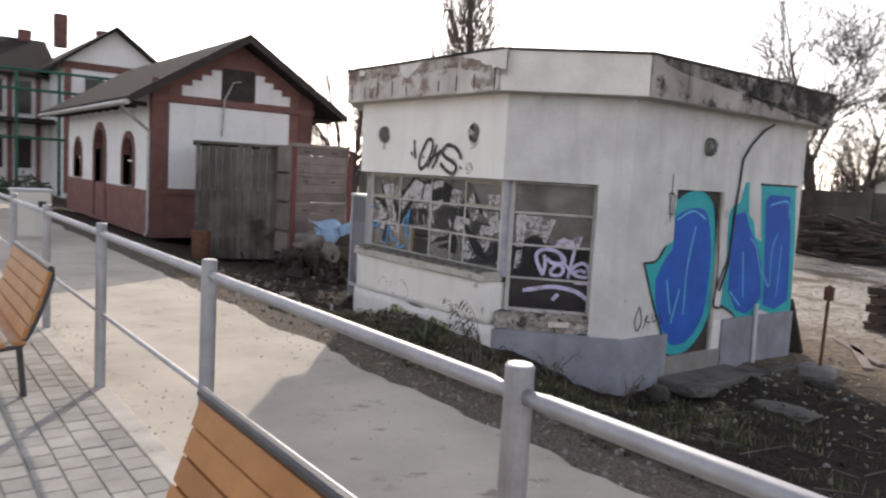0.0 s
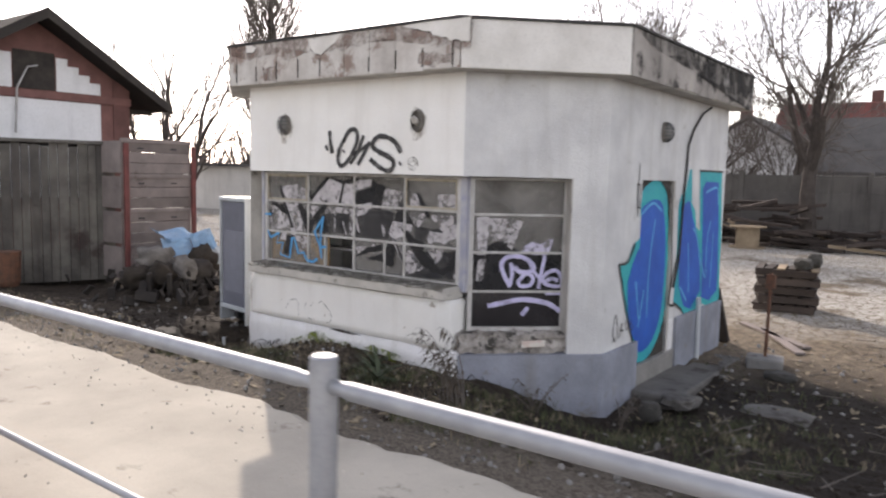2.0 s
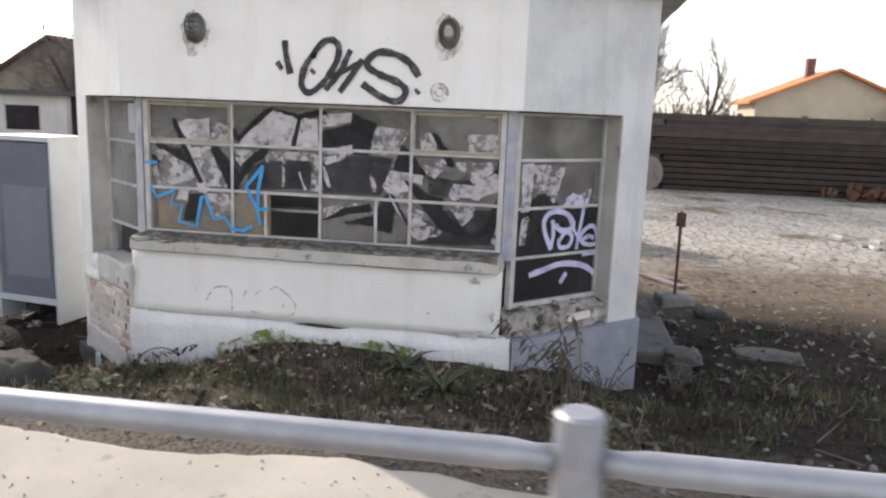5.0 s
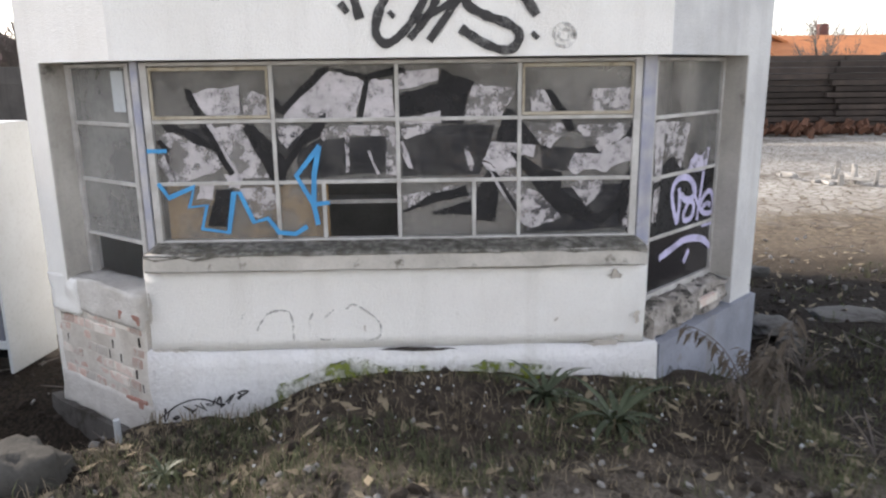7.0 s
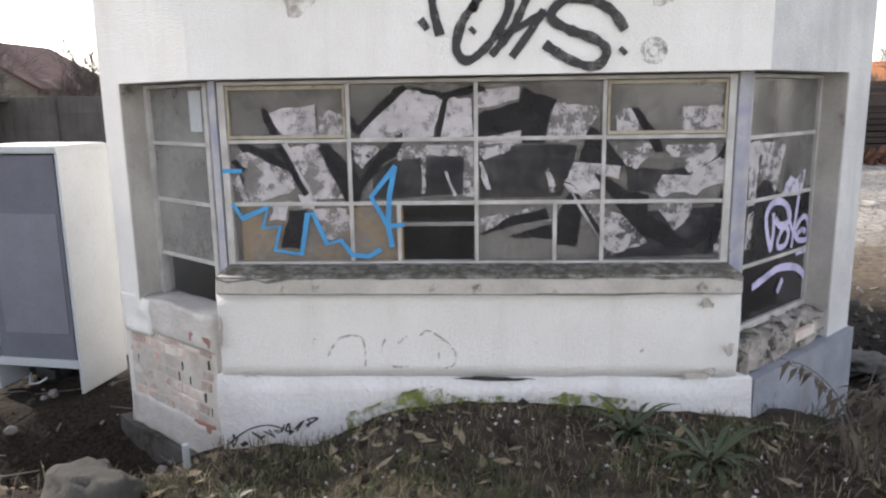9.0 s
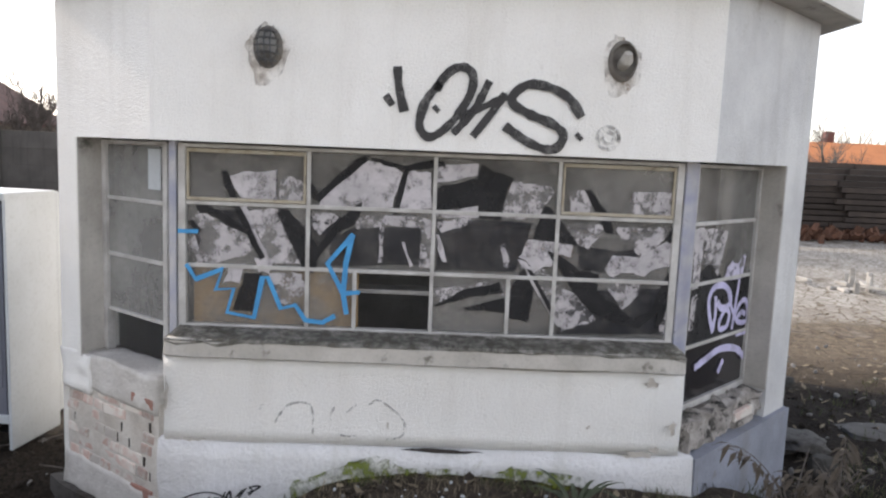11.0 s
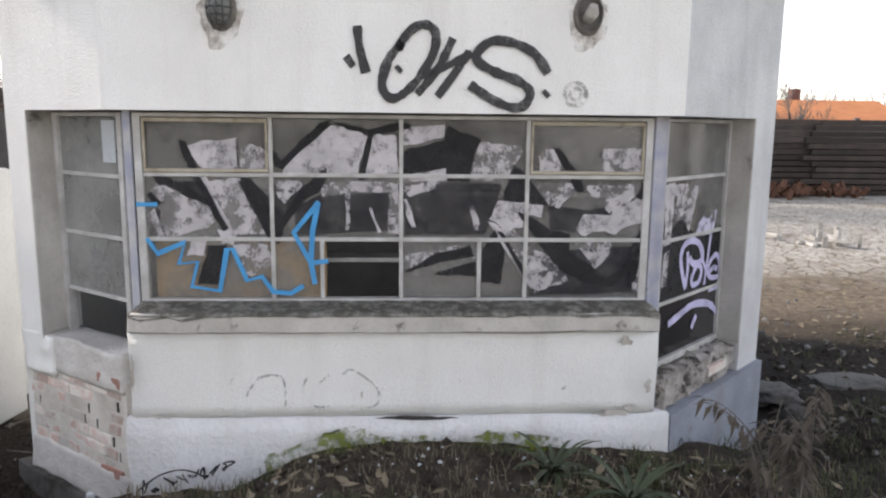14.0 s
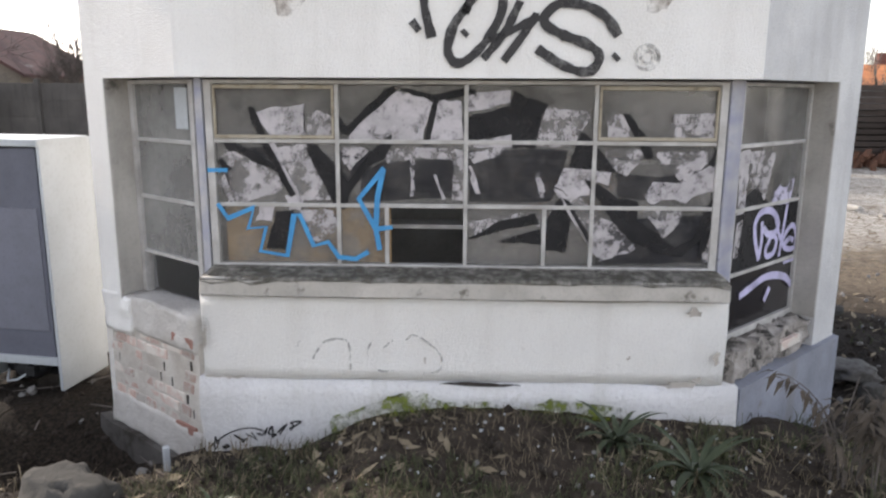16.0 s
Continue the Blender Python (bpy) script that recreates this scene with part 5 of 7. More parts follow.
for row in range(7):
    u = 0.02 + (0.06 if row % 2 else 0)
    while u < 0.90:
        long = random.random() < 0.3
        w = 0.226 if long else 0.122
        if u + w < 0.97 and random.random() > 0.22:
            b = new("brick", brick_box if long else header_box)
            b.parent, b.matrix_parent_inverse = bare, bare.matrix_world.inverted()
            b.matrix_world = CL @ Matrix.Translation((u + w / 2, -0.43 + row * 0.07, random.uniform(-0.011, -0.001))) @ pose(0, 0, 0, random.uniform(-4, 4), random.uniform(-4, 4), random.uniform(-3, 3))
        elif random.random() < 0.7:
            gap = part("gap", box(-0.008, 0.008, -0.03, 0.025, -0.01, 0.002, CL @ Matrix.Translation((u + 0.02, -0.43 + row * 0.07, 0.0)), 0.003), joint_shadow_dark, bare)
            gap.matrix_parent_inverse = bare.matrix_world.inverted()
        u += w
for u, v, tilt in ((0.86, 0.055, -2), (0.84, -0.47, 3)):
    b = new("brick", red_box)
    b.parent, b.matrix_parent_inverse = bare, bare.matrix_world.inverted()
    b.matrix_world = CL @ Matrix.Translation((u, v, 0.005)) @ pose(0, 0, 0, 0, 0, tilt)
bm = bmesh.new()
wall_piece(bm, CHL, None, 0.31, -0.03, 0.20, 0.002)
bmesh.ops.subdivide_edges(bm, edges=bm.edges, cuts=9, use_grid_fill=True)
rough(bm, 0.022, 9)
kpart("plaster_edge", bm, white_plaster, label="ragged tongue of white plaster", smooth=True)
CR = plane_frame(Vector(B), Vector(C))
broken = bpy.data.objects["broken_sill"]
for u, v, tilt in ((0.68, -0.03, 4),):
    b = new("brick", brick_box)
    b.parent, b.matrix_parent_inverse = broken, broken.matrix_world.inverted()
    b.matrix_world = CR @ Matrix.Translation((u, v, -0.012)) @ pose(0, 0, 0, 0, random.uniform(-6, 6), tilt)

# moss at the foot of the front wall
PF = plane_frame((4.972, 8.28), (4.972, 5.385))
bm = bmesh.new()
add_patch(bm, [(0.75, -0.30), (1.02, -0.20), (1.20, -0.13), (1.34, -0.20), (1.75, -0.20), (1.95, -0.18), (2.3, -0.22), (2.3, -0.36), (1.3, -0.36), (0.75, -0.40)], PF, 0.016, 0.03)
kpart("moss_patch", bm, moss, label="yellow-green moss")


# thin scribbles sprayed low on the plinths
rs = random.Random(19)
CP = plane_frame(Vector(B) + Vector((dR.y, -dR.x)) * 0.036, Vector(C) + Vector((dR.y, -dR.x)) * 0.036)
for plane, lift, spots, label in ((PF, 0.012, [(0.12 + 0.062 * k, -0.50 + 0.018 * k) for k in range(8)], "thin black scribble low on the white plinth"), (CP, 0.006, [(0.10 + 0.05 * k, -0.36 - 0.018 * k) for k in range(6)], "thin black scribble on the blue-grey plinth")):
    scribble = thing("plinth_scribble", label, "graffiti")
    for u, v in spots:
        loop = [(u + rs.uniform(-0.03, 0.045), v + rs.uniform(-0.02, 0.075)) for _ in range(4)]
        loop.append((loop[0][0] + rs.uniform(-0.01, 0.02), loop[0][1] + rs.uniform(-0.02, 0.02)))
        bm = bmesh.new()
        add_stroke(bm, loop, rs.uniform(0.006, 0.013), plane, lift + 0.0004 * len(scribble.children), rag=0.5)
        part("paint_stroke", bm, black_paint, scribble)
bm = bmesh.new()
add_stroke(bm, [(0.08, -0.49), (0.20, -0.40), (0.32, -0.37), (0.42, -0.40)], 0.009, PF, 0.017, rag=0.5)
part("paint_stroke", bm, black_paint, bpy.data.objects["plinth_scribble"])

# chipped plaster on the breast wall
for u, v, w, h in ((2.62, 0.30, 0.05, 0.02), (2.58, -0.095, 0.12, 0.02), (2.75, 0.06, 0.018, 0.05), (2.66, -0.06, 0.03, 0.015), (2.3, 0.05, 0.008, 0.010), (1.25, 0.02, 0.008, 0.016), (0.2, -0.09, 0.10, 0.014), (0.09, 0.12, 0.012, 0.12)):
    bm = bmesh.new()
    add_patch(bm, [(u + w * q * math.cos(a), v + h * q * math.sin(a)) for a, q in [(k * 0.449, random.uniform(0.35, 1.25)) for k in range(14)]], LT, 0.018, 0.012)
    kpart("plaster_chip", bm, mortar)


def blades(bm, x, y, z, n, tall, wide, spread, lean=0.5):
    for _ in range(n):
        a = random.uniform(0, 2 * math.pi)
        r = spread * math.sqrt(random.random())
        p = Vector((x + r * math.cos(a), y + r * math.sin(a), z))
        h = tall * random.uniform(0.4, 1.0)
        b = random.uniform(0, 2 * math.pi)
        out = Vector((math.cos(b), math.sin(b), 0)) * lean * h * random.uniform(0.2, 1.1)
        s = Vector((-math.sin(b), math.cos(b), 0)) * wide * random.uniform(0.6, 1.2)
        q = p + out * 0.4 + Vector((0, 0, h * 0.65))
        t = p + out + Vector((0, 0, h * random.uniform(0.75, 1.0)))
        v = [bm.verts.new(c) for c in (p - s, p + s, q + s * 0.7, q - s * 0.7, t)]
        bm.faces.new((v[0], v[1], v[2], v[3]))
        bm.faces.new((v[3], v[2], v[4]))


rg = random.Random(5)
green, dry = bmesh.new(), bmesh.new()
for _ in range(2200):
    x, y = rg.uniform(3.75, 4.95), rg.uniform(4.7, 8.3)
    k = noise.noise(Vector((x * 1.6, y * 1.6, 4)))
    z = gz(x, y) - 0.01
    if k > -0.05:
        blades(green, x, y, z, rg.randint(5, 10), rg.uniform(0.03, 0.10), 0.0025, 0.06, 1.1)
    if rg.random() < 0.5:
        blades(dry, x, y, z, rg.randint(2, 5), rg.uniform(0.03, 0.12), 0.002, 0.07, 1.3)
for _ in range(700):
    x, y = rg.uniform(3.5, 8.5), rg.uniform(1.0, 4.6)
    k = noise.noise(Vector((x * 1.1, y * 1.1, 9)))
    if k > 0.0:
        blades(green if rg.random() < 0.8 else dry, x, y, gz(x, y) - 0.01, rg.randint(3, 8), rg.uniform(0.04, 0.13), 0.004, 0.08, 1.0)
for _ in range(500):
    x, y = rg.uniform(3.45, 4.6), rg.uniform(8.2, 13.5)
    blades(dry if rg.random() < 0.75 else green, x, y, gz(x, y) - 0.01, rg.randint(2, 6), rg.uniform(0.04, 0.14), 0.0035, 0.08, 1.0)
for _ in range(260):
    x, y = rg.uniform(1.08, 1.2), rg.uniform(-1, 9)
    blades(dry, x, y, PATH_TOP, rg.randint(2, 5), rg.uniform(0.02, 0.07), 0.002, 0.03, 0.8)
for _ in range(900):                                         # rank growth on the bank right of the corner
    x, y = rg.uniform(3.9, 6.6), rg.uniform(2.6, 5.0)
    if x + y > 10.35 or noise.noise(Vector((x * 1.3, y * 1.3, 17))) < -0.12:
        continue
    blades(dry if rg.random() < 0.2 else green, x, y, gz(x, y) - 0.01, rg.randint(3, 8), rg.uniform(0.04, 0.16), 0.003, 0.09, 1.1)
for _ in range(14):                                          # seed heads against the plinth
    x, y = 4.86 + rg.uniform(-0.06, 0.04), rg.uniform(7.5, 8.2)
    blades(dry, x, y, gz(x, y), 8, 0.13, 0.003, 0.05, 0.6)
tagged(part("grass", green, grass_green), "short winter grass on the soil bank", "grass", kind="stuff")
tagged(part("dry_grass", dry, grass_dry), "dry yellow grass tufts and seed heads", "grass", kind="stuff")


def rosette(at, r, n, label):
    bm = bmesh.new()
    for i in range(n):
        a = 2.4 * i
        ln = r * (0.55 + 0.45 * ((i * 7) % 5) / 4)
        up = 0.15 + 0.75 * ((i * 3) % 7) / 6
        d, s = Vector((math.cos(a), math.sin(a), 0)), Vector((-math.sin(a), math.cos(a), 0))
        prev = None
        for k in range(6):
            t = k / 5
            w = 0.012 * math.sin(math.pi * (0.12 + 0.86 * t)) * (r / 0.25)
            c = Vector(at) + d * ln * t + Vector((0, 0, ln * (up * t * 1.5 - 0.75 * t * t)))
            row = [bm.verts.new(c - s * w + Vector((0, 0, w * 0.4))), bm.verts.new(c), bm.verts.new(c + s * w + Vector((0, 0, w * 0.4)))]
            if prev:
                bm.faces.new((prev[0], prev[1], row[1], row[0]))
                bm.faces.new((prev[1], prev[2], row[2], row[1]))
            prev = row
    return tagged(part("rosette_plant", bm, leaf_green, smooth=True), label, "plant", group="leafy plants on the bank")


for x, y, r in ((4.70, 6.08, 0.25), (4.40, 5.78, 0.29), (4.05, 7.85, 0.12)):
    rosette((x, y, gz(x, y) + 0.01), r, 46, "rosette of long green leaves on the soil bank")


def arching_weed(at, tall, stems, label, leaf=0.11):
    """Upright stems that nod to one side, with pairs of narrow leaves hanging from them."""
    w = thing("dry_weed", label, "weed", at=at)
    lb = bmesh.new()
    rr = random.Random(41)
    for _ in range(stems):
        a, ln = rr.uniform(1.2, 2.8), rr.uniform(0.10, 0.36)
        h = tall * rr.uniform(0.5, 1)
        way = Vector((math.cos(a), math.sin(a), 0))
        foot = Vector((rr.gauss(0, 0.06), rr.gauss(0, 0.06), 0))
        line = [foot + way * ln * t ** 2.2 + Vector((0, 0, h * (t - 0.16 * t ** 4))) for t in [k / 12 for k in range(13)]]
        part("stem", tube(line, [0.006 - 0.0004 * k for k in range(13)], 5), twig_mat, w)
        for k in range(4, 13):
            for sgn in (-1, 1):
                if rr.random() < 0.2:
                    continue
                out = (way * rr.uniform(0.3, 1.0) + Vector((-way.y, way.x, 0)) * sgn * rr.uniform(0.3, 0.9) + Vector((0, 0, rr.uniform(-0.6, 0.15)))).normalized()
                s = out.cross(Vector((0, 0, 1))).normalized()
                l2 = leaf * rr.uniform(0.6, 1.2)
                c = line[k]
                v = [lb.verts.new(c + e) for e in (Vector(), out * l2 * 0.45 + s * l2 * 0.12, out * l2 + Vector((0, 0, -l2 * 0.35)), out * l2 * 0.45 - s * l2 * 0.12)]
                lb.faces.new(v)
    part("foliage", lb, dead_leaf, w)
    return w


def weed(at, tall, stems, label, leaf=0.05):
    w = thing("dry_weed", label, "weed", at=at)
    lb = bmesh.new()
    rr = random.Random(int(at[1] * 100))
    for _ in range(stems):
        a, ln = rr.uniform(0, 6.28), rr.uniform(0.08, 0.30)
        h = tall * rr.uniform(0.55, 1)
        pts = [Vector((ln * t * t * math.cos(a), ln * t * t * math.sin(a), h * t)) for t in (0, 0.3, 0.6, 0.85, 1)]
        part("stem", tube(pts, [0.008, 0.007, 0.005, 0.004, 0.003], 5), twig_mat, w)
        for k in range(15):
            t = rr.uniform(0.25, 1)
            c = Vector((ln * t * t * math.cos(a), ln * t * t * math.sin(a), h * t))
            b = rr.uniform(0, 6.28)
            d, s = Vector((math.cos(b), math.sin(b), rr.uniform(-0.7, 0.1))), Vector((-math.sin(b), math.cos(b), 0))
            l2 = leaf * rr.uniform(0.7, 1.6)
            v = [lb.verts.new(c + e) for e in (Vector(), d * l2 * 0.5 + s * l2 * 0.13, d * l2, d * l2 * 0.5 - s * l2 * 0.13)]
            lb.faces.new(v)
    part("foliage", lb, dead_leaf, w)
    return w


arching_weed((4.47, 5.02, gz(4.47, 5.02) - 0.02), 0.86, 11, "dry weed with hanging leaves before the corner", 0.10)
weed((5.25, 4.72, -0.66), 0.45, 7, "low dry weed against the grey plinth")
weed((5.75, 4.15, -0.70), 0.35, 6, "low dry weed against the grey plinth")
weed((4.2, 4.6, -0.45), 0.22, 6, "low dry weed in the soil")

# pale gravel on the bank
flecks = bmesh.new()
# rubble, twigs and litter
rub, clods = bmesh.new(), bmesh.new()
def chip(bm, x, y, r, lift=0.0):
    m = Matrix.Translation((x, y, gz(x, y) + r * 0.25 + lift)) @ Euler((rg.uniform(0, 6), rg.uniform(0, 6), rg.uniform(0, 6))).to_matrix().to_4x4() @ Matrix.Diagonal((r * rg.uniform(0.7, 1.4), r, r * rg.uniform(0.4, 0.8), 1))
    r0 = bmesh.ops.create_icosphere(bm, subdivisions=1, radius=1.0)
    for v in r0["verts"]:
        v.co = m @ (v.co * rg.uniform(0.75, 1.15))


for _ in range(90):
    chip(flecks, rg.uniform(4.1, 4.9), rg.uniform(4.8, 7.9), rg.uniform(0.005, 0.014))
tagged(part("pale_gravel", flecks, enamel), "pale gravel scattered on the soil bank", "gravel", kind="stuff")
for _ in range(420):
    chip(rub, rg.uniform(3.3, 4.0), rg.uniform(0, 13), rg.uniform(0.008, 0.028))
for _ in range(220):
    chip(rub, rg.uniform(4.0, 10), rg.uniform(0.5, 4.4), rg.uniform(0.008, 0.035))
for _ in range(120):
    chip(rub, rg.uniform(3.9, 7), rg.uniform(8.4, 12.5), rg.uniform(0.01, 0.05))
for _ in range(60):
    chip(rub, rg.uniform(3.9, 4.8), rg.uniform(5, 8), rg.uniform(0.006, 0.02))
for _ in range(900):
    chip(clods, rg.uniform(3.8, 8.0), rg.uniform(2.0, 4.4), rg.uniform(0.008, 0.032), -0.006)
for _ in range(350):
    chip(clods, rg.uniform(3.9, 6.5), rg.uniform(8.3, 11.5), rg.uniform(0.01, 0.04), -0.006)
for _ in range(250):
    chip(clods, rg.uniform(3.7, 4.9), rg.uniform(4.8, 8.2), rg.uniform(0.012, 0.04))
tagged(part("rubble", rub, dark_concrete), "scattered grey stones and brick bits", "rubble", kind="stuff")
tagged(part("soil_clods", clods, soil_clod), "clods of dark soil", "soil", kind="stuff")
grit = bmesh.new()
for _ in range(700):
    x = 1.15 + 0.25 * abs(rg.gauss(0, 1)) if rg.random() < 0.5 else 3.3 - 0.5 * abs(rg.gauss(0, 1))
    x = min(max(x, 1.15), 3.3)
    y, r = rg.uniform(-1, 12), rg.uniform(0.003, 0.011)
    m = Matrix.Translation((x, y, PATH_TOP + r * 0.3)) @ Euler((rg.uniform(0, 6), rg.uniform(0, 6), 0)).to_matrix().to_4x4() @ Matrix.Diagonal((r * 1.3, r, r * 0.7, 1))
    for v in bmesh.ops.create_icosphere(grit, subdivisions=1, radius=1.0)["verts"]:
        v.co = m @ v.co
tagged(part("path_grit", grit, mortar), "loose grit along the edges of the path", "grit", kind="stuff")
lit = bmesh.new()
for _ in range(1500):
    x, y = (rg.uniform(3.4, 5.0), rg.uniform(4.5, 13)) if rg.random() < 0.4 else (rg.uniform(6, 13), rg.uniform(-3, 4.4))
    a, l2 = rg.uniform(0, 6.28), rg.uniform(0.02, 0.06)
    d, s = Vector((math.cos(a), math.sin(a), rg.uniform(-0.2, 0.5))) * l2, Vector((-math.sin(a), math.cos(a), rg.uniform(-0.3, 0.3))) * l2 * 0.4
    c = Vector((x, y, gz(x, y) + 0.012))
    lit.faces.new([lit.verts.new(c + e) for e in (-d, s, d, -s)])
tagged(part("leaf_litter", lit, grass_dry), "dead leaves and straw on the ground", "litter", kind="stuff")
twigs = bmesh.new()
for _ in range(160):
    x, y = (rg.uniform(3.9, 6.5), rg.uniform(8.3, 12.5)) if rg.random() < 0.5 else (rg.uniform(4, 12), rg.uniform(0, 4.3))
    a, ln = rg.uniform(0, 6.28), rg.uniform(0.1, 0.4)
    c = Vector((x, y, gz(x, y) + 0.02))
    add_tube(twigs, [c, c + Vector((math.cos(a), math.sin(a), rg.uniform(0, 0.2))) * ln], [0.006, 0.003], 4)
tagged(part("twigs", twigs, twig_mat), "broken twigs on the soil", "twigs", kind="stuff")

# ---- yard on the right ----
sign = thing("marker_post", "rusty steel stake standing in a stone foot", "post", at=(8.80, 3.72, YARD))
part("stake", box(-0.016, 0.016, -0.016, 0.016, 0.08, 1.08, pose(0, 0, 0, 0, 2, 0), 0.003), rust, sign)
part("bracket", box(-0.03, 0.03, -0.05, 0.05, 0.90, 1.06, pose(0, 0, 0, 0, 2, 0), 0.004), rust, sign)
part("foot", box(-0.16, 0.16, -0.2, 0.2, -0.05, 0.11, pose(0, 0, 0, 0, 0, 12), 0.03), dark_concrete, sign)
rock("stone", (8.25, 3.42, -0.62), (0.12, 0.2, 0.07), "pale flat stone before the stake", seed=21)
stack = thing("pallet_stack", "stack of dark wooden pallets and beams", "pallets", at=(13.0, 4.42, YARD))
for k in range(5):
    z = 0.02 + k * 0.145
    for j in range(6):
        part("board", box(-0.40 + random.uniform(-0.05, 0.03), 0.40 + random.uniform(-0.03, 0.05), -0.46 + j * 0.165, -0.34 + j * 0.165, z + 0.10, z + 0.122, pose(random.uniform(-0.02, 0.02), 0, 0, 0, random.uniform(-1, 1), 8 + 9 * (k % 2) + random.uniform(-3, 3)), 0.003), beam_dark if k < 4 or j % 3 else timber_pale, stack)
    for x in (-0.5, 0.0, 0.5):
        part("bearer", box(x * 0.70 - 0.05, x * 0.70 + 0.05, -0.44, 0.47, z, z + 0.10, pose(0, 0, 0, 0, 0, 8 + 9 * (k % 2)), 0.004), beam_dark, stack)
rock("stone", (12.85, 4.17, 0.16), (0.22, 0.16, 0.10), "grey stone on top of the pallets", seed=31)
rock("stone", (13.2, 4.07, 0.2), (0.16, 0.13, 0.14), "upright stone on top of the pallets", seed=37)
tagged(part("leaning_board", box(-0.25, 0.25, -0.03, 0.03, 0, 0.75, pose(9.72, 4.62, YARD, -16, 6, 80), 0.006), dark_wood), "dark board leaning against the kiosk corner", "board")
for k in range(2):
    tagged(part("plank", box(-0.8, 0.8, -0.06, 0.06, 0, 0.03, pose(10.3 + 0.3 * k, 3.9 + 0.16 * k, YARD + 0.01, 0, 0, 30 + 14 * k), 0.004), crate_wood), "weathered plank lying on the yard", "plank", group="loose planks")

fence = thing("concrete_fence", "long fence of grey precast concrete panels", "fence", at=(28, 15, YARD))
finv = Matrix.Translation((-28, -15, -YARD))
post_box, panel_box = bpy.data.meshes.new("fence_post"), bpy.data.meshes.new("fence_panel")
for me_, bm in ((post_box, box(-0.08, 0.08, -0.08, 0.08, 0, 2.5, None, 0.01)), (panel_box, box(-0.03, 0.03, -1.0, 1.0, 0, 0.589, None, 0.008))):
    bm.to_mesh(me_)
    bm.free()
    me_.materials.append(fence_concrete)
for k in range(36):
    y = -22 + 2.1 * k
    x = 28 + 0.5 * math.sin(y * 0.2)
    o = new("post", post_box)
    o.parent, o.matrix_parent_inverse = fence, finv
    o.location = (x, y, YARD)
    for j in range(4):
        o = new("panel", panel_box)
        o.parent, o.matrix_parent_inverse = fence, finv
        o.location = (x + random.uniform(-0.01, 0.01), y + 1.05, YARD + j * 0.59)

beams = thing("beam_stack", "long stack of dark tarred beams in the yard", "beams", at=(24.6, -6.6, YARD))
for j in range(13):
    z = j * 0.185
    for k in range(2):
        y0, y1 = (-10.5 + random.uniform(-0.4, 0.4), -5.9 + random.uniform(-0.3, 0.3)) if k == 0 else (-6.6 + random.uniform(-0.3, 0.3), 2.5 + random.uniform(-0.6, 0.2))
        part("beam", box(-0.5 + 0.13 * k + random.uniform(-0.06, 0.06), 0.5 + 0.05 * k, y0 + 6.6, y1 + 6.6, z + 0.006 * k, z + 0.15 + 0.006 * k, None, 0.01), beam_dark, beams)

spool = thing("cable_drum", "wooden cable drum lying on its side", "cable drum", at=(24.4, 8.1, YARD))
for z in (0.0, 0.66):
    part("flange", tube([(0, 0, z), (0, 0, z + 0.05)], 0.55, 24), timber_pale, spool)
part("core", tube([(0, 0, 0.05), (0, 0, 0.66)], 0.36, 20), timber_pale, spool)

wheel = thing("cable_drum", "wooden cable drum standing on its edge", "cable drum", at=(23.9, 2.42, YARD))
for y in (0.0, 0.5):
    part("flange", tube([(0, y, 0.52), (0, y + 0.05, 0.52)], 0.52, 24), crate_wood, wheel)
part("core", tube([(0, 0.05, 0.52), (0, 0.5, 0.52)], 0.30, 20), crate_wood, wheel)
wheel.rotation_euler = (0, 0, radians(-68))

rw = random.Random(11)
for n, (cx, cy, wx, wy, cnt, hh) in enumerate(((26.0, 9.6, 1.2, 3.0, 95, 1.35), (25.8, 5.0, 1.2, 1.8, 36, 0.5))):
    pile = thing("timber_pile", "untidy pile of dark old timbers by the fence", "timber", group="timber piles", at=(cx, cy, YARD))
    for k in range(cnt):
        ln = rw.uniform(0.8, 2.2)
        m = pose(rw.uniform(-wx, wx), rw.uniform(-wy, wy), 0.06 + hh * rw.random() ** 1.5, rw.uniform(-14, 14), rw.uniform(-14, 14), 90 + rw.uniform(-50, 50))
        part("timber", box(-ln / 2, ln / 2, -0.07, 0.07, -0.05, 0.05, m, 0.008), timber_pale if rw.random() < 0.07 else beam_dark, pile)
block_mesh = brick_box.copy()
block_mesh.materials.clear()
block_mesh.materials.append(concrete)
for k in range(22):
    b = new("brick", block_mesh)
    b.matrix_world = pose(14.3 + rw.uniform(-0.6, 0.9), -0.5 + rw.uniform(-0.8, 0.5), YARD + 0.04 + 0.08 * (k % 2), rw.uniform(-20, 20), 90 * (k % 3 == 0), rw.uniform(0, 180)) @ Matrix.Scale(1.5, 4)
    tagged(b, "grey building block lying in the yard", "brick", group="loose blocks in the yard")
    b.name = "loose_block"
redpile = bmesh.new()
for k in range(90):
    r0 = bmesh.ops.create_cube(redpile, size=1.0, matrix=pose(23.6 + rw.gauss(0, 0.35), -5.3 + rw.gauss(0, 1.3), YARD + 0.1 + abs(rw.gauss(0, 0.13)), rw.uniform(0, 90), rw.uniform(0, 90), rw.uniform(0, 180)) @ Matrix.Diagonal((0.29, 0.14, 0.08, 1)))
tagged(part("brick_heap", redpile, rust), "heap of dull red bricks before the beams", "bricks", kind="stuff")

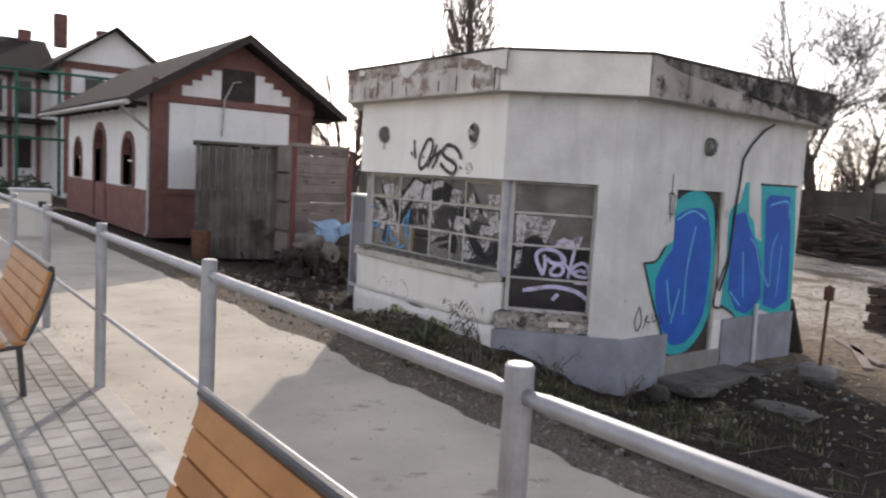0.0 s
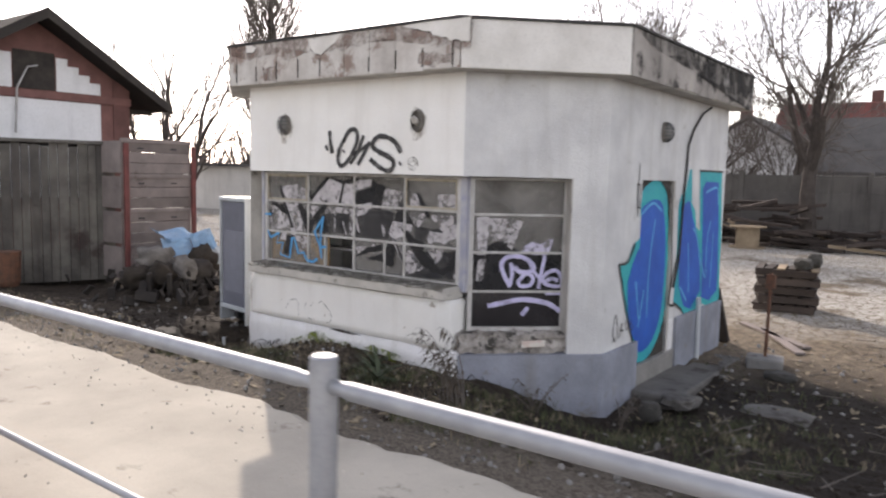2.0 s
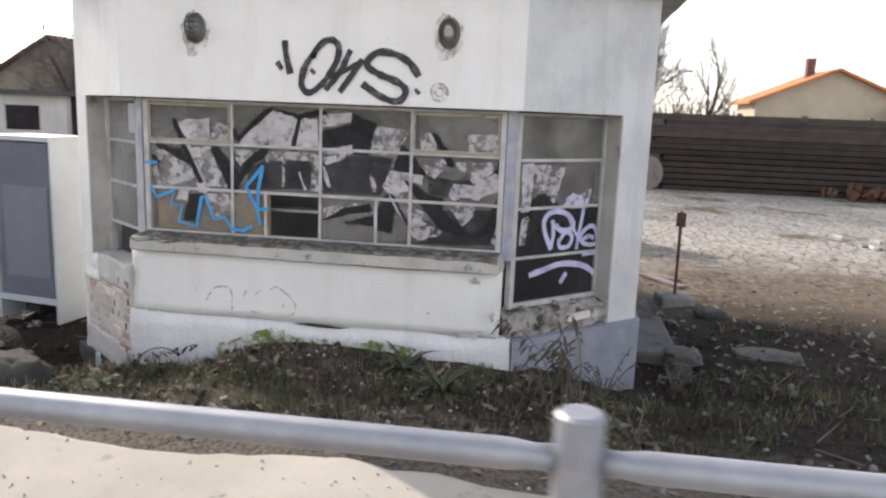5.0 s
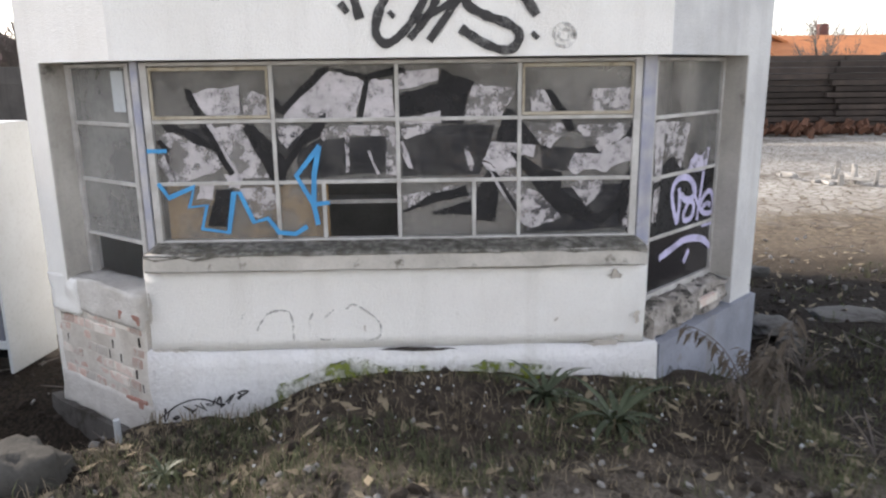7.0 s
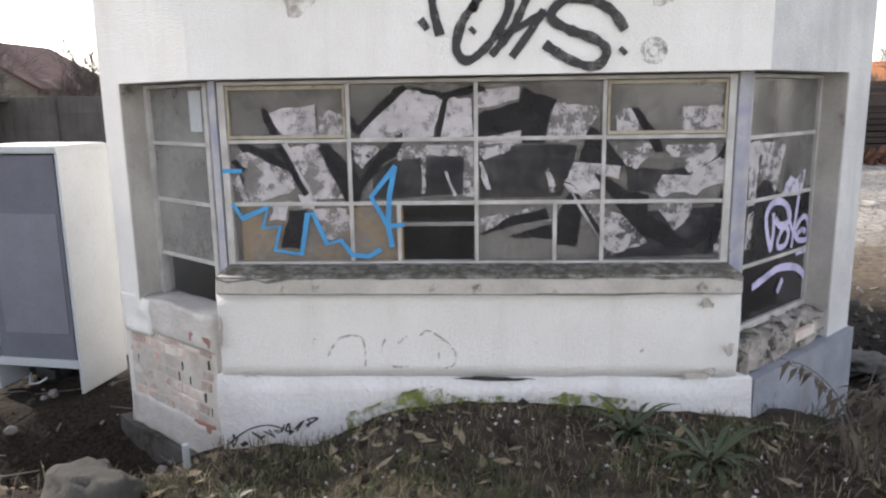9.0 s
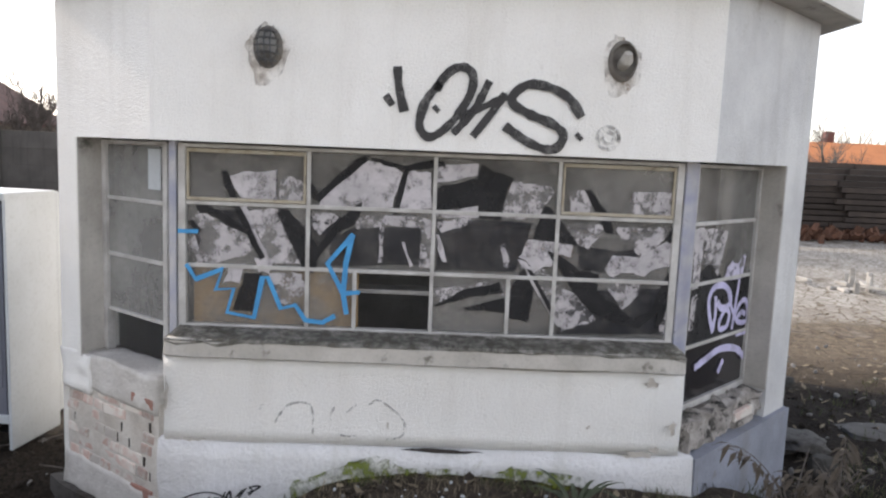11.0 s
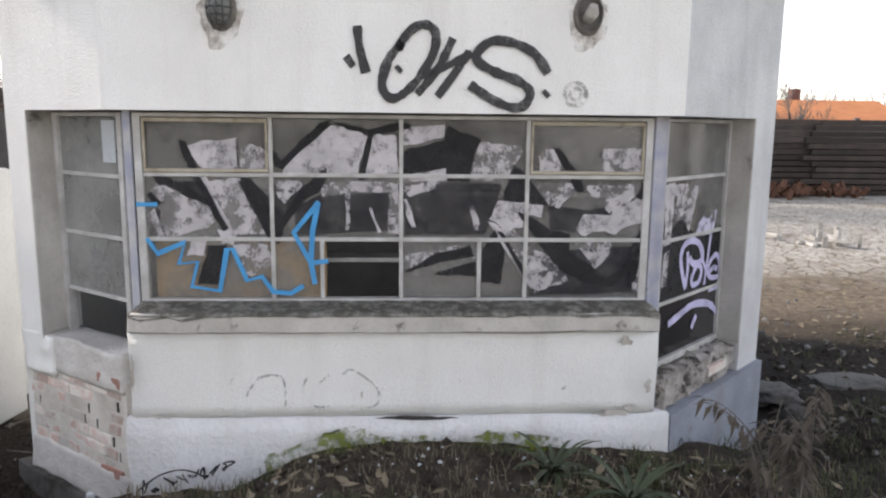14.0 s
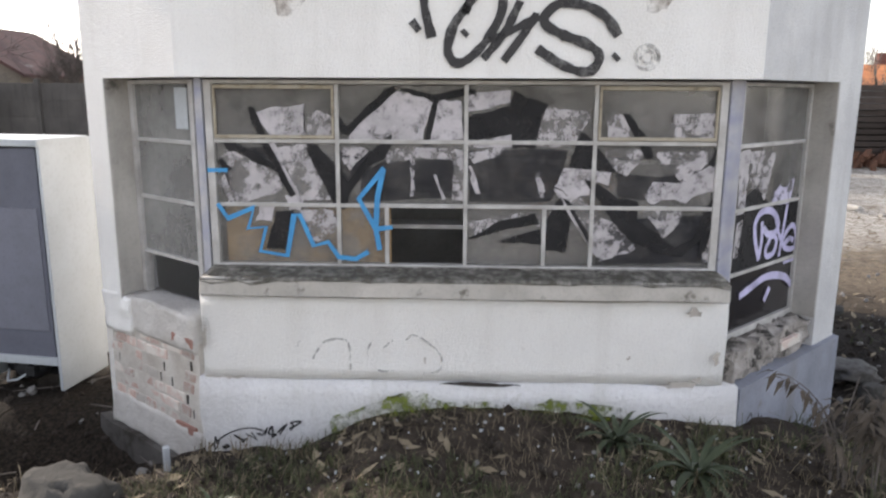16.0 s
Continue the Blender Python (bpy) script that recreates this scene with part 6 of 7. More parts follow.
# ---- shed, crates and junk on the left ----
shed = thing("shed", "grey shed of upright weathered boards", "shed", at=(5.95, 14.6, -0.55))
shed.rotation_euler = (0, 0, radians(-19))
x = -0.95
while x < 0.9:
    w = random.uniform(0.10, 0.17)
    part("board", box(x, x + w - 0.008, -0.02 + random.uniform(-0.01, 0.01), 0.02, 0, 2.36 + random.uniform(-0.04, 0.03), None, 0.004), shed_wood, shed)
    x += w
y = 0.02
while y < 2.6:
    w = random.uniform(0.12, 0.18)
    part("board", box(-0.95, -0.92, y, y + w - 0.008, 0, 2.36, None, 0.004), shed_wood, shed)
    y += w
part("roof", box(-1.02, 0.98, -0.08, 2.7, 2.38, 2.44, None, 0.01), shed_wood, shed)
part("wall", box(0.88, 0.91, 0.02, 2.6, 0, 2.38), shed_wood, shed)

crates = thing("crate_stack", "stacked brown wooden crates in a red steel rack", "crates", at=(7.25, 13.75, -0.5))
for k in range(4):
    z = 0.02 + k * 0.61
    for j in range(3):
        part("board", box(-0.62, 0.68, -0.02, 0.02, z + j * 0.185, z + j * 0.185 + 0.176, None, 0.005), crate_wood, crates)
    part("side_board", box(0.68, 0.71, -0.02, 1.1, z, z + 0.55, None, 0.004), crate_wood, crates)
    part("side_board", box(-0.65, -0.62, -0.02, 1.1, z, z + 0.55, None, 0.004), crate_wood, crates)
    part("rim", box(-0.66, 0.72, -0.045, -0.02, z + 0.53, z + 0.60, None, 0.006), crate_wood, crates)
    for x in (-0.28, 0.36):
        part("slot", box(x - 0.06, x + 0.06, -0.026, -0.018, z + 0.42, z + 0.445), black_plastic, crates)
for x in (-0.58, 0.74):
    part("rack_post", box(x - 0.04, x + 0.04, -0.10, -0.046, 0, 2.36, None, 0.006), red_steel, crates)

junk = thing("scrap_sheet", "bent pale blue sheet metal on the junk heap", "sheet metal", at=(6.9, 12.4, 0.0))
for px, py, pz, a, b, c, sx, sy, mt in ((-0.05, 0.05, 0.16, 62, 6, 8, 0.30, 0.16, junk_blue), (0.42, 0.02, 0.22, 66, -10, -6, 0.20, 0.20, junk_blue), (0.15, 0.35, 0.34, 20, 8, 12, 0.42, 0.22, junk_blue), (0.50, -0.15, -0.02, 58, -4, 2, 0.26, 0.15, enamel), (0.72, 0.10, 0.02, 70, 0, 40, 0.14, 0.16, enamel)):
    bm = bmesh.new()
    bmesh.ops.create_grid(bm, x_segments=8, y_segments=8, size=1.0)
    for v in bm.verts:
        v.co = Vector((v.co.x * sx, v.co.y * sy, 0.06 * math.sin(v.co.x * 3) + 0.04 * noise.noise(v.co * 2)))
    bmesh.ops.solidify(bm, geom=bm.faces[:], thickness=0.008)
    bm.transform(pose(px, py, pz, a, b, c))
    part("sheet", bm, mt, junk)
for px, py, pz, sx, sy, sz, mt in ((6.30, 12.05, -0.22, 0.20, 0.22, 0.22, soil_clod), (6.62, 11.95, -0.18, 0.18, 0.22, 0.26, rag), (6.05, 12.35, -0.25, 0.22, 0.2, 0.18, soil_clod), (6.90, 11.95, -0.2, 0.24, 0.2, 0.2, dark_wood), (6.45, 12.45, 0.0, 0.28, 0.24, 0.2, rag), (7.15, 12.2, -0.1, 0.2, 0.3, 0.28, soil_clod)):
    bm = bmesh.new()
    bmesh.ops.create_icosphere(bm, subdivisions=3, radius=1.0)
    for v in bm.verts:
        d = v.co.normalized()
        v.co = Vector((d.x * sx, d.y * sy, d.z * sz)) * (1 + 0.5 * noise.noise(d * 2.3 + Vector((px * 9, 0, 0))) + 0.22 * noise.noise(d * 6 + Vector((0, py * 7, 0)))) + Vector((px, py, pz))
    tagged(part("rag", bm, mt, smooth=True), "crumpled sack of rags on the junk heap", "rag", group="rags")
heap = bmesh.new()
for k in range(150):
    p = Vector((6.7 + rw.gauss(0, 0.5), 12.2 + rw.gauss(0, 0.55), 0))
    s = rw.uniform(0.05, 0.16)
    bmesh.ops.create_cube(heap, size=1.0, matrix=pose(p.x, p.y, gz(p.x, p.y) + rw.uniform(0, 0.25), rw.uniform(0, 180), rw.uniform(0, 180), rw.uniform(0, 180)) @ Matrix.Diagonal((s * 2, s, s * 0.35, 1)))
tagged(part("junk_heap", heap, dark_wood), "heap of broken boards and rubbish", "junk", kind="stuff")
barrel = thing("barrow", "dark metal tub leaning by the shed", "tub", at=(4.95, 14.2, -0.5))
part("tub", tube([(0, 0, 0.02), (0, 0, 0.1), (0, 0, 0.58)], [0.14, 0.17, 0.19], 14), rust, barrel)

# ---- station house ----
HX0, HX1, HY0, HY1, HXM = 5.05, 9.23, 18.0, 28.1, 7.14
EAVE, RIDGE, HB = 3.22, 4.57, -0.45
house = thing("station_house", "small red brick station house with white panels and dark roof", "house", at=(HXM, HY0, HB))
hinv = Matrix.Translation((-HXM, -HY0, -HB))


def hpart(name, bm, mat, parent=None, label=""):
    ob = part(name, bm, mat, parent or house, label)
    if parent is None:
        ob.matrix_parent_inverse = hinv
    return ob


for y0, y1 in ((HY0, HY0 + 0.3), (HY1 - 0.3, HY1)):
    bm = bmesh.new()
    ring = [(HX0, HB), (HX1, HB), (HX1, EAVE), (HXM, RIDGE - 0.12), (HX0, EAVE)]
    add_prism(bm, [(x, y0, z) for x, z in ring], [(x, y1, z) for x, z in ring])
    hpart("gable_wall", bm, house_brick)
hpart("brick_base", box(HX0, HX0 + 0.3, HY0 + 0.3, HY1 - 0.3, HB, 0.68), house_brick)
hpart("side_wall", box(HX1 - 0.3, HX1, HY0 + 0.3, HY1 - 0.3, HB, EAVE), house_brick)
OPEN = [(26.25, 0.48, 0.72, 1.85, "window"), (23.25, 0.62, -0.35, 2.2, "door"), (20.1, 0.5, 0.72, 1.95, "window")]
cuts = sorted([(c - w, c + w) for c, w, *_ in OPEN])
ys = [HY0 + 0.3] + [v for c in cuts for v in c] + [HY1 - 0.3]
for a, b in zip(ys[::2], ys[1::2]):
    hpart("white_wall", box(HX0 + 0.004, HX0 + 0.3, a, b, 0.68, EAVE), house_white)
for c, w, z0, z1, kind in OPEN:
    hpart("white_wall", box(HX0 + 0.004, HX0 + 0.3, c - w, c + w, z1 + 0.02, EAVE), house_white)
    hpart(kind, box(HX0 + 0.14, HX0 + 0.17, c - w, c + w, z0, z1 + 0.02), dark_wood if kind == "door" else window_dark)
    bm = bmesh.new()
    arch = [(c - w * 1.28, z0), (c - w * 1.28, z1 - w * 0.9)] + [(c - w * 1.28 * math.cos(t), z1 - w * 0.9 + w * 1.28 * math.sin(t)) for t in [k * math.pi / 10 for k in range(1, 10)]] + [(c + w * 1.28, z1 - w * 0.9), (c + w * 1.28, z0)]
    inner = [(c - w, z0), (c - w, z1 - w * 0.9)] + [(c - w * math.cos(t), z1 - w * 0.9 + w * math.sin(t)) for t in [k * math.pi / 10 for k in range(1, 10)]] + [(c + w, z1 - w * 0.9), (c + w, z0)]
    for i in range(len(arch) - 1):
        q = [arch[i], arch[i + 1], inner[i + 1], inner[i]]
        add_prism(bm, [(HX0 - 0.04, *v) for v in q], [(HX0 + 0.16, *v) for v in q])
    hpart("brick_arch", bm, house_brick)
    if kind == "window":
        hpart("sash", box(HX0 + 0.10, HX0 + 0.138, c - 0.03, c + 0.03, z0, z1 - 0.1), house_white)
        hpart("sash", box(HX0 + 0.10, HX0 + 0.138, c - w, c + w, z0 + 0.62, z0 + 0.67), house_white)
for x in (HX0, HX1 - 0.36):
    hpart("corner_pier", box(x - 0.03, x + 0.36, HY0 - 0.035, HY0 - 0.002, HB, EAVE + 0.15), house_brick)
hpart("white_panel", box(HX0 + 0.38, 8.55, HY0 - 0.016, HY0 - 0.002, 0.76, 2.82), house_white)
hpart("brick_belt", box(HX0 - 0.02, HX1 + 0.02, HY0 - 0.06, HY0 - 0.002, 2.84, 3.0), house_brick)
hpart("plinth_belt", box(HX0 - 0.03, HX1 + 0.03, HY0 - 0.05, HY0 - 0.002, 0.62, 0.74), house_brick)
for sgn in (-1, 1):
    for k in range(4):
        a, b = HXM + sgn * (0.45 + k * 0.24), HXM + sgn * (0.45 + (k + 1) * 0.24)
        hpart("stepped_panel", box(min(a, b), max(a, b), HY0 - 0.015, HY0 - 0.002, 3.02, 3.72 - k * 0.15), house_white)
hpart("gable_vent", box(HXM - 0.42, HXM + 0.42, HY0 - 0.02, HY0 - 0.002, 3.02, 3.8), dark_wood)
for sgn in (-1, 1):
    bm = bmesh.new()
    ex = HXM + sgn * 2.78
    ez = RIDGE - 2.78 * (RIDGE - 0.05 - EAVE) / (HXM - HX0)
    r = [(HXM, RIDGE + 0.02), (ex, ez), (ex, ez - 0.09), (HXM, RIDGE - 0.09)]
    add_prism(bm, [(x, HY0 - 0.65, z) for x, z in r], [(x, HY1 + 0.6, z) for x, z in r])
    hpart("roof_slope", bm, roof_dark)
    bm = bmesh.new()
    r = [(HXM, RIDGE + 0.05), (ex, ez + 0.03), (ex, ez - 0.16), (HXM, RIDGE - 0.16)]
    add_prism(bm, [(x, HY0 - 0.70, z) for x, z in r], [(x, HY0 - 0.66, z) for x, z in r])
    hpart("barge_board", bm, dark_wood)
    for k in range(12):
        y = HY0 + 0.2 + k * 0.9
        hpart("rafter_end", box(min(ex, ex - sgn * 0.6), max(ex, ex - sgn * 0.6), y - 0.04, y + 0.04, ez - 0.16, ez - 0.05), dark_wood)
gxx = HXM - 2.84
hpart("gutter", tube([(gxx, HY0 - 0.65, 2.70), (gxx, HY1 + 0.6, 2.70)], 0.065, 10), zinc)
hpart("downpipe", tube([(gxx, HY0 - 0.1, 2.69), (gxx + 0.05, HY0 - 0.05, 2.60), (HX0 - 0.06, HY0 + 0.06, 2.1), (HX0 - 0.06, HY0 + 0.06, -0.3), (HX0 - 0.14, HY0, -0.4)], 0.045, 8), zinc)
hpart("cable_mast", tube([(6.72, HY0 - 0.05, 2.1), (6.74, HY0 - 0.12, 3.0), (6.95, HY0 - 0.14, 3.45), (7.15, HY0 - 0.14, 3.5)], 0.022, 6), zinc)

# ---- far station building with scaffold ----
big = thing("station_building", "large two-storey station building with brick gables", "house", at=(9, 40, -0.4))
def bpart(name, bm, mat):
    ob = part(name, bm, mat, big)
    ob.matrix_parent_inverse = Matrix.Translation((-9, -40, 0.4))
    return ob


def gabled(x0, x1, y0, y1, z1, zr, wall, roof, pf, brick=None):
    bm = bmesh.new()
    xm = (x0 + x1) / 2
    r = [(x0, -0.65), (x1, -0.65), (x1, z1), (xm, zr), (x0, z1)]
    add_prism(bm, [(x, y0, z) for x, z in r], [(x, y1, z) for x, z in r])
    pf("wall", bm, wall)
    for s in (-1, 1):
        bm = bmesh.new()
        ex = xm + s * ((x1 - x0) / 2 + 0.5)
        ez = z1 - 0.5 * (zr - z1) / ((x1 - x0) / 2)
        r = [(xm, zr + 0.16), (ex, ez + 0.16), (ex, ez), (xm, zr)]
        add_prism(bm, [(x, y0 - 0.5, z) for x, z in r], [(x, y1 + 0.5, z) for x, z in r])
        pf("roof", bm, roof)


gabled(6.7, 11.1, 38, 52, 5.7, 7.35, house_white, roof_dark, bpart)
bpart("wall", box(3.6, 6.7, 42, 50, -0.65, 5.4), house_white)
for y0, y1 in ((41.4, 46), (50.6, 46)):
    bm = bmesh.new()
    r = [(y1, 7.45), (y0, 5.2), (y0, 5.05), (y1, 7.25)]
    add_prism(bm, [(3.3, y, z) for y, z in r], [(7.2, y, z) for y, z in r])
    bpart("roof", bm, roof_dark)
for k in range(3):
    bpart("brick_lisene", box(3.65 + k * 1.25, 3.87 + k * 1.25, 41.9, 42, -0.4, 5.4), house_brick)
for x in (6.7, 10.8):
    bpart("brick_lisene", box(x, x + 0.3, 37.9, 38, -0.4, 5.7), house_brick)
bpart("brick_belt", box(6.6, 11.2, 37.88, 37.99, 5.4, 5.7), house_brick)
for k in range(2):
    for z in (0.6, 3.3):
        bpart("window", box(4.1 + k * 1.25, 4.7 + k * 1.25, 41.93, 41.99, z, z + 1.6), window_dark)
for k in range(2):
    bpart("window", box(7.6 + k * 1.7, 8.4 + k * 1.7, 37.93, 37.99, 3.5, 5.0), window_dark)
bpart("canopy", box(3.6, 6.6, 39.5, 42, 2.8, 3.0), roof_dark)
for x, y, z in ((6.2, 46, 7.9), (7.6, 44, 8.7), (9.9, 45, 8.3)):
    bpart("chimney", box(x - 0.3, x + 0.3, y - 0.3, y + 0.3, 7.0, z), house_brick)
scaff = thing("scaffold", "green painted steel scaffold at the station building", "scaffold", at=(5, 35, -0.4))
for k in range(5):
    part("upright", tube([(-2.2 + k * 1.6, 0, 0), (-2.2 + k * 1.6, 0, 7.5 if k == 0 else 5.2)], 0.07, 6), green_steel, scaff)
for z in (2.4, 4.4, 5.2):
    part("ledger", tube([(-2.2, 0, z), (4.4, 0, z)], 0.06, 6), green_steel, scaff)
hedge = bmesh.new()
rh = random.Random(3)
for k in range(1600):
    c = Vector((rh.uniform(1.2, 5.0), rh.uniform(30, 33), 0))
    c.z = -0.4 + 1.3 * rh.random() * (0.6 + 0.4 * noise.noise(c * 1.3))
    d = Vector((rh.gauss(0, 1), rh.gauss(0, 1), rh.gauss(0, 0.6))).normalized() * 0.09
    e = d.orthogonal().normalized() * 0.05
    hedge.faces.new([hedge.verts.new(c + q) for q in (-d, e, d, -e)])
tagged(part("hedge", hedge, conifer), "dark green bushes by the scaffold", "hedge", kind="stuff")
cab = thing("switch_cabinet", "pale grey street cabinet beside the path", "cabinet", at=(2.35, 17.0, -0.3))
part("body", box(-0.35, 0.35, -0.25, 0.25, 0, 0.95, None, 0.02), pale_render, cab)
part("lid", box(-0.38, 0.38, -0.28, 0.28, 0.95, 1.0, None, 0.015), enamel, cab)
part("vent", box(0.1, 0.25, -0.262, -0.25, 0.6, 0.75), black_plastic, cab)

# ---- houses behind the fence ----
def village_house(name, label, x0, x1, y0, y1, z1, zr, wall, roof, turn=0.0, along="x"):
    h = thing(name, label, "house", at=((x0 + x1) / 2, (y0 + y1) / 2, YARD))
    inv = Matrix.Translation((-(x0 + x1) / 2, -(y0 + y1) / 2, -YARD))

    def pf(nm, bm, mt):
        if along == "y":
            bm.transform(Matrix.Translation(((x0 + x1) / 2, (y0 + y1) / 2, 0)) @ Matrix.Rotation(math.pi / 2, 4, "Z") @ Matrix.Translation((-(x0 + x1) / 2, -(y0 + y1) / 2, 0)))
        ob = part(nm, bm, mt, h)
        ob.matrix_parent_inverse = inv
        return ob

    gabled(x0, x1, y0, y1, z1, zr, wall, roof, pf)
    pf("chimney", box((x0 + x1) / 2 + 0.6, (x0 + x1) / 2 + 1.1, (y0 + y1) / 2 - 0.3, (y0 + y1) / 2 + 0.3, z1 + 0.5, zr + 0.9), house_brick)
    for k in range(2):
        pf("window", box(x0 + 1.2 + k * (x1 - x0 - 3.6), x0 + 2.4 + k * (x1 - x0 - 3.6), y0 - 0.03, y0 + 0.02, 0.6, 1.9), window_dark)
    return h


village_house("low_house", "low white house with grey roof behind the fence", 39, 47, 10.2, 15.0, 2.2, 4.7, house_white, roof_grey, along="y")
village_house("grey_roof_house", "house with low grey roof behind the fence", 38, 44, 4.7, 9.2, 2.2, 4.5, house_white, roof_grey)
village_house("red_roof_house", "long house with red tiled roof beyond the yard", 47, 55, 3.6, 13.0, 3.0, 6.2, house_white, roof_red)
village_house("cream_house", "cream house with orange tiled roof in the distance", 47, 56, -13.5, -8.5, 3.0, 4.9, cream_render, roof_orange, along="y")
village_house("cream_house", "white house with orange tiled roof in the distance", 46, 54, -24, -14.6, 1.9, 3.2, house_white, roof_orange)
village_house("brown_house", "dull tan house with brown tiled roof behind the fence", 38, 46, 29, 37, 2.4, 4.7, tan_render, roof_brown, along="y")
long_house = thing("long_hall", "long low pale hall with dark roof edge", "building", at=(24.5, 30, YARD))
part("wall", box(-0.2, 0.2, -6.5, 6.5, 0, 2.2, pose(0, 0, 0, 0, 0, 14)), pale_render, long_house)
part("roof", box(-0.6, 4.0, -6.8, 6.8, 2.2, 2.36, pose(0, 0, 0, 0, 0, 14)), roof_grey, long_house)
part("door", box(-0.24, -0.2, -3.6, -2.6, 0.05, 1.95, pose(0, 0, 0, 0, 0, 14)), sheet_blue, long_house)
part("window", box(-0.24, -0.2, -5.5, -4.3, 0.9, 1.8, pose(0, 0, 0, 0, 0, 14)), window_dark, long_house)
mast = thing("lamp_mast", "tall grey lattice lamp mast in the distance", "mast", at=(52, 2.15, YARD))
part("pole", tube([(0, 0, 0), (0, 0, 10.5)], [0.28, 0.18], 8), zinc, mast)
part("platform", tube([(0, 0, 10.4), (0, 0, 10.6)], 0.4, 10), zinc, mast)


# ---- bare trees ----
def tree(at, tall, girth, seed, label, levels=5, spread=0.55, first=0.28, column=False, twig_r=0.010, name="bare_tree"):
    t = thing(name, label, "tree", at=at)
    rr = random.Random(seed)
    wood, fine = bmesh.new(), bmesh.new()

    def grow(p, d, ln, r, lv):
        n = 4 if lv < 2 else 3
        pts, q, dd = [p], p, d
        for i in range(n):
            dd = (dd + Vector((rr.gauss(0, 0.10), rr.gauss(0, 0.10), 0.06 if not column else 0.14))).normalized()
            q = q + dd * ln / n
            pts.append(q)
        end = r * (0.62 if lv < levels else 0.4)
        add_tube(wood if lv < 2 else fine, pts, [r + (end - r) * i / n for i in range(n + 1)], 8 if lv < 1 else 5 if lv < 2 else 3, cap=False)
        if lv >= levels:
            return
        kids = rr.randint(5, 6) if lv == 0 else rr.randint(4, 5) if lv < levels - 1 else rr.randint(3, 5)
        for k in range(kids):
            f = 1.0 if k == 0 else rr.uniform(0.35, 1.0)
            i = min(n - 1, int(f * n))
            base = pts[i].lerp(pts[i + 1], f * n - i) if f < 1 else pts[-1]
            side = dd.orthogonal().normalized()
            side.rotate(Matrix.Rotation(rr.uniform(0, 6.28), 3, dd))
            a = (0.25 if k == 0 else rr.uniform(0.6, 1.25)) * spread
            nd = (dd * math.cos(a) + side * math.sin(a)).normalized()
            grow(base, nd, ln * (rr.uniform(0.68, 0.85) if k == 0 else rr.uniform(0.5, 0.8)), max(twig_r, end * (0.85 if k == 0 else rr.uniform(0.5, 0.75))), lv + 1)

    if column:
        add_tube(wood, [(0, 0, 0), (0.1, 0, tall * 0.4), (0, 0.1, tall * 0.75), (0, 0, tall)], [girth, girth * 0.7, girth * 0.35, 0.03], 8)
        for k in range(160):
            z = tall * (0.10 + 0.85 * k / 160)
            a = rr.uniform(0, 6.28)
            grow(Vector((0, 0, z)), Vector((math.cos(a) * 0.75, math.sin(a) * 0.75, 1)).normalized(), tall * 0.15 * (1.2 - 0.75 * k / 160), 0.06, levels - 2)
    else:
        grow(Vector((0, 0, -0.2)), Vector((rr.gauss(0, 0.04), rr.gauss(0, 0.04), 1)).normalized(), tall * first, girth, 0)
    part("trunk", wood, bark, t)
    part("crown", fine, twig_mat, t)
    return t


tree((26.6, 6.75, YARD), 12.5, 0.30, 4, "large bare tree with spreading limbs by the fence", levels=5, first=0.30, spread=0.8)
tree((27.0, 13.2, YARD), 12.0, 0.28, 104, "large bare tree with upright limbs by the fence", levels=6, first=0.30, spread=0.75)
tree((29.2, 9.5, YARD), 6.2, 0.22, 9, "pollarded bare tree with knobbly limbs", levels=4, spread=0.9)
tree((31, 8.6, YARD), 8.5, 0.25, 15, "bare tree behind the fence", levels=5, spread=0.6)
tree((32.5, 27.6, YARD), 9.0, 0.2, 117, "bare tree before the brown house", levels=5, spread=0.9, first=0.28)
tree((33.5, 29.0, YARD), 7.5, 0.14, 123, "low bare tree before the brown house", levels=5, spread=0.95, first=0.2)
tree((33, 13.5, YARD), 9.5, 0.2, 21, "bare tree behind the fence", levels=5, spread=0.75)
tree((36, 12.6, YARD), 10.0, 0.2, 129, "bare tree behind the fence", levels=5, spread=0.75)
tree((33, 2.0, YARD), 9.5, 0.22, 27, "bare tree behind the fence", levels=5)
tree((40, -1.5, YARD), 9.0, 0.22, 33, "bare tree beyond the yard", levels=4)
tree((41, -14.5, YARD), 6.5, 0.18, 39, "small bare tree beyond the beams", levels=4, spread=0.7)
tree((46, -19, YARD), 5.5, 0.15, 45, "small bare tree beyond the beams", levels=4)
tree((36, 25, YARD), 7.5, 0.22, 51, "bare tree before the brown house", levels=5, spread=0.7)
tree((27, 37, YARD), 12.0, 0.25, 57, "bare tree behind the long hall", levels=4)
tree((21.5, 34, YARD), 12.5, 0.25, 63, "bare tree beyond the station house", levels=4)
tree((25, 44, YARD), 14.0, 0.26, 69, "bare tree beyond the station house", levels=5)
tree((17.5, 30, YARD), 11.0, 0.2, 75, "slender bare tree beyond the station house", levels=4)
tree((2.0, 36, YARD), 12.0, 0.25, 81, "bare tree beside the scaffold", levels=5)
tree((40, 50, YARD), 24.0, 0.5, 87, "tall bare poplar of narrow shape", levels=5, column=True, twig_r=0.028, name="poplar")
fir = thing("fir_tree", "dark conifer beyond the yard", "tree", at=(50, 2.75, YARD))
part("trunk", tube([(0, 0, 0), (0, 0, 6.5)], [0.2, 0.04], 6), bark, fir)
bm = bmesh.new()
rf = random.Random(2)
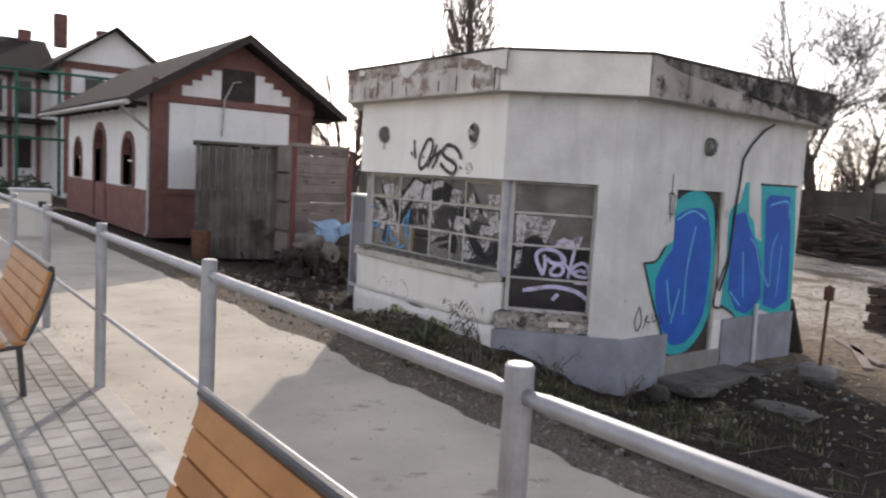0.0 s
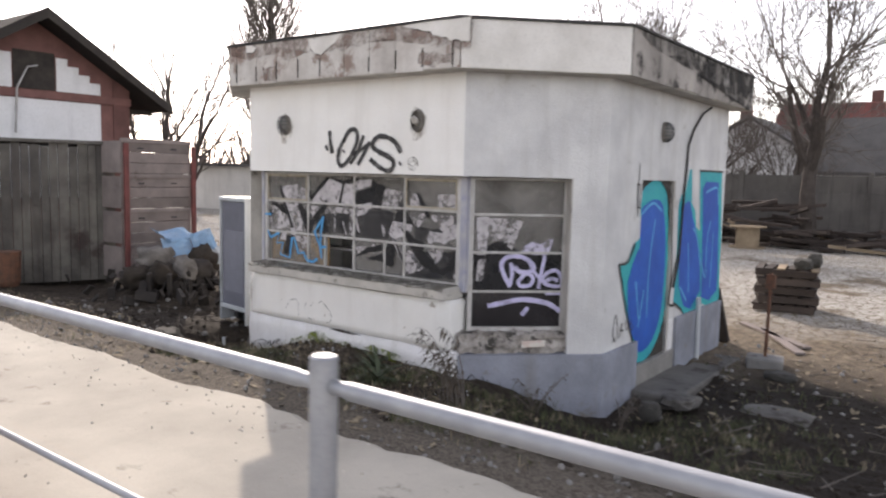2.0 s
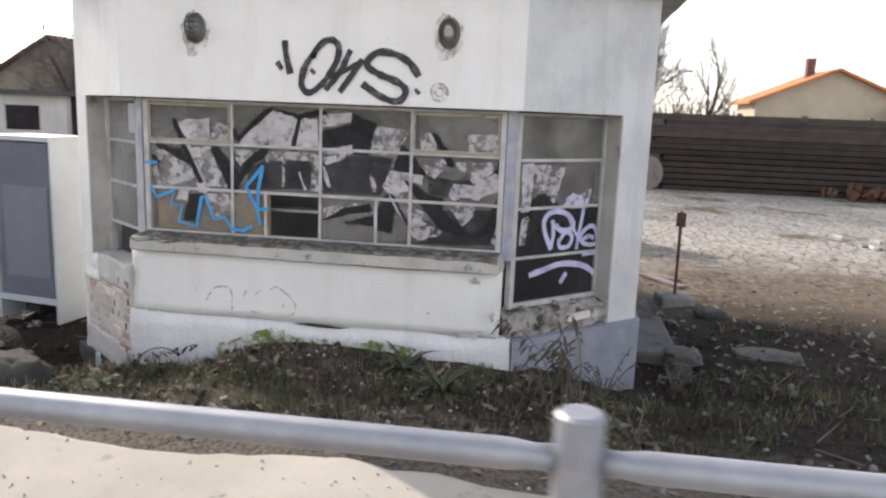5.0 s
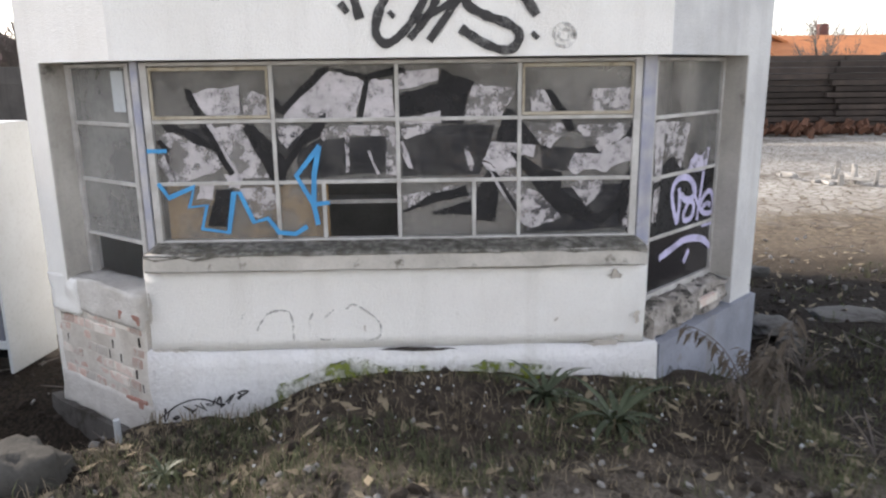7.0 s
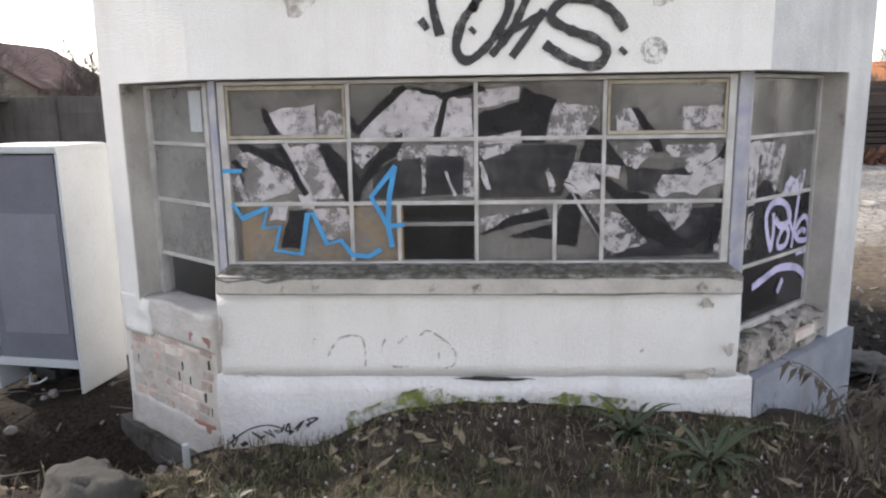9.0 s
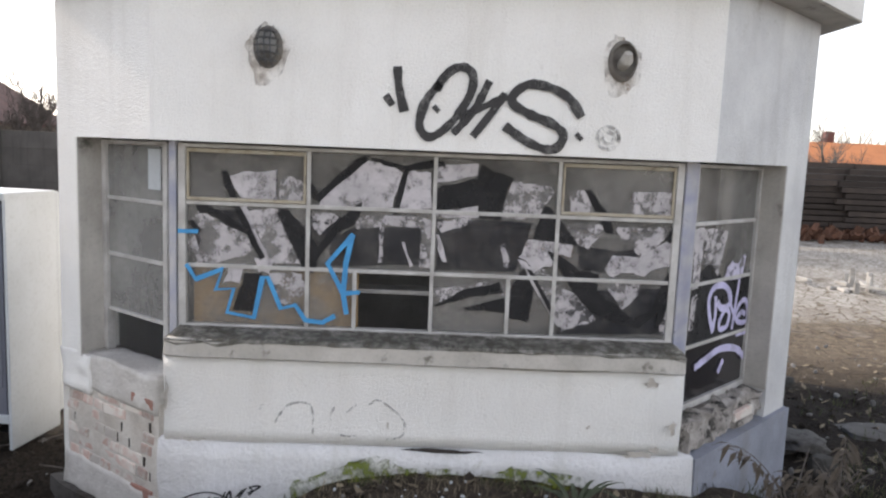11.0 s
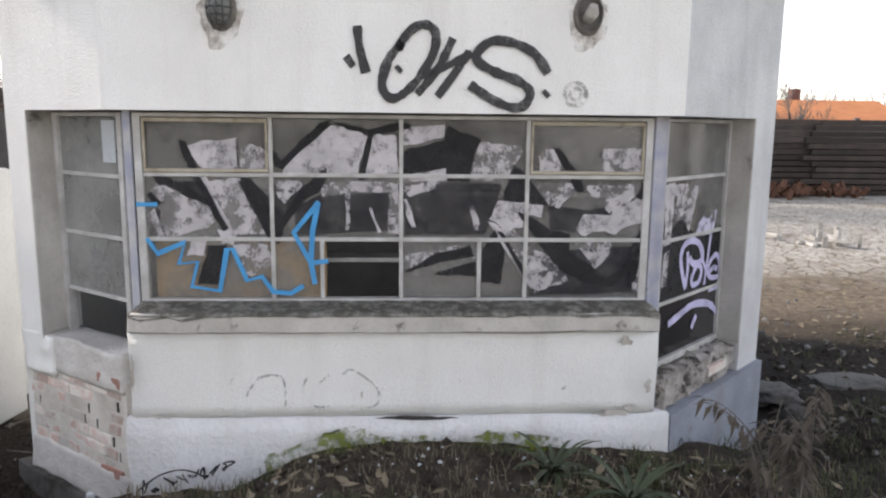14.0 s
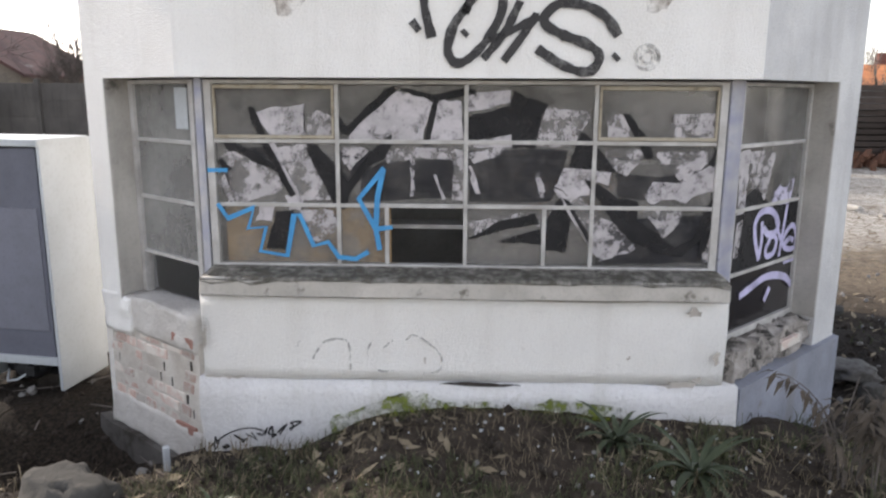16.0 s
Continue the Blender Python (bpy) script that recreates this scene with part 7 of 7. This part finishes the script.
for k in range(2600):
    z = rf.uniform(0.5, 6.9)
    a = rf.uniform(0, 6.28)
    r = (7.2 - z) * 0.36 * rf.uniform(0.15, 1)
    c = Vector((r * math.cos(a), r * math.sin(a), z - r * 0.2))
    d, s = Vector((math.cos(a), math.sin(a), -0.35)) * 0.35, Vector((-math.sin(a), math.cos(a), 0.1)) * 0.10
    bm.faces.new([bm.verts.new(c + e) for e in (-d, s, d, -s)])
part("crown", bm, conifer, fir)
woods = bmesh.new()
rf = random.Random(8)
for k in range(260):
    a = rf.uniform(-0.7, 1.25)
    R = rf.uniform(70, 120)
    p = Vector((R * math.cos(a), R * math.sin(a), YARD))
    for j in range(9):
        b = rf.uniform(0, 6.28)
        h = rf.uniform(3, 7.5)
        q = p + Vector((rf.gauss(0, 1.2), rf.gauss(0, 1.2), 0))
        add_tube(woods, [q, q + Vector((math.cos(b) * h * 0.1, math.sin(b) * h * 0.1, h * 0.6)), q + Vector((math.cos(b) * h * 0.3, math.sin(b) * h * 0.3, h))], [0.10, 0.06, 0.02], 3, cap=False)
tagged(part("far_woods", woods, twig_mat), "thin line of bare woods on the horizon", "woods", kind="stuff")

# ---- pavers ----
PW, PL_ = 0.14, 0.165
paver = bpy.data.meshes.new("paver")
bm = box(-PW / 2 + 0.004, PW / 2 - 0.004, -PL_ / 2 + 0.004, PL_ / 2 - 0.004, -0.03, 0.0, None, 0.005)
bm.to_mesh(paver)
bm.free()
paver.materials.append(paver_mat)
rest = bmesh.new()
count = 0
tagged(part("kerb", box(1.0, 1.13, -20, 30, -0.5, PLATFORM + 0.004, None, 0.01), concrete), "concrete kerb along the platform", "kerb", kind="structure")
for i in range(24):
    x = 1.0 - PW * (i + 0.5)
    for j in range(122):
        y = -4 + PL_ * j + (PL_ / 2 if i % 2 else 0)
        z = PLATFORM + random.uniform(-0.003, 0.002)
        if i < 8 and 3.0 < y < 10.4 and count < 300:
            o = new("paver", paver)
            o.parent = platform
            o.matrix_world = pose(x, y, z, random.uniform(-0.5, 0.5), random.uniform(-0.5, 0.5), 0)
            count += 1
        else:
            add_box(rest, x - PW / 2 + 0.004, x + PW / 2 - 0.004, y - PL_ / 2 + 0.004, y + PL_ / 2 - 0.004, z - 0.03, z)
tagged(part("pavers", rest, paver_mat, platform), kind="stuff")
